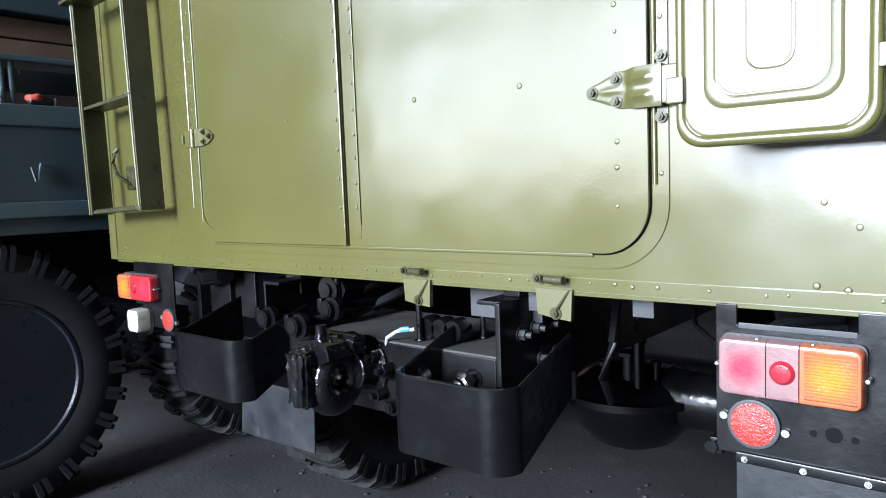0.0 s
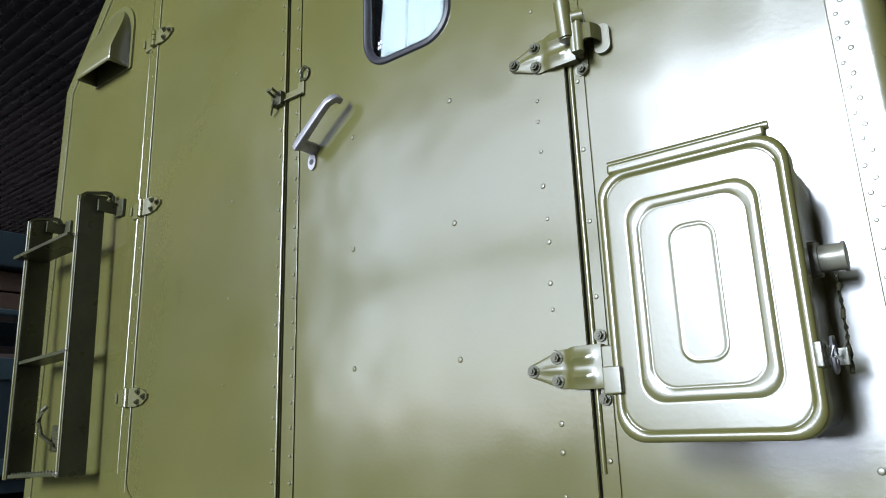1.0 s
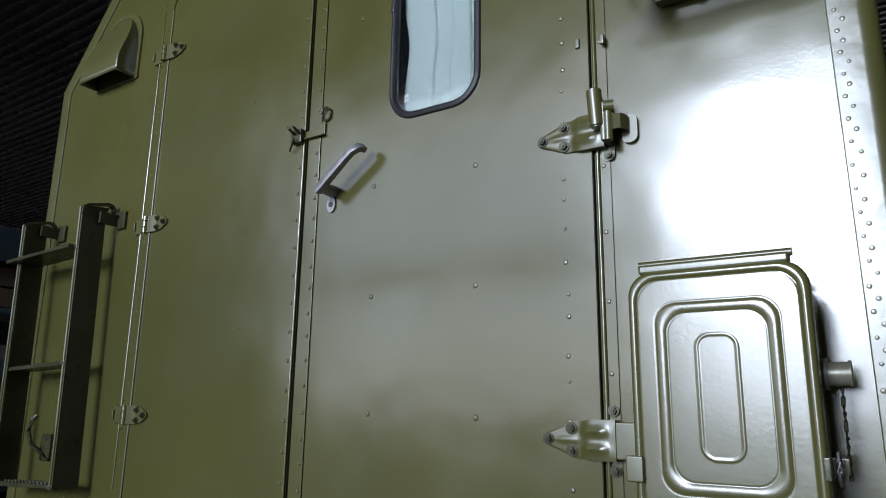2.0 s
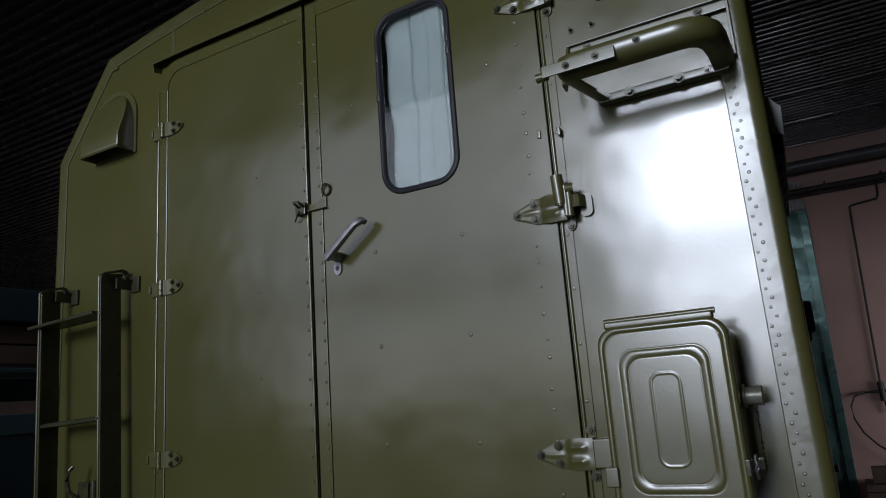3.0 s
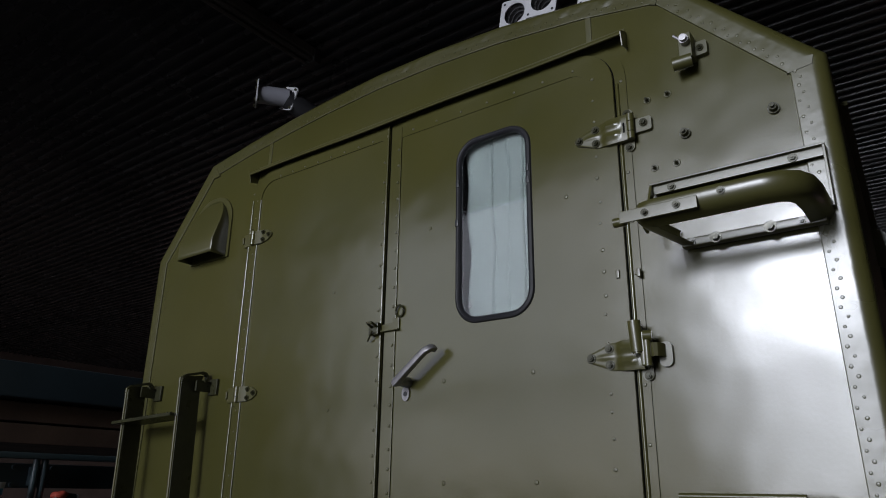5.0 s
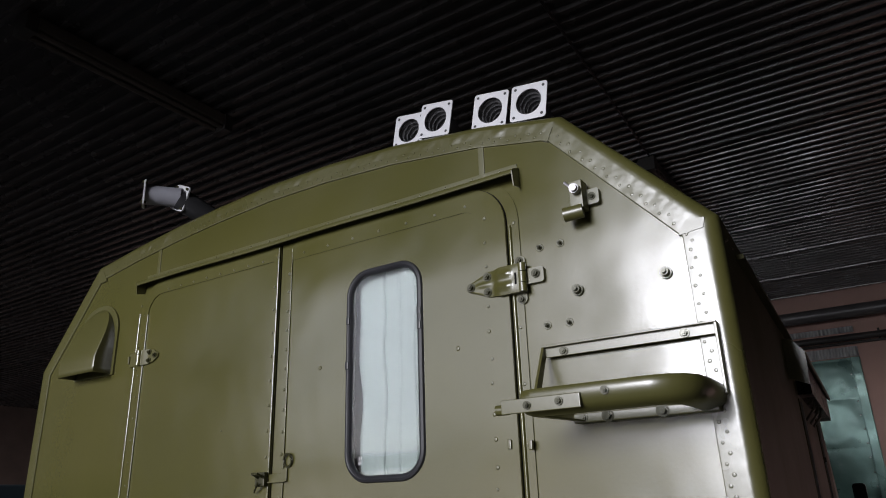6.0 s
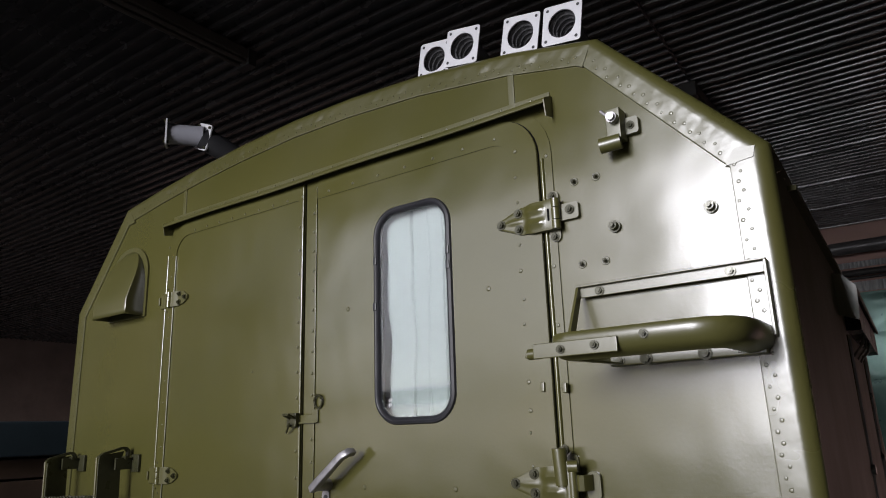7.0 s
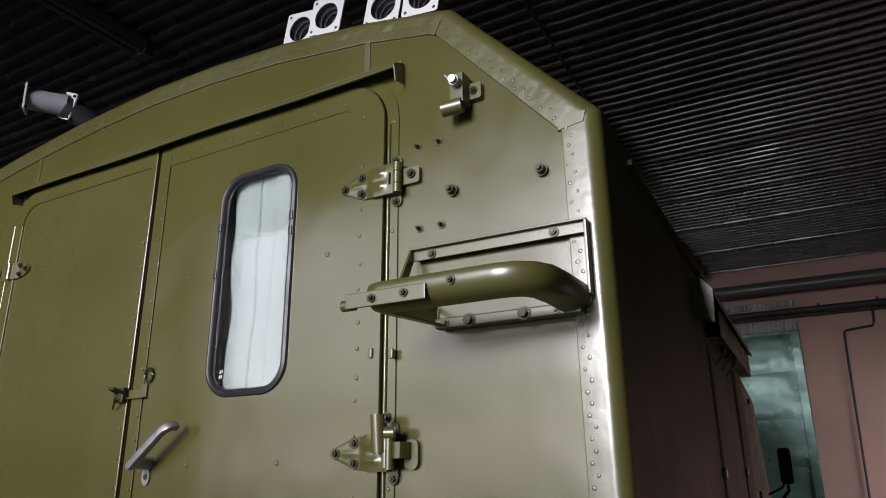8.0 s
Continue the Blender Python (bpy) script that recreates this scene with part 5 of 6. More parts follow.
DL = "white square duct flange with a dark ribbed hose"
duct_plate(0.366, 3.156, 0.110, 0.045, 9, DL)
duct_plate(0.477, 3.147, 0.112, 0.025, 10, DL)
duct_plate(0.650, 3.128, 0.114, 0.050, 10, DL)
duct_plate(0.784, 3.102, 0.110, 0.035, 8, DL)
t = thing("roof_duct", (-0.7, 0.02, 3.19), "grey duct tube with pale square flanges on the box roof", "duct")
for y0, spin, swing in ((-0.066, 10, 0), (0.066, 24, 32)):
    def set_flange(bm):
        bmesh.ops.rotate(bm, verts=bm.verts, cent=(0, y0, 0), matrix=Matrix.Rotation(radians(swing), 3, "Z") @ Matrix.Rotation(radians(spin), 3, "Y"))
        bmesh.ops.translate(bm, verts=bm.verts, vec=(0, 0, 3.277))
        bmesh.ops.rotate(bm, verts=bm.verts, cent=(0, 0, 0), matrix=Matrix.Rotation(radians(-36), 3, "Z"))
        bmesh.ops.translate(bm, verts=bm.verts, vec=(-0.736, -0.003, 0))
        return bm
    bm = B()
    add_prism(bm, rrect(-0.051, 0.051, -0.051, 0.051, 0.014, 4), y0 - 0.003, y0 + 0.003)
    flange_plate = part("flange", set_flange(bm), WHITE, t, "pale square flange")
    for bx, bz in ((-0.040, -0.040), (0.040, -0.040), (0.040, 0.040), (-0.040, 0.040)):
        bm = B()
        add_cyl(bm, (bx, y0 - 0.010, bz), (bx, y0 + 0.010, bz), 0.006, n=6)
        part("flange_bolt", set_flange(bm), BOLT, flange_plate)
bm = B()
add_lathe(bm, [(0.041, -0.066), (0.039, -0.03), (0.039, 0.03), (0.041, 0.066)], (0, 0, 3.277), "y", 24)
bmesh.ops.rotate(bm, verts=bm.verts, cent=(0, 0, 0), matrix=Matrix.Rotation(radians(-36), 3, "Z"))
bmesh.ops.translate(bm, verts=bm.verts, vec=(-0.736, -0.003, 0))
part("tube", bm, GREY_DUCT, t, "grey plastic tube")
bm = B()
add_tube(bm, [(-0.698, 0.052, 3.274), (-0.65, 0.13, 3.225), (-0.62, 0.28, 3.18), (-0.57, 0.4, 3.12), (-0.55, 0.5, 3.06)], 0.045, 14)
part("hose", bm, BLACK_DUCT, t, "black hose leading into the roof")

# ---- ladder hung on the box ----
ladder = thing("ladder", (-0.912, -0.08, 1.21), "short dark olive steel ladder hung on hooks at the box", "ladder")
LX0, LX1, LY0, LY1 = -1.283, -0.912, -0.122, -0.040
for x, s in ((LX0, 1), (LX1, -1)):
    bm = B()
    add_box(bm, x - 0.004, x + 0.004, LY0, LY1, 1.205, 2.085, 0.002)
    add_box(bm, x - 0.004 if s > 0 else x - 0.016, x + 0.016 if s > 0 else x + 0.004, LY0 - 0.001, LY0 + 0.006, 1.205, 2.085, 0.002)
    hook_line = [(0.002, 2.07), (0.004, 2.092), (0.016, 2.101), (0.06, 2.112), (0.085, 2.119), (0.100, 2.117), (0.109, 2.107), (0.109, 2.094), (0.104, 2.086)]
    rings = []
    for k, (y_, z_) in enumerate(hook_line):
        before, after = Vector(hook_line[max(0, k - 1)]), Vector(hook_line[min(len(hook_line) - 1, k + 1)])
        run = (after - before).normalized()
        rings.append([(x + a_ * 0.009, LY0 + y_ - run.y * b_ * 0.0045, z_ + run.x * b_ * 0.0045) for a_, b_ in ((-1, -1), (1, -1), (1, 1), (-1, 1))])
    add_loft(bm, rings)
    v = [bm.verts.new((x + d, y_, z_)) for d in (-0.004, 0.004) for y_, z_ in ((LY0, 2.08), (LY1, 2.08), (LY1 + 0.01, 2.108), (LY0 + 0.02, 2.098))]
    for f in ((0, 1, 2, 3), (7, 6, 5, 4), (0, 4, 5, 1), (1, 5, 6, 2), (2, 6, 7, 3), (3, 7, 4, 0)):
        bm.faces.new([v[i] for i in f])
    bmesh.ops.recalc_face_normals(bm, faces=bm.faces)
    rail = part("rail", bm, OLIVE_SHADED_WORN, ladder)
    # glossy tube in the lighter olive, added to carry the edge highlight
    bm = B()
    add_tube(bm, [(x + s * 0.004, LY0 - 0.001, z_) for z_ in (1.207, 1.5, 1.8, 2.09)], 0.0055, 8)
    part("rail_edge", bm, OLIVE, rail, "glossy rounded front edge")
rnd = random.Random(2)
for z, y0, y1 in ((1.215, LY0 + 0.004, LY1), (1.583, LY0 + 0.004, LY1), (1.955, LY0 - 0.03, LY1 - 0.01)):
    bm = B()
    add_box(bm, LX0 - (0.028 if z > 1.9 else -0.004), LX1 - 0.004, y0, y1, z - 0.006, z + 0.006, 0.002)
    n = 16
    for k in range(n):
        for j in range(3):
            add_cyl(bm, (LX0 + 0.02 + (LX1 - LX0 - 0.04) * k / (n - 1), y0 + 0.014 + 0.02 * j, z + 0.005), (LX0 + 0.02 + (LX1 - LX0 - 0.04) * k / (n - 1), y0 + 0.014 + 0.02 * j, z + 0.009 + rnd.uniform(0, 0.003)), 0.006, 0.003, n=5)
    part("step", bm, OLIVE_SHADED_WORN, ladder, "step plate with anti-slip bumps")
    bm = B()
    add_bolt(bm, LX1 - 0.006, LY0 - 0.001, z, 0.006, 0.005)
    part("bolt", bm, STEEL, ladder)
# it hangs a little askew
ladder.rotation_euler.y = radians(-2.2)
# keepers on the box that hold the ladder
for x in (LX0 - 0.034, LX1 - 0.034):
    bm = B()
    add_box(bm, x + 0.012, x + 0.022, -0.07, 0.0, 2.045, 2.085, 0.002)
    add_box(bm, x + 0.012, x + 0.06, -0.008, 0.003, 2.035, 2.095, 0.003)
    add_cyl(bm, (x - 0.01, -0.034, 2.085), (x + 0.03, -0.034, 2.085), 0.006, n=8)
    part("ladder_hook", bm, OLIVE_SHADED_WORN, truck, "dark keeper bracket of the ladder")
bm = B()
add_box(bm, -1.155, -1.095, -0.045, 0.0, 1.275, 1.36, 0.004)
add_cyl(bm, (-1.080, -0.03, 1.275), (-1.080, -0.03, 1.365), 0.013, n=12)
clamp = part("ladder_clamp", bm, BOLT, truck, "dark clamp with a bent lever")
bm = B()
add_tube(bm, [(-1.140, -0.045, 1.3), (-1.155, -0.075, 1.33), (-1.161, -0.085, 1.37), (-1.155, -0.08, 1.405), (-1.145, -0.07, 1.42)], 0.007, 8)
part("lever", bm, BOLT, clamp, "dark steel lever")
bm = B()
add_tube(bm, [(-1.125, -0.05, 1.29 + 0.012 * math.sin(k)) if k % 2 else (-1.125 + 0.01 * k, -0.055, 1.28) for k in range(6)], 0.005, 6)
part("clamp_chain", bm, BOLT, clamp)


# ---- underside of the truck ----
def wheel(parent, cx0, cx1, cy, r, outward, mat, rim_mat):
    """Tyre with shoulder lugs, rim and hub; outward: +1 or -1 along x is the outer face."""
    w, mid = cx1 - cx0, (cx0 + cx1) / 2
    bm = B()
    h = w / 2
    prof = [(r * 0.50, -h * 0.62), (r * 0.53, -h * 0.80), (r * 0.62, -h * 0.97), (r * 0.75, -h * 1.0), (r * 0.86, -h * 0.95), (r * 0.93, -h * 0.84), (r * 0.955, -h * 0.6), (r * 0.96, 0),
            (r * 0.955, h * 0.6), (r * 0.93, h * 0.84), (r * 0.86, h * 0.95), (r * 0.75, h * 1.0), (r * 0.62, h * 0.97), (r * 0.53, h * 0.80), (r * 0.50, h * 0.62)]
    add_lathe(bm, prof, (mid, cy, r), "x", 64)
    tyre = part("tyre", bm, mat, parent, "black off-road tyre with deep shoulder lugs")
    n = 26
    for s in (-1, 1):
        me = None
        for k in range(n):
            a = 2 * math.pi * (k + (0.25 if s > 0 else -0.25)) / n
            if me is None:
                bm = B()
                # two bars joined by a lower web
                for mid_, wide_, low_ in ((-0.017, 0.010, 0.0), (0.017, 0.010, 0.0), (0.0, 0.012, 0.014)):
                    vs_ = []
                    for rr, xs, half in ((r * 0.80, 1.005, 0.9), (r * 0.93, 1.02, 1.1), (r * 0.985, 0.86, 0.9), (r * 1.0, 0.7, 0.8), (r * 1.0, 0.08, 0.7), (r * 0.945, 0.08, 0.8)):
                        for sgn in (-1, 1):
                            vs_.append(bm.verts.new((s * h * xs - s * low_ * 0.4, mid_ + sgn * half * wide_ + (1 - xs) * 0.03, rr - low_)))
                    for i in range(0, 10, 2):
                        bm.faces.new((vs_[i], vs_[i + 1], vs_[i + 3], vs_[i + 2]))
                    bm.faces.new((vs_[0], vs_[2], vs_[4], vs_[6], vs_[8], vs_[10]))
                    bm.faces.new((vs_[1], vs_[11], vs_[9], vs_[7], vs_[5], vs_[3]))
                    bm.faces.new((vs_[10], vs_[11], vs_[1], vs_[0]))
                me = mesh_of("tread_lug", bm, mat)
            lug = new("tread_lug", me)
            lug.parent = parent
            lug.matrix_basis = pose(mid, cy, r) @ Matrix.Rotation(a, 4, "X")
    bm = B()
    o = outward
    prof = [(r * 0.60, o * h * 0.90), (r * 0.595, o * h * 0.97), (r * 0.575, o * h * 0.97), (r * 0.565, o * h * 0.90), (r * 0.535, o * h * 0.86), (r * 0.55, o * h * 0.82), (r * 0.51, o * h * 0.74), (r * 0.495, o * h * 0.74), (r * 0.49, o * h * 0.6), (r * 0.475, o * h * 0.58), (r * 0.47, o * h * 0.2), (r * 0.44, -o * h * 0.05), (r * 0.40, -o * h * 0.1), (r * 0.33, o * h * 0.02), (r * 0.22, o * h * 0.05), (r * 0.215, o * h * 0.45), (r * 0.17, o * h * 0.5), (r * 0.165, o * h * 0.62), (r * 0.08, o * h * 0.66), (r * 0.001, o * h * 0.67)]
    add_lathe(bm, prof, (mid, cy, r), "x", 40)
    rim = part("rim", bm, rim_mat, parent, "dark painted steel rim")
    for k in range(8):
        a = 2 * math.pi * k / 8
        bm = B()
        add_cyl(bm, (mid + o * h * 0.03, cy + r * 0.275 * math.cos(a), r + r * 0.275 * math.sin(a)), (mid + o * h * 0.2, cy + r * 0.275 * math.cos(a), r + r * 0.275 * math.sin(a)), r * 0.03, n=6)
        part("wheel_nut", bm, rim_mat, rim)
    return tyre


def wheel_thing(truck_, x0, x1, cy, r, outward, mat, rim_mat):
    hub = part("wheel", lathe_bm(r, (x0 + x1) / 2, cy), rim_mat, truck_)
    wheel(hub, x0, x1, cy, r, outward, mat, rim_mat)


def lathe_bm(r, mid, cy):
    bm = B()
    add_lathe(bm, [(r * 0.18, -0.12), (r * 0.2, -0.1), (r * 0.2, 0.06), (r * 0.16, 0.08)], (mid, cy, r), "x", 20)
    return bm


wheel_thing(truck, -1.02, -0.66, 0.86, 0.55, -1, RUBBER_MUD, BLACK)
wheel_thing(truck, 0.84, 1.2, 0.86, 0.55, 1, RUBBER, RIM_PAINT)
wheel_thing(truck, -1.02, -0.66, 4.3, 0.55, -1, RUBBER, BLACK)
wheel_thing(truck, 0.66, 1.02, 4.3, 0.55, 1, RUBBER, RIM_PAINT)

# rear axle with its round housing
bm = B()
add_cyl(bm, (-0.7, 0.86, 0.55), (0.7, 0.86, 0.55), 0.058, n=18)
part("axle", bm, BLACK, truck)
bm = B()
add_lathe(bm, [(0.001, -0.185), (0.07, -0.178), (0.14, -0.145), (0.185, -0.09), (0.205, -0.03), (0.21, -0.012), (0.228, -0.010), (0.228, 0.012), (0.205, 0.014), (0.18, 0.04), (0.12, 0.075), (0.05, 0.09), (0.001, 0.092)], (0.32, 0.86, 0.56), "z", 40)
housing = part("axle_housing", bm, BLACK_GLOSS, truck, "glossy black round axle housing")
bm = B()
add_cyl(bm, (0.45, 0.86, 0.56), (0.8, 0.86, 0.56), 0.095, 0.07, n=22)
part("axle_sleeve", bm, BLACK_GLOSS, housing)
for px_, py_, h_, r_ in ((0.40, 0.74, 0.13, 0.02), (0.36, 0.76, 0.08, 0.028), (0.3, 0.72, 0.05, 0.016), (0.43, 0.80, 0.05, 0.014)):
    bm = B()
    add_cyl(bm, (px_, py_, 0.6), (px_, py_, 0.62 + h_), r_, n=10)
    add_cyl(bm, (px_, py_, 0.62 + h_), (px_, py_, 0.632 + h_), r_ * 1.3, n=6)
    part("breather", bm, BLACK_GLOSS, housing)

# invented black blocks under the truck's middle, stand in for the dark underbody
bm = B()
add_box(bm, -0.36, 0.36, 1.7, 2.9, 0.42, 0.93, 0.06, 3)
part("gearbox", bm, BLACK, truck, "added black block between the frame rails, hides the bright wall")
bm = B()
add_box(bm, 0.47, 1.12, 1.95, 3.0, 0.42, 0.95, 0.05, 3)
for y in (2.1, 2.8):
    add_box(bm, 0.465, 1.126, y - 0.02, y + 0.02, 0.414, 0.98, 0.01)
part("fuel_tank", bm, BLACK, truck, "added black block under the box, hides the bright wall")

# frame rails with bolts, cross beam
for x, s in ((0.43, 1), (-0.43, -1)):
    bm = B()
    add_box(bm, x - 0.005, x + 0.005, -0.008, 5.6, 0.765, 0.985, 0.003)
    add_box(bm, min(x, x - s * 0.07), max(x, x - s * 0.07), -0.008, 5.6, 0.975, 0.985, 0.002)
    add_box(bm, min(x, x - s * 0.07), max(x, x - s * 0.07), -0.008, 5.6, 0.765, 0.775, 0.002)
    part("frame_rail", bm, BLACK, truck, "black steel frame rail")
    for yy, zz in ((0.047, 0.905), (0.106, 0.910), (0.162, 0.911), (0.133, 0.832), (0.2, 0.837), (0.138, 0.785), (0.202, 0.782)):
        bm = B()
        add_cyl(bm, (x + s * 0.004, yy, zz), (x + s * 0.010, yy, zz), 0.017, n=14)
        add_cyl(bm, (x + s * 0.010, yy, zz), (x + s * 0.026, yy, zz), 0.0125, n=6)
        add_cyl(bm, (x + s * 0.026, yy, zz), (x + s * 0.04, yy, zz), 0.007, n=8)
        part("frame_bolt", bm, GALV, truck, "dull steel nut and bolt")
bm = B()
add_box(bm, -0.42, 0.42, -0.022, 0.33, 0.854, 0.866, 0.004)
part("cross_beam_top", bm, DUSTY, truck, "dusty top plate of the cross beam")
bm = B()
add_box(bm, -0.42, 0.42, -0.025, -0.013, 0.68, 0.861, 0.004)
add_box(bm, -0.42, 0.42, 0.32, 0.33, 0.68, 0.853, 0.004)
beam = part("cross_beam", bm, BLACK, truck, "black rear cross beam")
for x, y, r in ((-0.3, 0.15, 0.016), (-0.24, 0.25, 0.012), (-0.16, 0.12, 0.012), (0.0, 0.24, 0.018), (0.2, 0.14, 0.014), (0.27, 0.22, 0.012), (0.33, 0.13, 0.014), (-0.35, 0.26, 0.014)):
    bm = B()
    add_cyl(bm, (x, y, 0.8655), (x, y, 0.8668), r, n=14)
    part("hole", bm, SEAL, beam)
for x, z in ((0.20, 0.80), (0.31, 0.775), (0.36, 0.81), (-0.20, 0.79), (-0.2, 0.70), (0.1, 0.79), (0.1, 0.70), (-0.35, 0.8), (0.24, 0.70)):
    bm = B()
    add_bolt(bm, x, -0.025, z, 0.016, 0.014)
    part("bolt", bm, BLACK_GLOSS, beam, "glossy black bolt head")
bm = B()
add_lathe(bm, [(0.045, 0.0), (0.045, -0.012), (0.03, -0.02), (0.03, -0.03), (0.015, -0.04)], (0.325, -0.025, 0.78), "y", 20)
part("plug", bm, BLACK_GLOSS, beam)


# steel buffers: plate bent into a trough, open on top
def buffer_plate(x0, x1):
    y0, y1, rr, th = -0.205, 0.05, 0.06, 0.011

    def outline(d):
        pts = [(x0 + d, y1)]
        for cx, a0 in ((x0 + rr, 180), (x1 - rr, 270)):
            for k in range(7):
                a = radians(a0 + 90 * k / 6)
                pts.append((cx + (rr - d) * math.cos(a), y0 + rr + (rr - d) * math.sin(a)))
        return pts + [(x1 - d, y1)]

    o, i = outline(0), outline(th)
    bm = B()

    def top(y):
        return 0.852 + 0.07 * max(0.0, (y - y0 - 0.08) / 0.18) ** 1.5

    def low(y):
        return 0.682 + 0.10 * max(0.0, (y - y0 - 0.06) / 0.195) ** 1.1

    loops = [[bm.verts.new((x, y, f(y))) for x, y in pts] for pts, f in ((o, low), (o, top), (i, top), (i, low))]
    for a, b in ((0, 1), (1, 2), (2, 3), (3, 0)):
        for k in range(len(o) - 1):
            bm.faces.new((loops[a][k], loops[a][k + 1], loops[b][k + 1], loops[b][k]))
    for k in (0, -1):
        bm.faces.new([loops[j][k] for j in range(4)])
    bmesh.ops.recalc_face_normals(bm, faces=bm.faces)
    edges = [e for e in bm.edges if e.calc_length() > 0.02 and len(e.link_faces) == 2 and e.calc_face_angle(0) > 1.0]
    bmesh.ops.bevel(bm, geom=edges, offset=0.003, segments=2, affect="EDGES")
    return part("buffer", bm, BLACK_GLOSS, truck, "black bent-plate steel buffer with scuffs")


buffer_plate(0.255, 0.566)
buffer_plate(-0.645, -0.300)

# tow hook in the middle: bell on the beam, thick eye, greased jaw block with a latch over it
bm = B()
add_lathe(bm, [(0.078, -0.02), (0.078, -0.034), (0.060, -0.038), (0.056, -0.055), (0.052, -0.085), (0.045, -0.09)], (0.015, 0.0, 0.795), "y", 32)
hook = part("tow_hook", bm, GREASE, truck, "glossy black greased tow hook")
bm = B()
rings = []
for k in range(29):
    a = 2 * math.pi * k / 28
    c = Vector((-0.005, -0.125 + 0.050 * math.cos(a), 0.783 + 0.056 * math.sin(a)))
    out = Vector((0, math.cos(a), math.sin(a)))
    thick = 0.031 + 0.008 * max(0.0, -math.sin(a))
    rings.append([c + out * (thick * math.cos(2 * math.pi * j / 14)) + Vector((0.044 * math.sin(2 * math.pi * j / 14), 0, 0)) for j in range(14)])
add_loft(bm, rings, False, False)
part("eye", bm, GREASE, hook)
bm = B()
bmesh.ops.create_cube(bm, size=1.0)
bmesh.ops.scale(bm, verts=bm.verts, vec=(0.070, 0.05, 0.135))
bmesh.ops.bevel(bm, geom=list(bm.edges), offset=0.008, segments=2, affect="EDGES")
bmesh.ops.subdivide_edges(bm, edges=[e for e in bm.edges if e.calc_length() > 0.02], cuts=7, use_grid_fill=True)
lump = random.Random(21)
for v in bm.verts:
    v.co += Vector((lump.uniform(-1, 1), lump.uniform(-1, 1), lump.uniform(-1, 1))) * 0.0034
bmesh.ops.translate(bm, verts=bm.verts, vec=(-0.018, -0.205, 0.797))
part("jaw", bm, GREASE, hook, "lumpy greased jaw block")
bm = B()
add_prism(bm, [(-0.066, 0.848), (-0.055, 0.880), (0.02, 0.892), (0.055, 0.880), (0.062, 0.845), (0.03, 0.832), (-0.05, 0.832)], -0.19, -0.07)
add_cyl(bm, (-0.07, -0.1, 0.872), (0.07, -0.1, 0.872), 0.022, n=14)
add_cyl(bm, (-0.01, -0.15, 0.885), (-0.01, -0.15, 0.918), 0.014, n=10)
bmesh.ops.recalc_face_normals(bm, faces=bm.faces)
part("latch", bm, GREASE, hook)
for x, z in ((0.062, 0.83), (0.075, 0.735), (0.10, 0.80)):
    bm = B()
    add_cyl(bm, (x, -0.02, z), (x, -0.062, z), 0.017, n=6)
    add_cyl(bm, (x, -0.062, z), (x, -0.078, z), 0.009, n=8)
    part("nut", bm, GREASE, hook)

# air couplings and cables over the beam
for k, (x, y, z) in enumerate(((-0.375, -0.02, 0.884), (-0.20, -0.05, 0.882), (-0.19, 0.06, 0.912))):
    bm = B()
    add_cyl(bm, (x, y + 0.16, z - 0.01), (x, y, z), 0.02, n=12)
    add_cyl(bm, (x, y, z), (x, y - 0.02, z), 0.034, n=18)
    add_cyl(bm, (x - 0.01, y - 0.02, z), (x - 0.01, y - 0.035, z), 0.026, n=18)
    add_box(bm, x - 0.05, x - 0.03, y - 0.03, y + 0.02, z - 0.012, z + 0.03, 0.004)
    c = part("air_coupling", bm, BLACK_GLOSS, truck, "black air brake coupling")
    bm = B()
    add_cyl(bm, (x - 0.01, y - 0.0351, z), (x - 0.01, y - 0.037, z), 0.018, n=14)
    part("coupling_face", bm, BLACK, c, "black coupling face")
    bm = B()
    add_tube(bm, [(x, y + 0.15, z - 0.01), (x + 0.02, y + 0.25, z + 0.02), (x + 0.06, y + 0.4, z + 0.06), (x + 0.02, y + 0.6, z + 0.05)], 0.012, 8)
    part("air_hose", bm, BLACK_DUCT, c)
bm = B()
add_cyl(bm, (-0.26, 0.19, 0.956), (-0.26, 0.11, 0.956), 0.055, n=6)
add_cyl(bm, (-0.26, 0.11, 0.956), (-0.26, 0.09, 0.956), 0.04, n=20)
add_cyl(bm, (-0.26, 0.09, 0.956), (-0.26, 0.08, 0.956), 0.02, n=14)
part("trailer_socket", bm, BLACK, truck, "round black trailer socket")
for x, y, l in ((0.16, 0.02, 0.11), (0.28, 0.12, 0.1), (-0.23, 0.1, 0.14)):
    bm = B()
    add_cyl(bm, (x, y, 0.85), (x, y, 0.85 + l), 0.008, n=8)
    add_cyl(bm, (x, y, 0.85), (x, y, 0.868), 0.016, n=6)
    part("stud", bm, BLACK_GLOSS, truck)
for x in (0.17, 0.215, 0.255):
    bm = B()
    add_lathe(bm, [(0.012, -0.03), (0.026, -0.03), (0.03, -0.01), (0.03, 0.01), (0.02, 0.025), (0.012, 0.03)], (x, 0.06, 0.895), "y", 16)
    part("cable_gland", bm, BLACK_GLOSS, truck)
bm = B()
add_tube(bm, [(0.17, -0.01, 0.9), (0.13, -0.03, 0.895), (0.095, -0.03, 0.875), (0.08, -0.02, 0.85), (0.082, 0.0, 0.83)], 0.0045, 8)
cable = part("loose_cable", bm, PALE_SHEET, truck, "pale cable with a blue sleeve")
bm = B()
add_tube(bm, [(0.158, -0.016, 0.9), (0.147, -0.022, 0.9), (0.137, -0.028, 0.897)], 0.0065, 8)
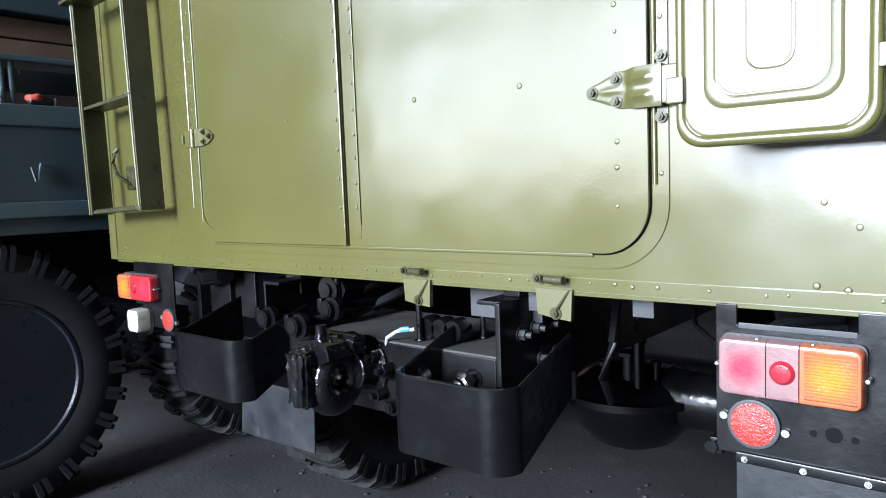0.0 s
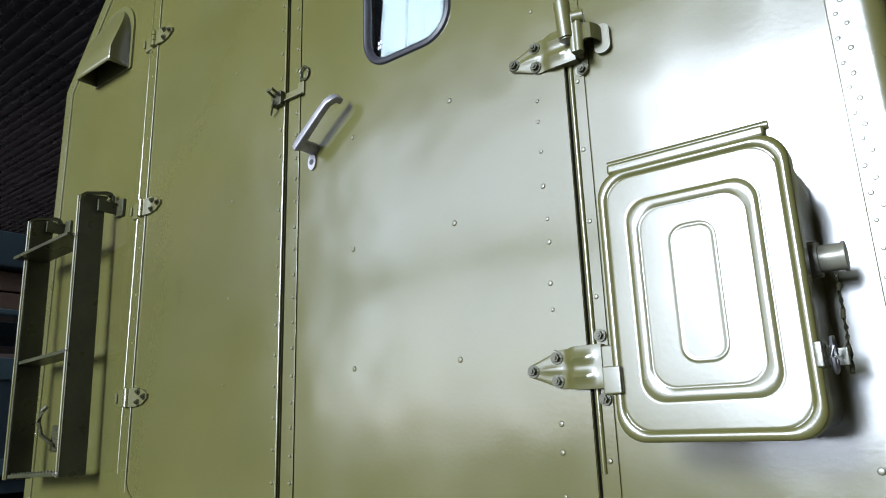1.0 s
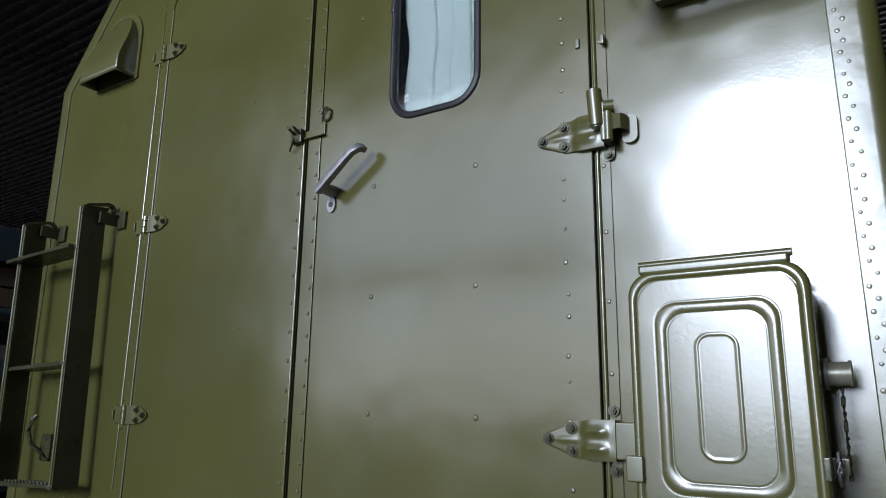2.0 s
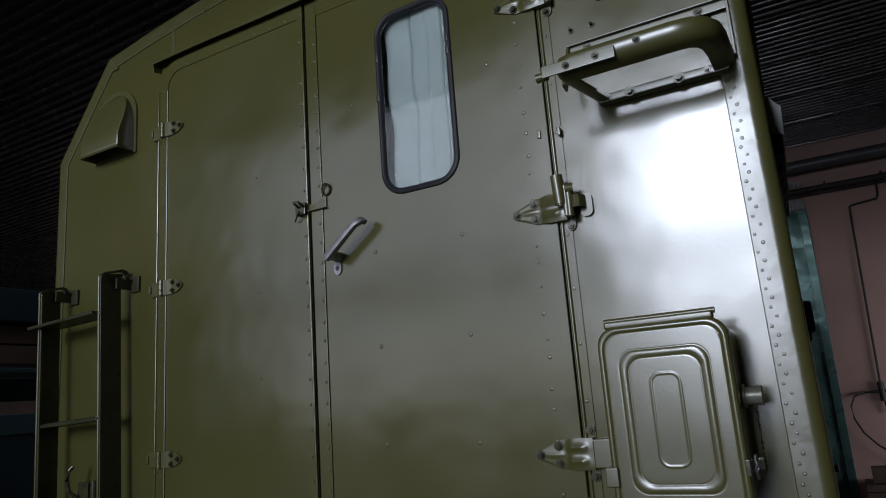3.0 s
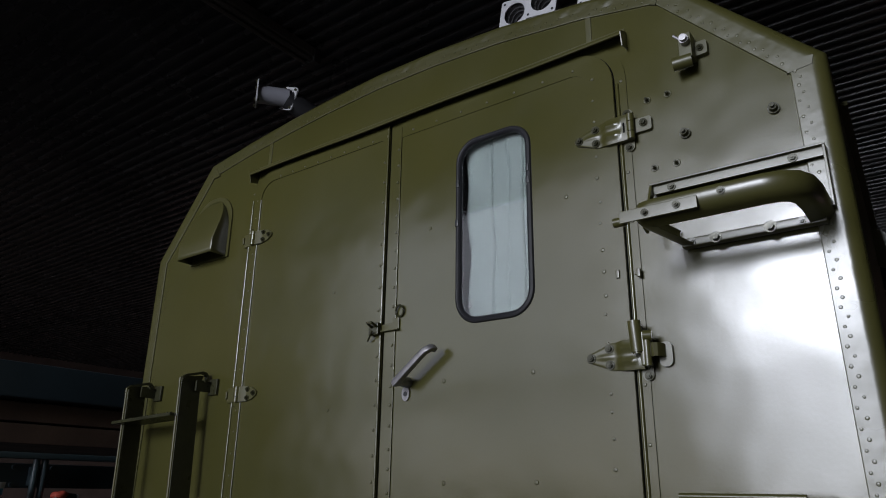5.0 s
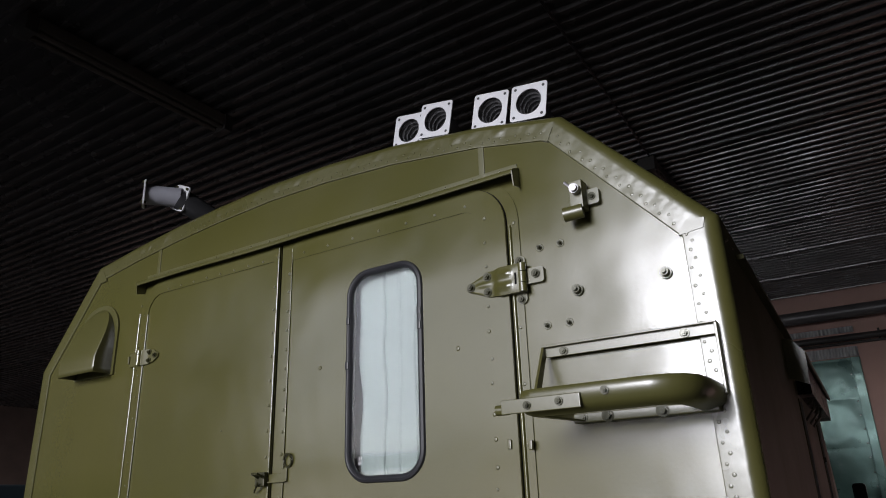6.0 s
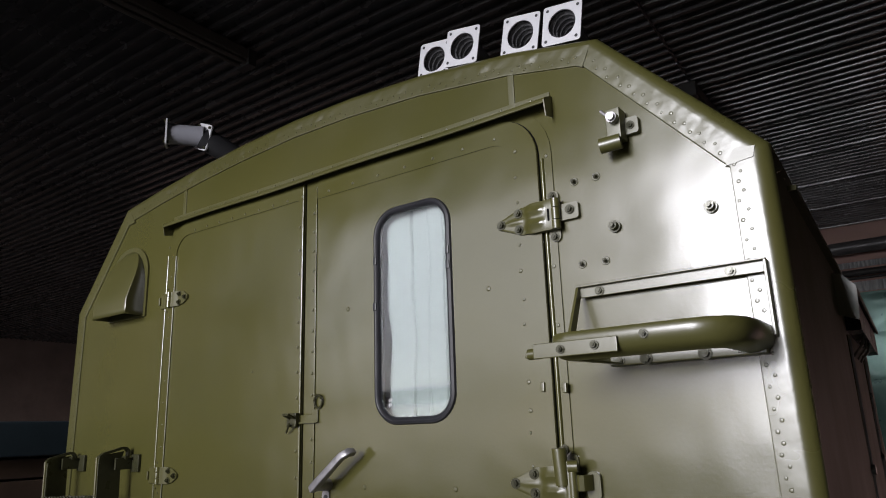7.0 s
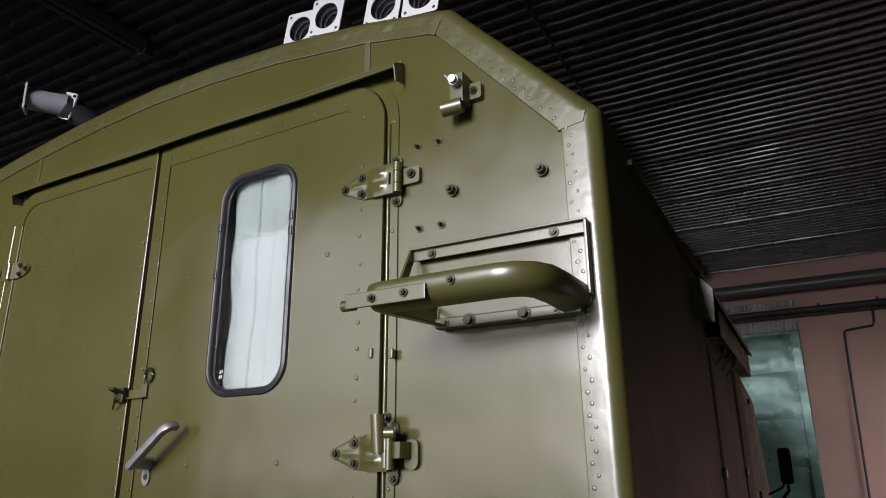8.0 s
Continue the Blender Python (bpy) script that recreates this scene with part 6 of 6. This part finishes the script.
part("sleeve", bm, BLUE, cable, "bright blue sleeve")
bm = B()
add_tube(bm, [(0.55, 0.3, 0.95), (0.56, 0.25, 0.86), (0.55, 0.22, 0.78), (0.53, 0.3, 0.7)], 0.011, 8)
add_tube(bm, [(0.66, 0.5, 0.92), (0.72, 0.35, 0.9), (0.8, 0.3, 0.86), (0.86, 0.25, 0.84)], 0.006, 6)
part("brake_hose", bm, BLACK, truck)

# bare brackets under the floor
for x0, x1, y, z0, z1 in ((0.255, 0.46, 0.105, 0.922, 1.008), (-0.49, -0.42, 0.12, 0.93, 1.01), (0.70, 0.745, 0.06, 0.965, 1.008), (0.46, 0.5, 0.05, 0.96, 1.008)):
    bm = B()
    add_box(bm, x0, x1, y, y + 0.008, z0, z1, 0.002)
    add_box(bm, x0, x1, y, y + 0.08, z1 - 0.008, z1, 0.002)
    part("floor_bracket", bm, GALV, truck, "stained galvanised bracket")
bm = B()
for y in (0.25, 0.75, 1.3, 1.9, 2.5, 3.1):
    add_box(bm, -1.25, 1.2, y, y + 0.07, 0.985, BZ0 + 0.004, 0.004)
part("floor_bearer", bm, BLACK, truck)
bm = B()
add_box(bm, 0.385, 0.43, 0.06, 0.3, 0.985, 1.008, 0.004)
add_box(bm, 0.424, 0.438, -0.03, 0.055, 0.80, 0.985, 0.003)
part("rail_end", bm, BLACK, truck)
bm = B()
add_box(bm, -0.95, -0.66, 0.12, 0.135, 0.83, 0.985, 0.004)
add_box(bm, -0.80, -0.775, 0.10, 0.122, 0.83, 0.985, 0.003)
add_box(bm, -0.95, -0.93, 0.08, 0.125, 0.80, 0.985, 0.003)
bracket = part("side_bracket", bm, BLACK, truck)
bm = B()
add_cyl(bm, (-0.72, 0.05, 0.985), (-0.9, 0.09, 0.96), 0.03, n=14)
add_cyl(bm, (-0.6, 0.3, 0.9), (-0.6, 0.75, 0.9), 0.12, n=20)
part("air_tank", bm, BLACK_GLOSS, truck)

# ---- tail lamps ----
def lamp_lens(bm, x0, x1, z0, z1, y, depth, outer_left, outer_right):
    """A lens that is rounded only where it ends the lamp."""
    rings_ = []
    left, right = (1.0 if outer_left else 0.12), (1.0 if outer_right else 0.12)
    rl, rr_ = (0.012 if outer_left else 0.001), (0.012 if outer_right else 0.001)
    for d, dy in ((0.0, 0.0), (0.0, -depth * 0.7), (0.003, -depth * 0.93), (0.008, -depth)):
        rings_.append([(x, y + dy, z) for x, z in rrect(x0 + d * left, x1 - d * right, z0 + d, z1 - d, (rr_, rr_, rl, rl), 5)])
    add_loft(bm, rings_)


def lens_ribs(bm, x0, x1, z0, z1, y, n):
    """One ribbed sheet on the face of a lens."""
    rows_ = []
    for k in range(n * 2 + 1):
        u, dy = k / (2 * n), (-0.0022 if k % 2 else 0.0005)
        z = z0 + (z1 - z0) * u
        rows_.append([(x0, y + dy, z), (x1, y + dy, z)])
    vs_ = [[bm.verts.new(p) for p in r_] for r_ in rows_]
    for a, b in zip(vs_, vs_[1:]):
        bm.faces.new((a[0], a[1], b[1], b[0]))


def tail_lamp(x0, x1, z0, z1, y, flip):
    w = x1 - x0

    def sx(u):
        return x1 - u * w if flip else x0 + u * w

    bm = B()
    add_prism(bm, rrect(x0 - 0.001, x1 + 0.001, z0 - 0.001, z1 + 0.004, 0.013, 4), y - 0.006, y + 0.03)
    lamp = part("tail_lamp", bm, GALV, truck, "three-part red and amber tail lamp, dusty lens")
    zc = (z0 + z1) / 2
    # the glow inside each lens is painted as a brighter centre
    red = glow_lens("glow_red_lens", (0.37, 0.018, 0.04), (0.165, 0.092, 0.092) if not flip else (0.26, 0.014, 0.02), (sx(0.2), y - 0.034, zc), 0.044)
    amber = glow_lens("glow_amber_lens", (0.52, 0.15, 0.015), (0.29, 0.075, 0.03), (sx(0.79), y - 0.034, zc), 0.05)
    for name, u0, u1, mat in (("red_lens", 0.0, 0.36, red), ("middle_lens", 0.36, 0.59, ROSE_LENS if not flip else red), ("amber_lens", 0.59, 1.0, amber)):
        bm = B()
        a, b = sorted((sx(u0), sx(u1)))
        lamp_lens(bm, a, b, z0, z1, y - 0.004, 0.03, abs(a - x0) < 0.001, abs(b - x1) < 0.001)
        part(name, bm, mat, lamp)
        if name == "amber_lens":
            bm = B()
            lens_ribs(bm, a + 0.008, b - 0.008, z0 + 0.010, z1 - 0.010, y - 0.0345, 15)
            part("lens_ribbing", bm, mat, lamp)
    bm = B()
    add_dome(bm, sx(0.475), y - 0.033, (z0 + z1) / 2, 0.021, 0.009, 20)
    part("round_reflector", bm, RED_LENS, lamp, "dark red dome in the middle lens")
    for u, zz in ((0.28, z1 - 0.002), (0.67, z1 - 0.002), (0.28, z0 + 0.002), (0.67, z0 + 0.002), (-0.02, (z0 + z1) / 2), (1.02, (z0 + z1) / 2)):
        bm = B()
        add_dome(bm, sx(u), y - 0.022, zz, 0.0045, 0.003, 10)
        add_cyl(bm, (sx(u), y, zz), (sx(u), y - 0.022, zz), 0.004, n=8)
        part("screw", bm, STEEL, lamp)
    return lamp


def round_reflector(x, y, z, r, turn=8):
    bm = B()
    add_lathe(bm, [(r + 0.004, 0.004), (r + 0.004, -0.008), (r, -0.009)], (x, y, z), "y", 30)
    t_ = part("reflector", bm, GALV, truck, "round red reflector in a metal ring")
    bm = B()
    add_lathe(bm, [(r, -0.004), (r - 0.002, -0.0095), (r * 0.6, -0.0115), (0.001, -0.012)], (x, y, z), "y", 30)
    part("reflector_lens", bm, REFLECTOR, t_, "red prismatic reflector")
    for s in (-1, 1):
        bm = B()
        c, sn = math.cos(radians(turn)), math.sin(radians(turn))
        add_cyl(bm, (x + s * (r + 0.012) * c, y + 0.004, z - s * (r + 0.012) * sn), (x + s * (r + 0.012) * c, y - 0.006, z - s * (r + 0.012) * sn), 0.0085, 0.007, n=8)
        part("reflector_lug", bm, STEEL, t_)


bm = B()
add_box(bm, 0.886, 1.214, -0.004, 0.003, 0.752, 0.982, 0.002)
panel_r = part("lamp_panel", bm, BLACK, truck, "black lamp panel with scraped edges")
bm = B()
add_box(bm, 0.925, 1.105, -0.0055, -0.003, 0.976, 0.986, 0.001)
part("scraped_edge", bm, GALV, panel_r, "paint scraped to grey metal")
for x0, x1 in ((0.886, 0.922), (1.105, 1.214)):
    bm = B()
    add_box(bm, x0, x1, -0.004, 0.003, 0.978, 1.017, 0.002)
    part("hanger", bm, BLACK, panel_r)
for x, z, r in ((1.043, 0.812, 0.006), (1.073, 0.815, 0.013), (1.103, 0.812, 0.006)):
    bm = B()
    add_cyl(bm, (x, -0.0045, z), (x, -0.0048, z), r, n=14)
    part("hole", bm, GAP, panel_r)
tail_lamp(0.901, 1.119, 0.867, 0.965, -0.008, False)
round_reflector(0.951, -0.004, 0.812, 0.039)
bm = B()
add_box(bm, 0.92, 1.25, -0.012, 0.004, 0.739, 0.759, 0.004)
strip = part("flap_strip", bm, BLACK, truck)
for k in range(4):
    bm = B()
    add_bolt(bm, 0.937 + 0.093 * k, -0.012, 0.748, 0.0038, 0.003)
    part("bolt", bm, CHROME, strip)
bm = B()
add_box(bm, 0.92, 1.25, -0.003, 0.003, 0.26, 0.745, 0.002)
part("mud_flap", bm, FLAP, truck, "grey rubber mud flap")
bm = B()
add_box(bm, 0.872, 0.895, 0.0, 0.05, 0.742, 0.772, 0.003)
add_cyl(bm, (0.878, -0.01, 0.757), (0.878, 0.04, 0.757), 0.012, n=6)
part("flap_bolt", bm, BLACK_GLOSS, truck)

tail_lamp(-1.285, -1.042, 0.880, 0.971, -0.012, True)
bm = B()
add_box(bm, -1.23, -0.955, -0.006, 0.002, 0.86, 1.015, 0.002)
panel_l = part("lamp_panel", bm, BLACK, truck, "black lamp bracket")
for x0, x1, y0, y1, z0, z1 in ((-1.035, -0.955, -0.006, 0.002, 0.765, 0.862), (-1.19, -0.98, 0.002, 0.06, 0.78, 0.86)):
    bm = B()
    add_box(bm, x0, x1, y0, y1, z0, z1, 0.002)
    part("stay_plate", bm, BLACK, panel_l)
bm = B()
rings = []
for s, y in ((1.0, 0.0), (1.0, -0.03), (0.94, -0.045), (0.7, -0.05)):
    pts = []
    for k in range(24):
        a = 2 * math.pi * k / 24
        rr = (0.046 - 0.006 * math.cos(4 * a)) * s
        pts.append((-1.187 + 0.98 * rr * math.cos(a), y, 0.802 + rr * math.sin(a)))
    rings.append(pts)
add_loft(bm, rings)
rv = part("reversing_lamp", bm, WHITE_LENS, truck, "milky white four-lobed reversing lamp")
bm = B()
add_lathe(bm, [(0.05, 0.0), (0.055, 0.0), (0.055, 0.07), (0.03, 0.075)], (-1.172, 0.0, 0.802), "y", 20)
part("lamp_cup", bm, BLACK, rv)
round_reflector(-0.990, -0.008, 0.818, 0.036)
bm = B()
rings = []
for z, b in ((0.70, 0.0), (0.5, 0.015), (0.33, 0.03)):
    rings.append([(-1.02, 0.30 - b, z), (-0.60, 0.30 - b * 0.6, z), (-0.60, 0.306 - b * 0.6, z), (-1.02, 0.306 - b, z)])
add_loft(bm, rings)
part("mud_flap", bm, FLAP, truck, "grey worn rubber mud flap")

# ---- side of the box and the cab beyond ----
def add_slab(bm, near, far, z0, z1, d0, d1):
    """A strip along the side from y near to y far that stands d0 to d1 proud of it."""
    v = [bm.verts.new((side_x(y) + d, y, z)) for y in (near, far) for d, z in ((d0, z0), (d1, z0), (d1, z1), (d0, z1))]
    for f in ((3, 2, 1, 0), (4, 5, 6, 7), (0, 1, 5, 4), (1, 2, 6, 5), (2, 3, 7, 6), (3, 0, 4, 7)):
        bm.faces.new([v[i] for i in f])


bm = B()
for y in (0.06, 0.72, 1.33, 1.37, 2.16, 2.20):
    for z in np.arange(1.08, 2.64, 0.06):
        c = bm.verts.new((side_x(y) + 0.0045, y, z))
        ring_ = [bm.verts.new((side_x(y), y + 0.006 * math.cos(2 * math.pi * j / 6), z + 0.006 * math.sin(2 * math.pi * j / 6))) for j in range(6)]
        for j in range(6):
            bm.faces.new((c, ring_[j], ring_[(j + 1) % 6]))
for y in np.arange(0.1, 2.55, 0.07):
    c = bm.verts.new((side_x(y) + 0.0045, y, 2.655))
    ring_ = [bm.verts.new((side_x(y), y + 0.006 * math.cos(2 * math.pi * j / 6), 2.655 + 0.006 * math.sin(2 * math.pi * j / 6))) for j in range(6)]
    for j in range(6):
        bm.faces.new((c, ring_[j], ring_[(j + 1) % 6]))
part("rivets", bm, OLIVE_PART, truck, "rivet rows on the side", "stuff")
for y in (1.35, 2.18):
    bm = B()
    add_slab(bm, y - 0.012, y + 0.012, 1.05, 2.42, -0.002, 0.006)
    strip_ = part("side_strip", bm, OLIVE_SIDE, truck)
    bm = B()
    add_tube(bm, [(side_x(y) + 0.009, y + 0.013, z_) for z_ in (1.06, 1.5, 2.0, 2.41)], 0.004, 6)
    part("strip_edge", bm, STEEL, strip_, "edge of the strip worn to bare metal")
    for z_ in (1.32, 1.97):
        bm = B()
        add_cyl(bm, (side_x(y), y, z_), (side_x(y) + 0.02, y, z_), 0.016, n=8)
        part("strip_bolt", bm, STEEL, strip_)
bm = B()
add_slab(bm, 0.2, 2.5, 2.635, 2.647, -0.002, 0.02)
part("side_gutter", bm, OLIVE_SIDE, truck)
# awning over the side hatch: end plate, sloping cover, black slab as shade under it
bm = B()
v = [bm.verts.new((side_x(1.15) + d, 1.15 + e, z)) for e in (0.0, 0.008) for d, z in ((-0.002, 2.47), (0.06, 2.445), (0.066, 2.555), (0.03, 2.60), (-0.002, 2.61))]
for f in ((0, 1, 2, 3, 4), (9, 8, 7, 6, 5), (0, 5, 6, 1), (1, 6, 7, 2), (2, 7, 8, 3), (3, 8, 9, 4), (4, 9, 5, 0)):
    bm.faces.new([v[i] for i in f])
awning = part("awning_end", bm, OLIVE_PART, truck, "olive end plate of the side awning")
bm = B()
v = [bm.verts.new((side_x(y) + d, y, z)) for y in (1.158, 2.75) for d, z in ((-0.002, 2.612), (0.066, 2.557), (0.062, 2.548), (-0.002, 2.60))]
for f in ((3, 2, 1, 0), (4, 5, 6, 7), (0, 1, 5, 4), (1, 2, 6, 5), (2, 3, 7, 6), (3, 0, 4, 7)):
    bm.faces.new([v[i] for i in f])
part("awning_cover", bm, OLIVE_SIDE, awning)
bm = B()
add_slab(bm, 1.4, 2.7, 2.44, 2.55, 0.0, 0.05)
part("awning_roll", bm, BLACK, awning, "black slab for the shade under the awning")
bm = B()
add_slab(bm, 1.45, 2.14, 1.72, 2.38, -0.004, 0.004)
hatch = part("side_hatch", bm, OLIVE_SIDE, truck)
for y in (1.55, 1.75, 1.92):
    bm = B()
    add_tube(bm, [(side_x(y) + 0.004, y, 2.36), (side_x(y) + 0.035, y + 0.02, 2.40), (side_x(y) + 0.04, y + 0.07, 2.45), (side_x(y) + 0.012, y + 0.1, 2.43)], 0.005, 6)
    part("hatch_catch", bm, CAP, hatch, "bent dull steel catch")
bm = B()
rings = []
for y, z1, x in ((2.72, 2.58, 1.09), (3.9, 2.62, 1.05), (4.75, 2.56, 1.0), (5.4, 1.75, 0.97)):
    rings.append([(px - 0.04, y, pz) for px, pz in rrect(-x, x, 1.0, z1, 0.1, 4)])
add_loft(bm, rings)
cab = part("cab", bm, OLIVE_DARK, truck, "dull olive truck cab")
for y, x in ((3.18, 1.045), (3.30, 1.04), (4.1, 1.005)):
    bm = B()
    add_box(bm, x - 0.01, x + 0.012, y - 0.018, y + 0.018, 1.55, 2.45, 0.004)
    part("door_pillar", bm, OLIVE_PART, cab, "pale worn edge of the cab door")
bm = B()
v = [bm.verts.new((x, y, z)) for x in (1.0, 1.03) for y, z in ((3.36, 1.85), (4.02, 1.85), (4.02, 2.4), (3.36, 2.4))]
for f in ((0, 1, 2, 3), (7, 6, 5, 4), (0, 4, 5, 1), (1, 5, 6, 2), (2, 6, 7, 3), (3, 7, 4, 0)):
    bm.faces.new([v[i] for i in f])
part("cab_window", bm, SEAL, cab)
bm = B()
add_box(bm, 1.02, 1.075, 3.2, 3.26, 1.72, 1.79, 0.006)
part("door_lock", bm, STEEL, cab, "bare steel lock plate")
bm = B()
add_prism(bm, rrect(1.068, 1.160, 1.878, 2.142, 0.025, 4), 4.86, 4.885)
mirror = part("wing_mirror", bm, BLACK, truck, "black wing mirror on a bent arm")
bm = B()
add_prism(bm, rrect(1.074, 1.154, 1.884, 2.136, 0.02, 4), 4.855, 4.858)
part("mirror_back", bm, BLACK, mirror)
bm = B()
add_tube(bm, [(1.115, 4.88, 1.92), (1.11, 4.9, 1.83), (1.04, 4.92, 1.75), (0.96, 4.92, 1.69)], 0.013, 8)
add_tube(bm, [(1.115, 4.88, 1.92), (1.06, 4.94, 1.85), (0.96, 4.96, 1.80)], 0.009, 8)
part("mirror_arm", bm, BLACK, mirror)
bm = B()
add_box(bm, 0.94, 1.07, 4.80, 4.86, 1.70, 1.73, 0.005)
part("mirror_bracket", bm, STEEL, mirror, "pale bracket under the mirror")

# ---- the dark flatbed truck beside it ----
flatbed = thing("flatbed_truck", (-2.8, 1.5, 0), "dark teal flatbed army truck parked beside the box truck", "truck")
NX = -1.735
wheel_thing(flatbed, NX - 0.34, NX, -0.34, 0.55, 1, RUBBER, RIM_PAINT)
wheel_thing(flatbed, NX - 0.34, NX, 0.90, 0.55, 1, RUBBER, RIM_PAINT)
wheel_thing(flatbed, NX - 0.34, NX, 4.6, 0.55, 1, RUBBER, RIM_PAINT)
wheel_thing(flatbed, -4.0, -3.66, -0.34, 0.55, -1, RUBBER, BLACK)
wheel_thing(flatbed, -4.0, -3.66, 0.90, 0.55, -1, RUBBER, BLACK)
bm = B()
for x in (-2.4, -3.2):
    add_box(bm, x - 0.04, x + 0.04, -1.4, 6.0, 0.85, 1.08, 0.005)
for y in (-0.34, 0.9, 4.6):
    add_cyl(bm, (-3.7, y, 0.55), (-1.9, y, 0.55), 0.06, n=14)
part("chassis", bm, BLACK, flatbed)
bm = B()
add_box(bm, -4.0, NX, -1.75, 3.1, 1.12, 1.2, 0.005)
part("bed_floor", bm, GREEN_DARK, flatbed)
bm = B()
add_box(bm, NX - 0.03, NX + 0.002, -1.75, 3.1, 1.25, 1.546, 0.004)
side = part("side_board", bm, GREEN_DARK, flatbed, "dark teal steel side board")
for z0, z1, d in ((1.185, 1.25, 0.022), (1.545, 1.632, 0.012)):
    bm = B()
    add_box(bm, NX - 0.04, NX + d, -1.76, 3.11, z0, z1, 0.008)
    part("board_rail", bm, TEAL, side, "paler teal edge rail")
for y in (-0.5, -0.13, 0.25, 1.1, 2.0):
    bm = B()
    add_tube(bm, [(NX + 0.003, y + 0.028, 1.395), (NX + 0.016, y + 0.02, 1.40), (NX + 0.02, y + 0.004, 1.33), (NX + 0.02, y - 0.004, 1.33), (NX + 0.016, y - 0.016, 1.385)], 0.005, 6)
    part("rope_hook", bm, TEAL, side, "small steel rope hook")
# rack of tubes over the bed and the far superstructure
for y in (-1.6, -0.20, -0.165, 1.0, 2.4):
    bm = B()
    add_cyl(bm, (NX - 0.06, y, 1.625), (NX - 0.06, y, 1.815), 0.0135, n=12)
    part("rack_post", bm, TEAL, flatbed, "grey-teal rack tube")
bm = B()
add_box(bm, NX - 0.085, NX - 0.03, -1.7, 3.0, 1.805, 1.830, 0.006)
part("rack_rail", bm, TEAL, flatbed)
bm = B()
add_box(bm, NX - 0.13, NX - 0.1, -1.7, 3.0, 1.690, 1.788, 0.004)
for y in (-1.52, -0.27, -0.115, 0.93, 2.33):
    for z in (1.703, 1.772):
        add_cyl(bm, (NX - 0.101, y, z), (NX - 0.094, y, z), 0.010, 0.008, n=8)
for y in (-1.6, -0.20, 1.0, 2.4):
    add_box(bm, NX - 0.1, NX - 0.072, y - 0.01, y + 0.045, 1.70, 1.775, 0.003)
part("inner_panel", bm, GREEN_DARK, flatbed)
bm = B()
add_box(bm, -3.9, NX - 0.45, -1.7, 3.0, 1.885, 1.975, 0.006)
part("upper_board", bm, WOOD, flatbed, "brown board over the bed")
bm = B()
add_box(bm, -3.9, NX - 0.46, -1.7, 3.0, 1.985, 2.075, 0.006)
part("upper_board", bm, WOOD, flatbed, "brown board over the bed")
bm = B()
add_box(bm, -3.9, NX - 0.4, -1.7, 3.0, 2.085, 2.25, 0.012)
part("cover", bm, GREEN_DARK, flatbed, "dark green folded cover")
bm = B()
rings = []
for y, z1 in ((3.4, 2.5), (4.6, 2.55), (5.2, 2.4), (5.6, 1.7), (6.6, 1.6)):
    rings.append([(px, y, pz) for px, pz in rrect(-3.9, -1.72, 1.0, z1, 0.12, 4)])
add_loft(bm, rings)
part("cab", bm, GREEN_DARK, flatbed)

# small things that lie on the side board
t = thing("cloth_roll", (NX - 0.03, -0.07, 1.632), "rolled grey cloth with a red cover and white end", "cloth")
bm = B()
add_lathe(bm, [(0.001, -0.05), (0.014, -0.05), (0.019, -0.045), (0.020, 0.0), (0.018, 0.04), (0.012, 0.044), (0.001, 0.044)], (NX - 0.03, -0.07, 1.652), "y", 18)
part("roll", bm, FLAP, t)
bm = B()
add_lathe(bm, [(0.013, 0.045), (0.0155, 0.043), (0.0155, 0.05), (0.001, 0.052)], (NX - 0.03, -0.07, 1.652), "y", 18)
part("end", bm, WHITE, t, "white round end")
bm = B()
bmesh.ops.create_uvsphere(bm, u_segments=16, v_segments=10, radius=1.0)
for v in bm.verts:
    v.co = Vector((NX - 0.03 + v.co.x * 0.026, -0.093 + v.co.y * 0.036 + 0.004 * math.sin(v.co.x * 5), 1.662 + max(-0.6, v.co.z) * (0.018 + 0.003 * math.sin(v.co.y * 6))))
part("cover", bm, RED, t, "crumpled red cover")
t = thing("paper_cup", (NX - 0.03, -0.35, 1.632), "small white and blue paper cup on the bed edge", "cup")
bm = B()
add_lathe(bm, [(0.022, 0.0), (0.03, 0.075), (0.031, 0.08), (0.029, 0.078), (0.021, 0.004)], (NX - 0.03, -0.35, 1.632), "z", 20)
part("cup", bm, WHITE, t)
bm = B()
add_lathe(bm, [(0.0255, 0.03), (0.0285, 0.055)], (NX - 0.03, -0.35, 1.633), "z", 20)
part("print", bm, BLUE, t, "blue printed band")

# grit and crumbs on the floor
bm = B()
rnd = random.Random(11)
for k in range(420):
    x, y, s = rnd.uniform(-2.2, 1.2), rnd.uniform(-0.9, 1.4), rnd.choice((0.003, 0.004, 0.006, 0.009))
    r = bmesh.ops.create_icosphere(bm, subdivisions=1, radius=s)
    for v in r["verts"]:
        v.co = Vector((v.co.x * rnd.uniform(0.7, 1.4) + x, v.co.y * rnd.uniform(0.7, 1.4) + y, v.co.z * 0.6 + s * 0.4))
tagged(new("floor_grit", mesh_of("floor_grit", bm, DUSTY)), "scattered grit and dirt crumbs on the concrete", "grit", kind="stuff")
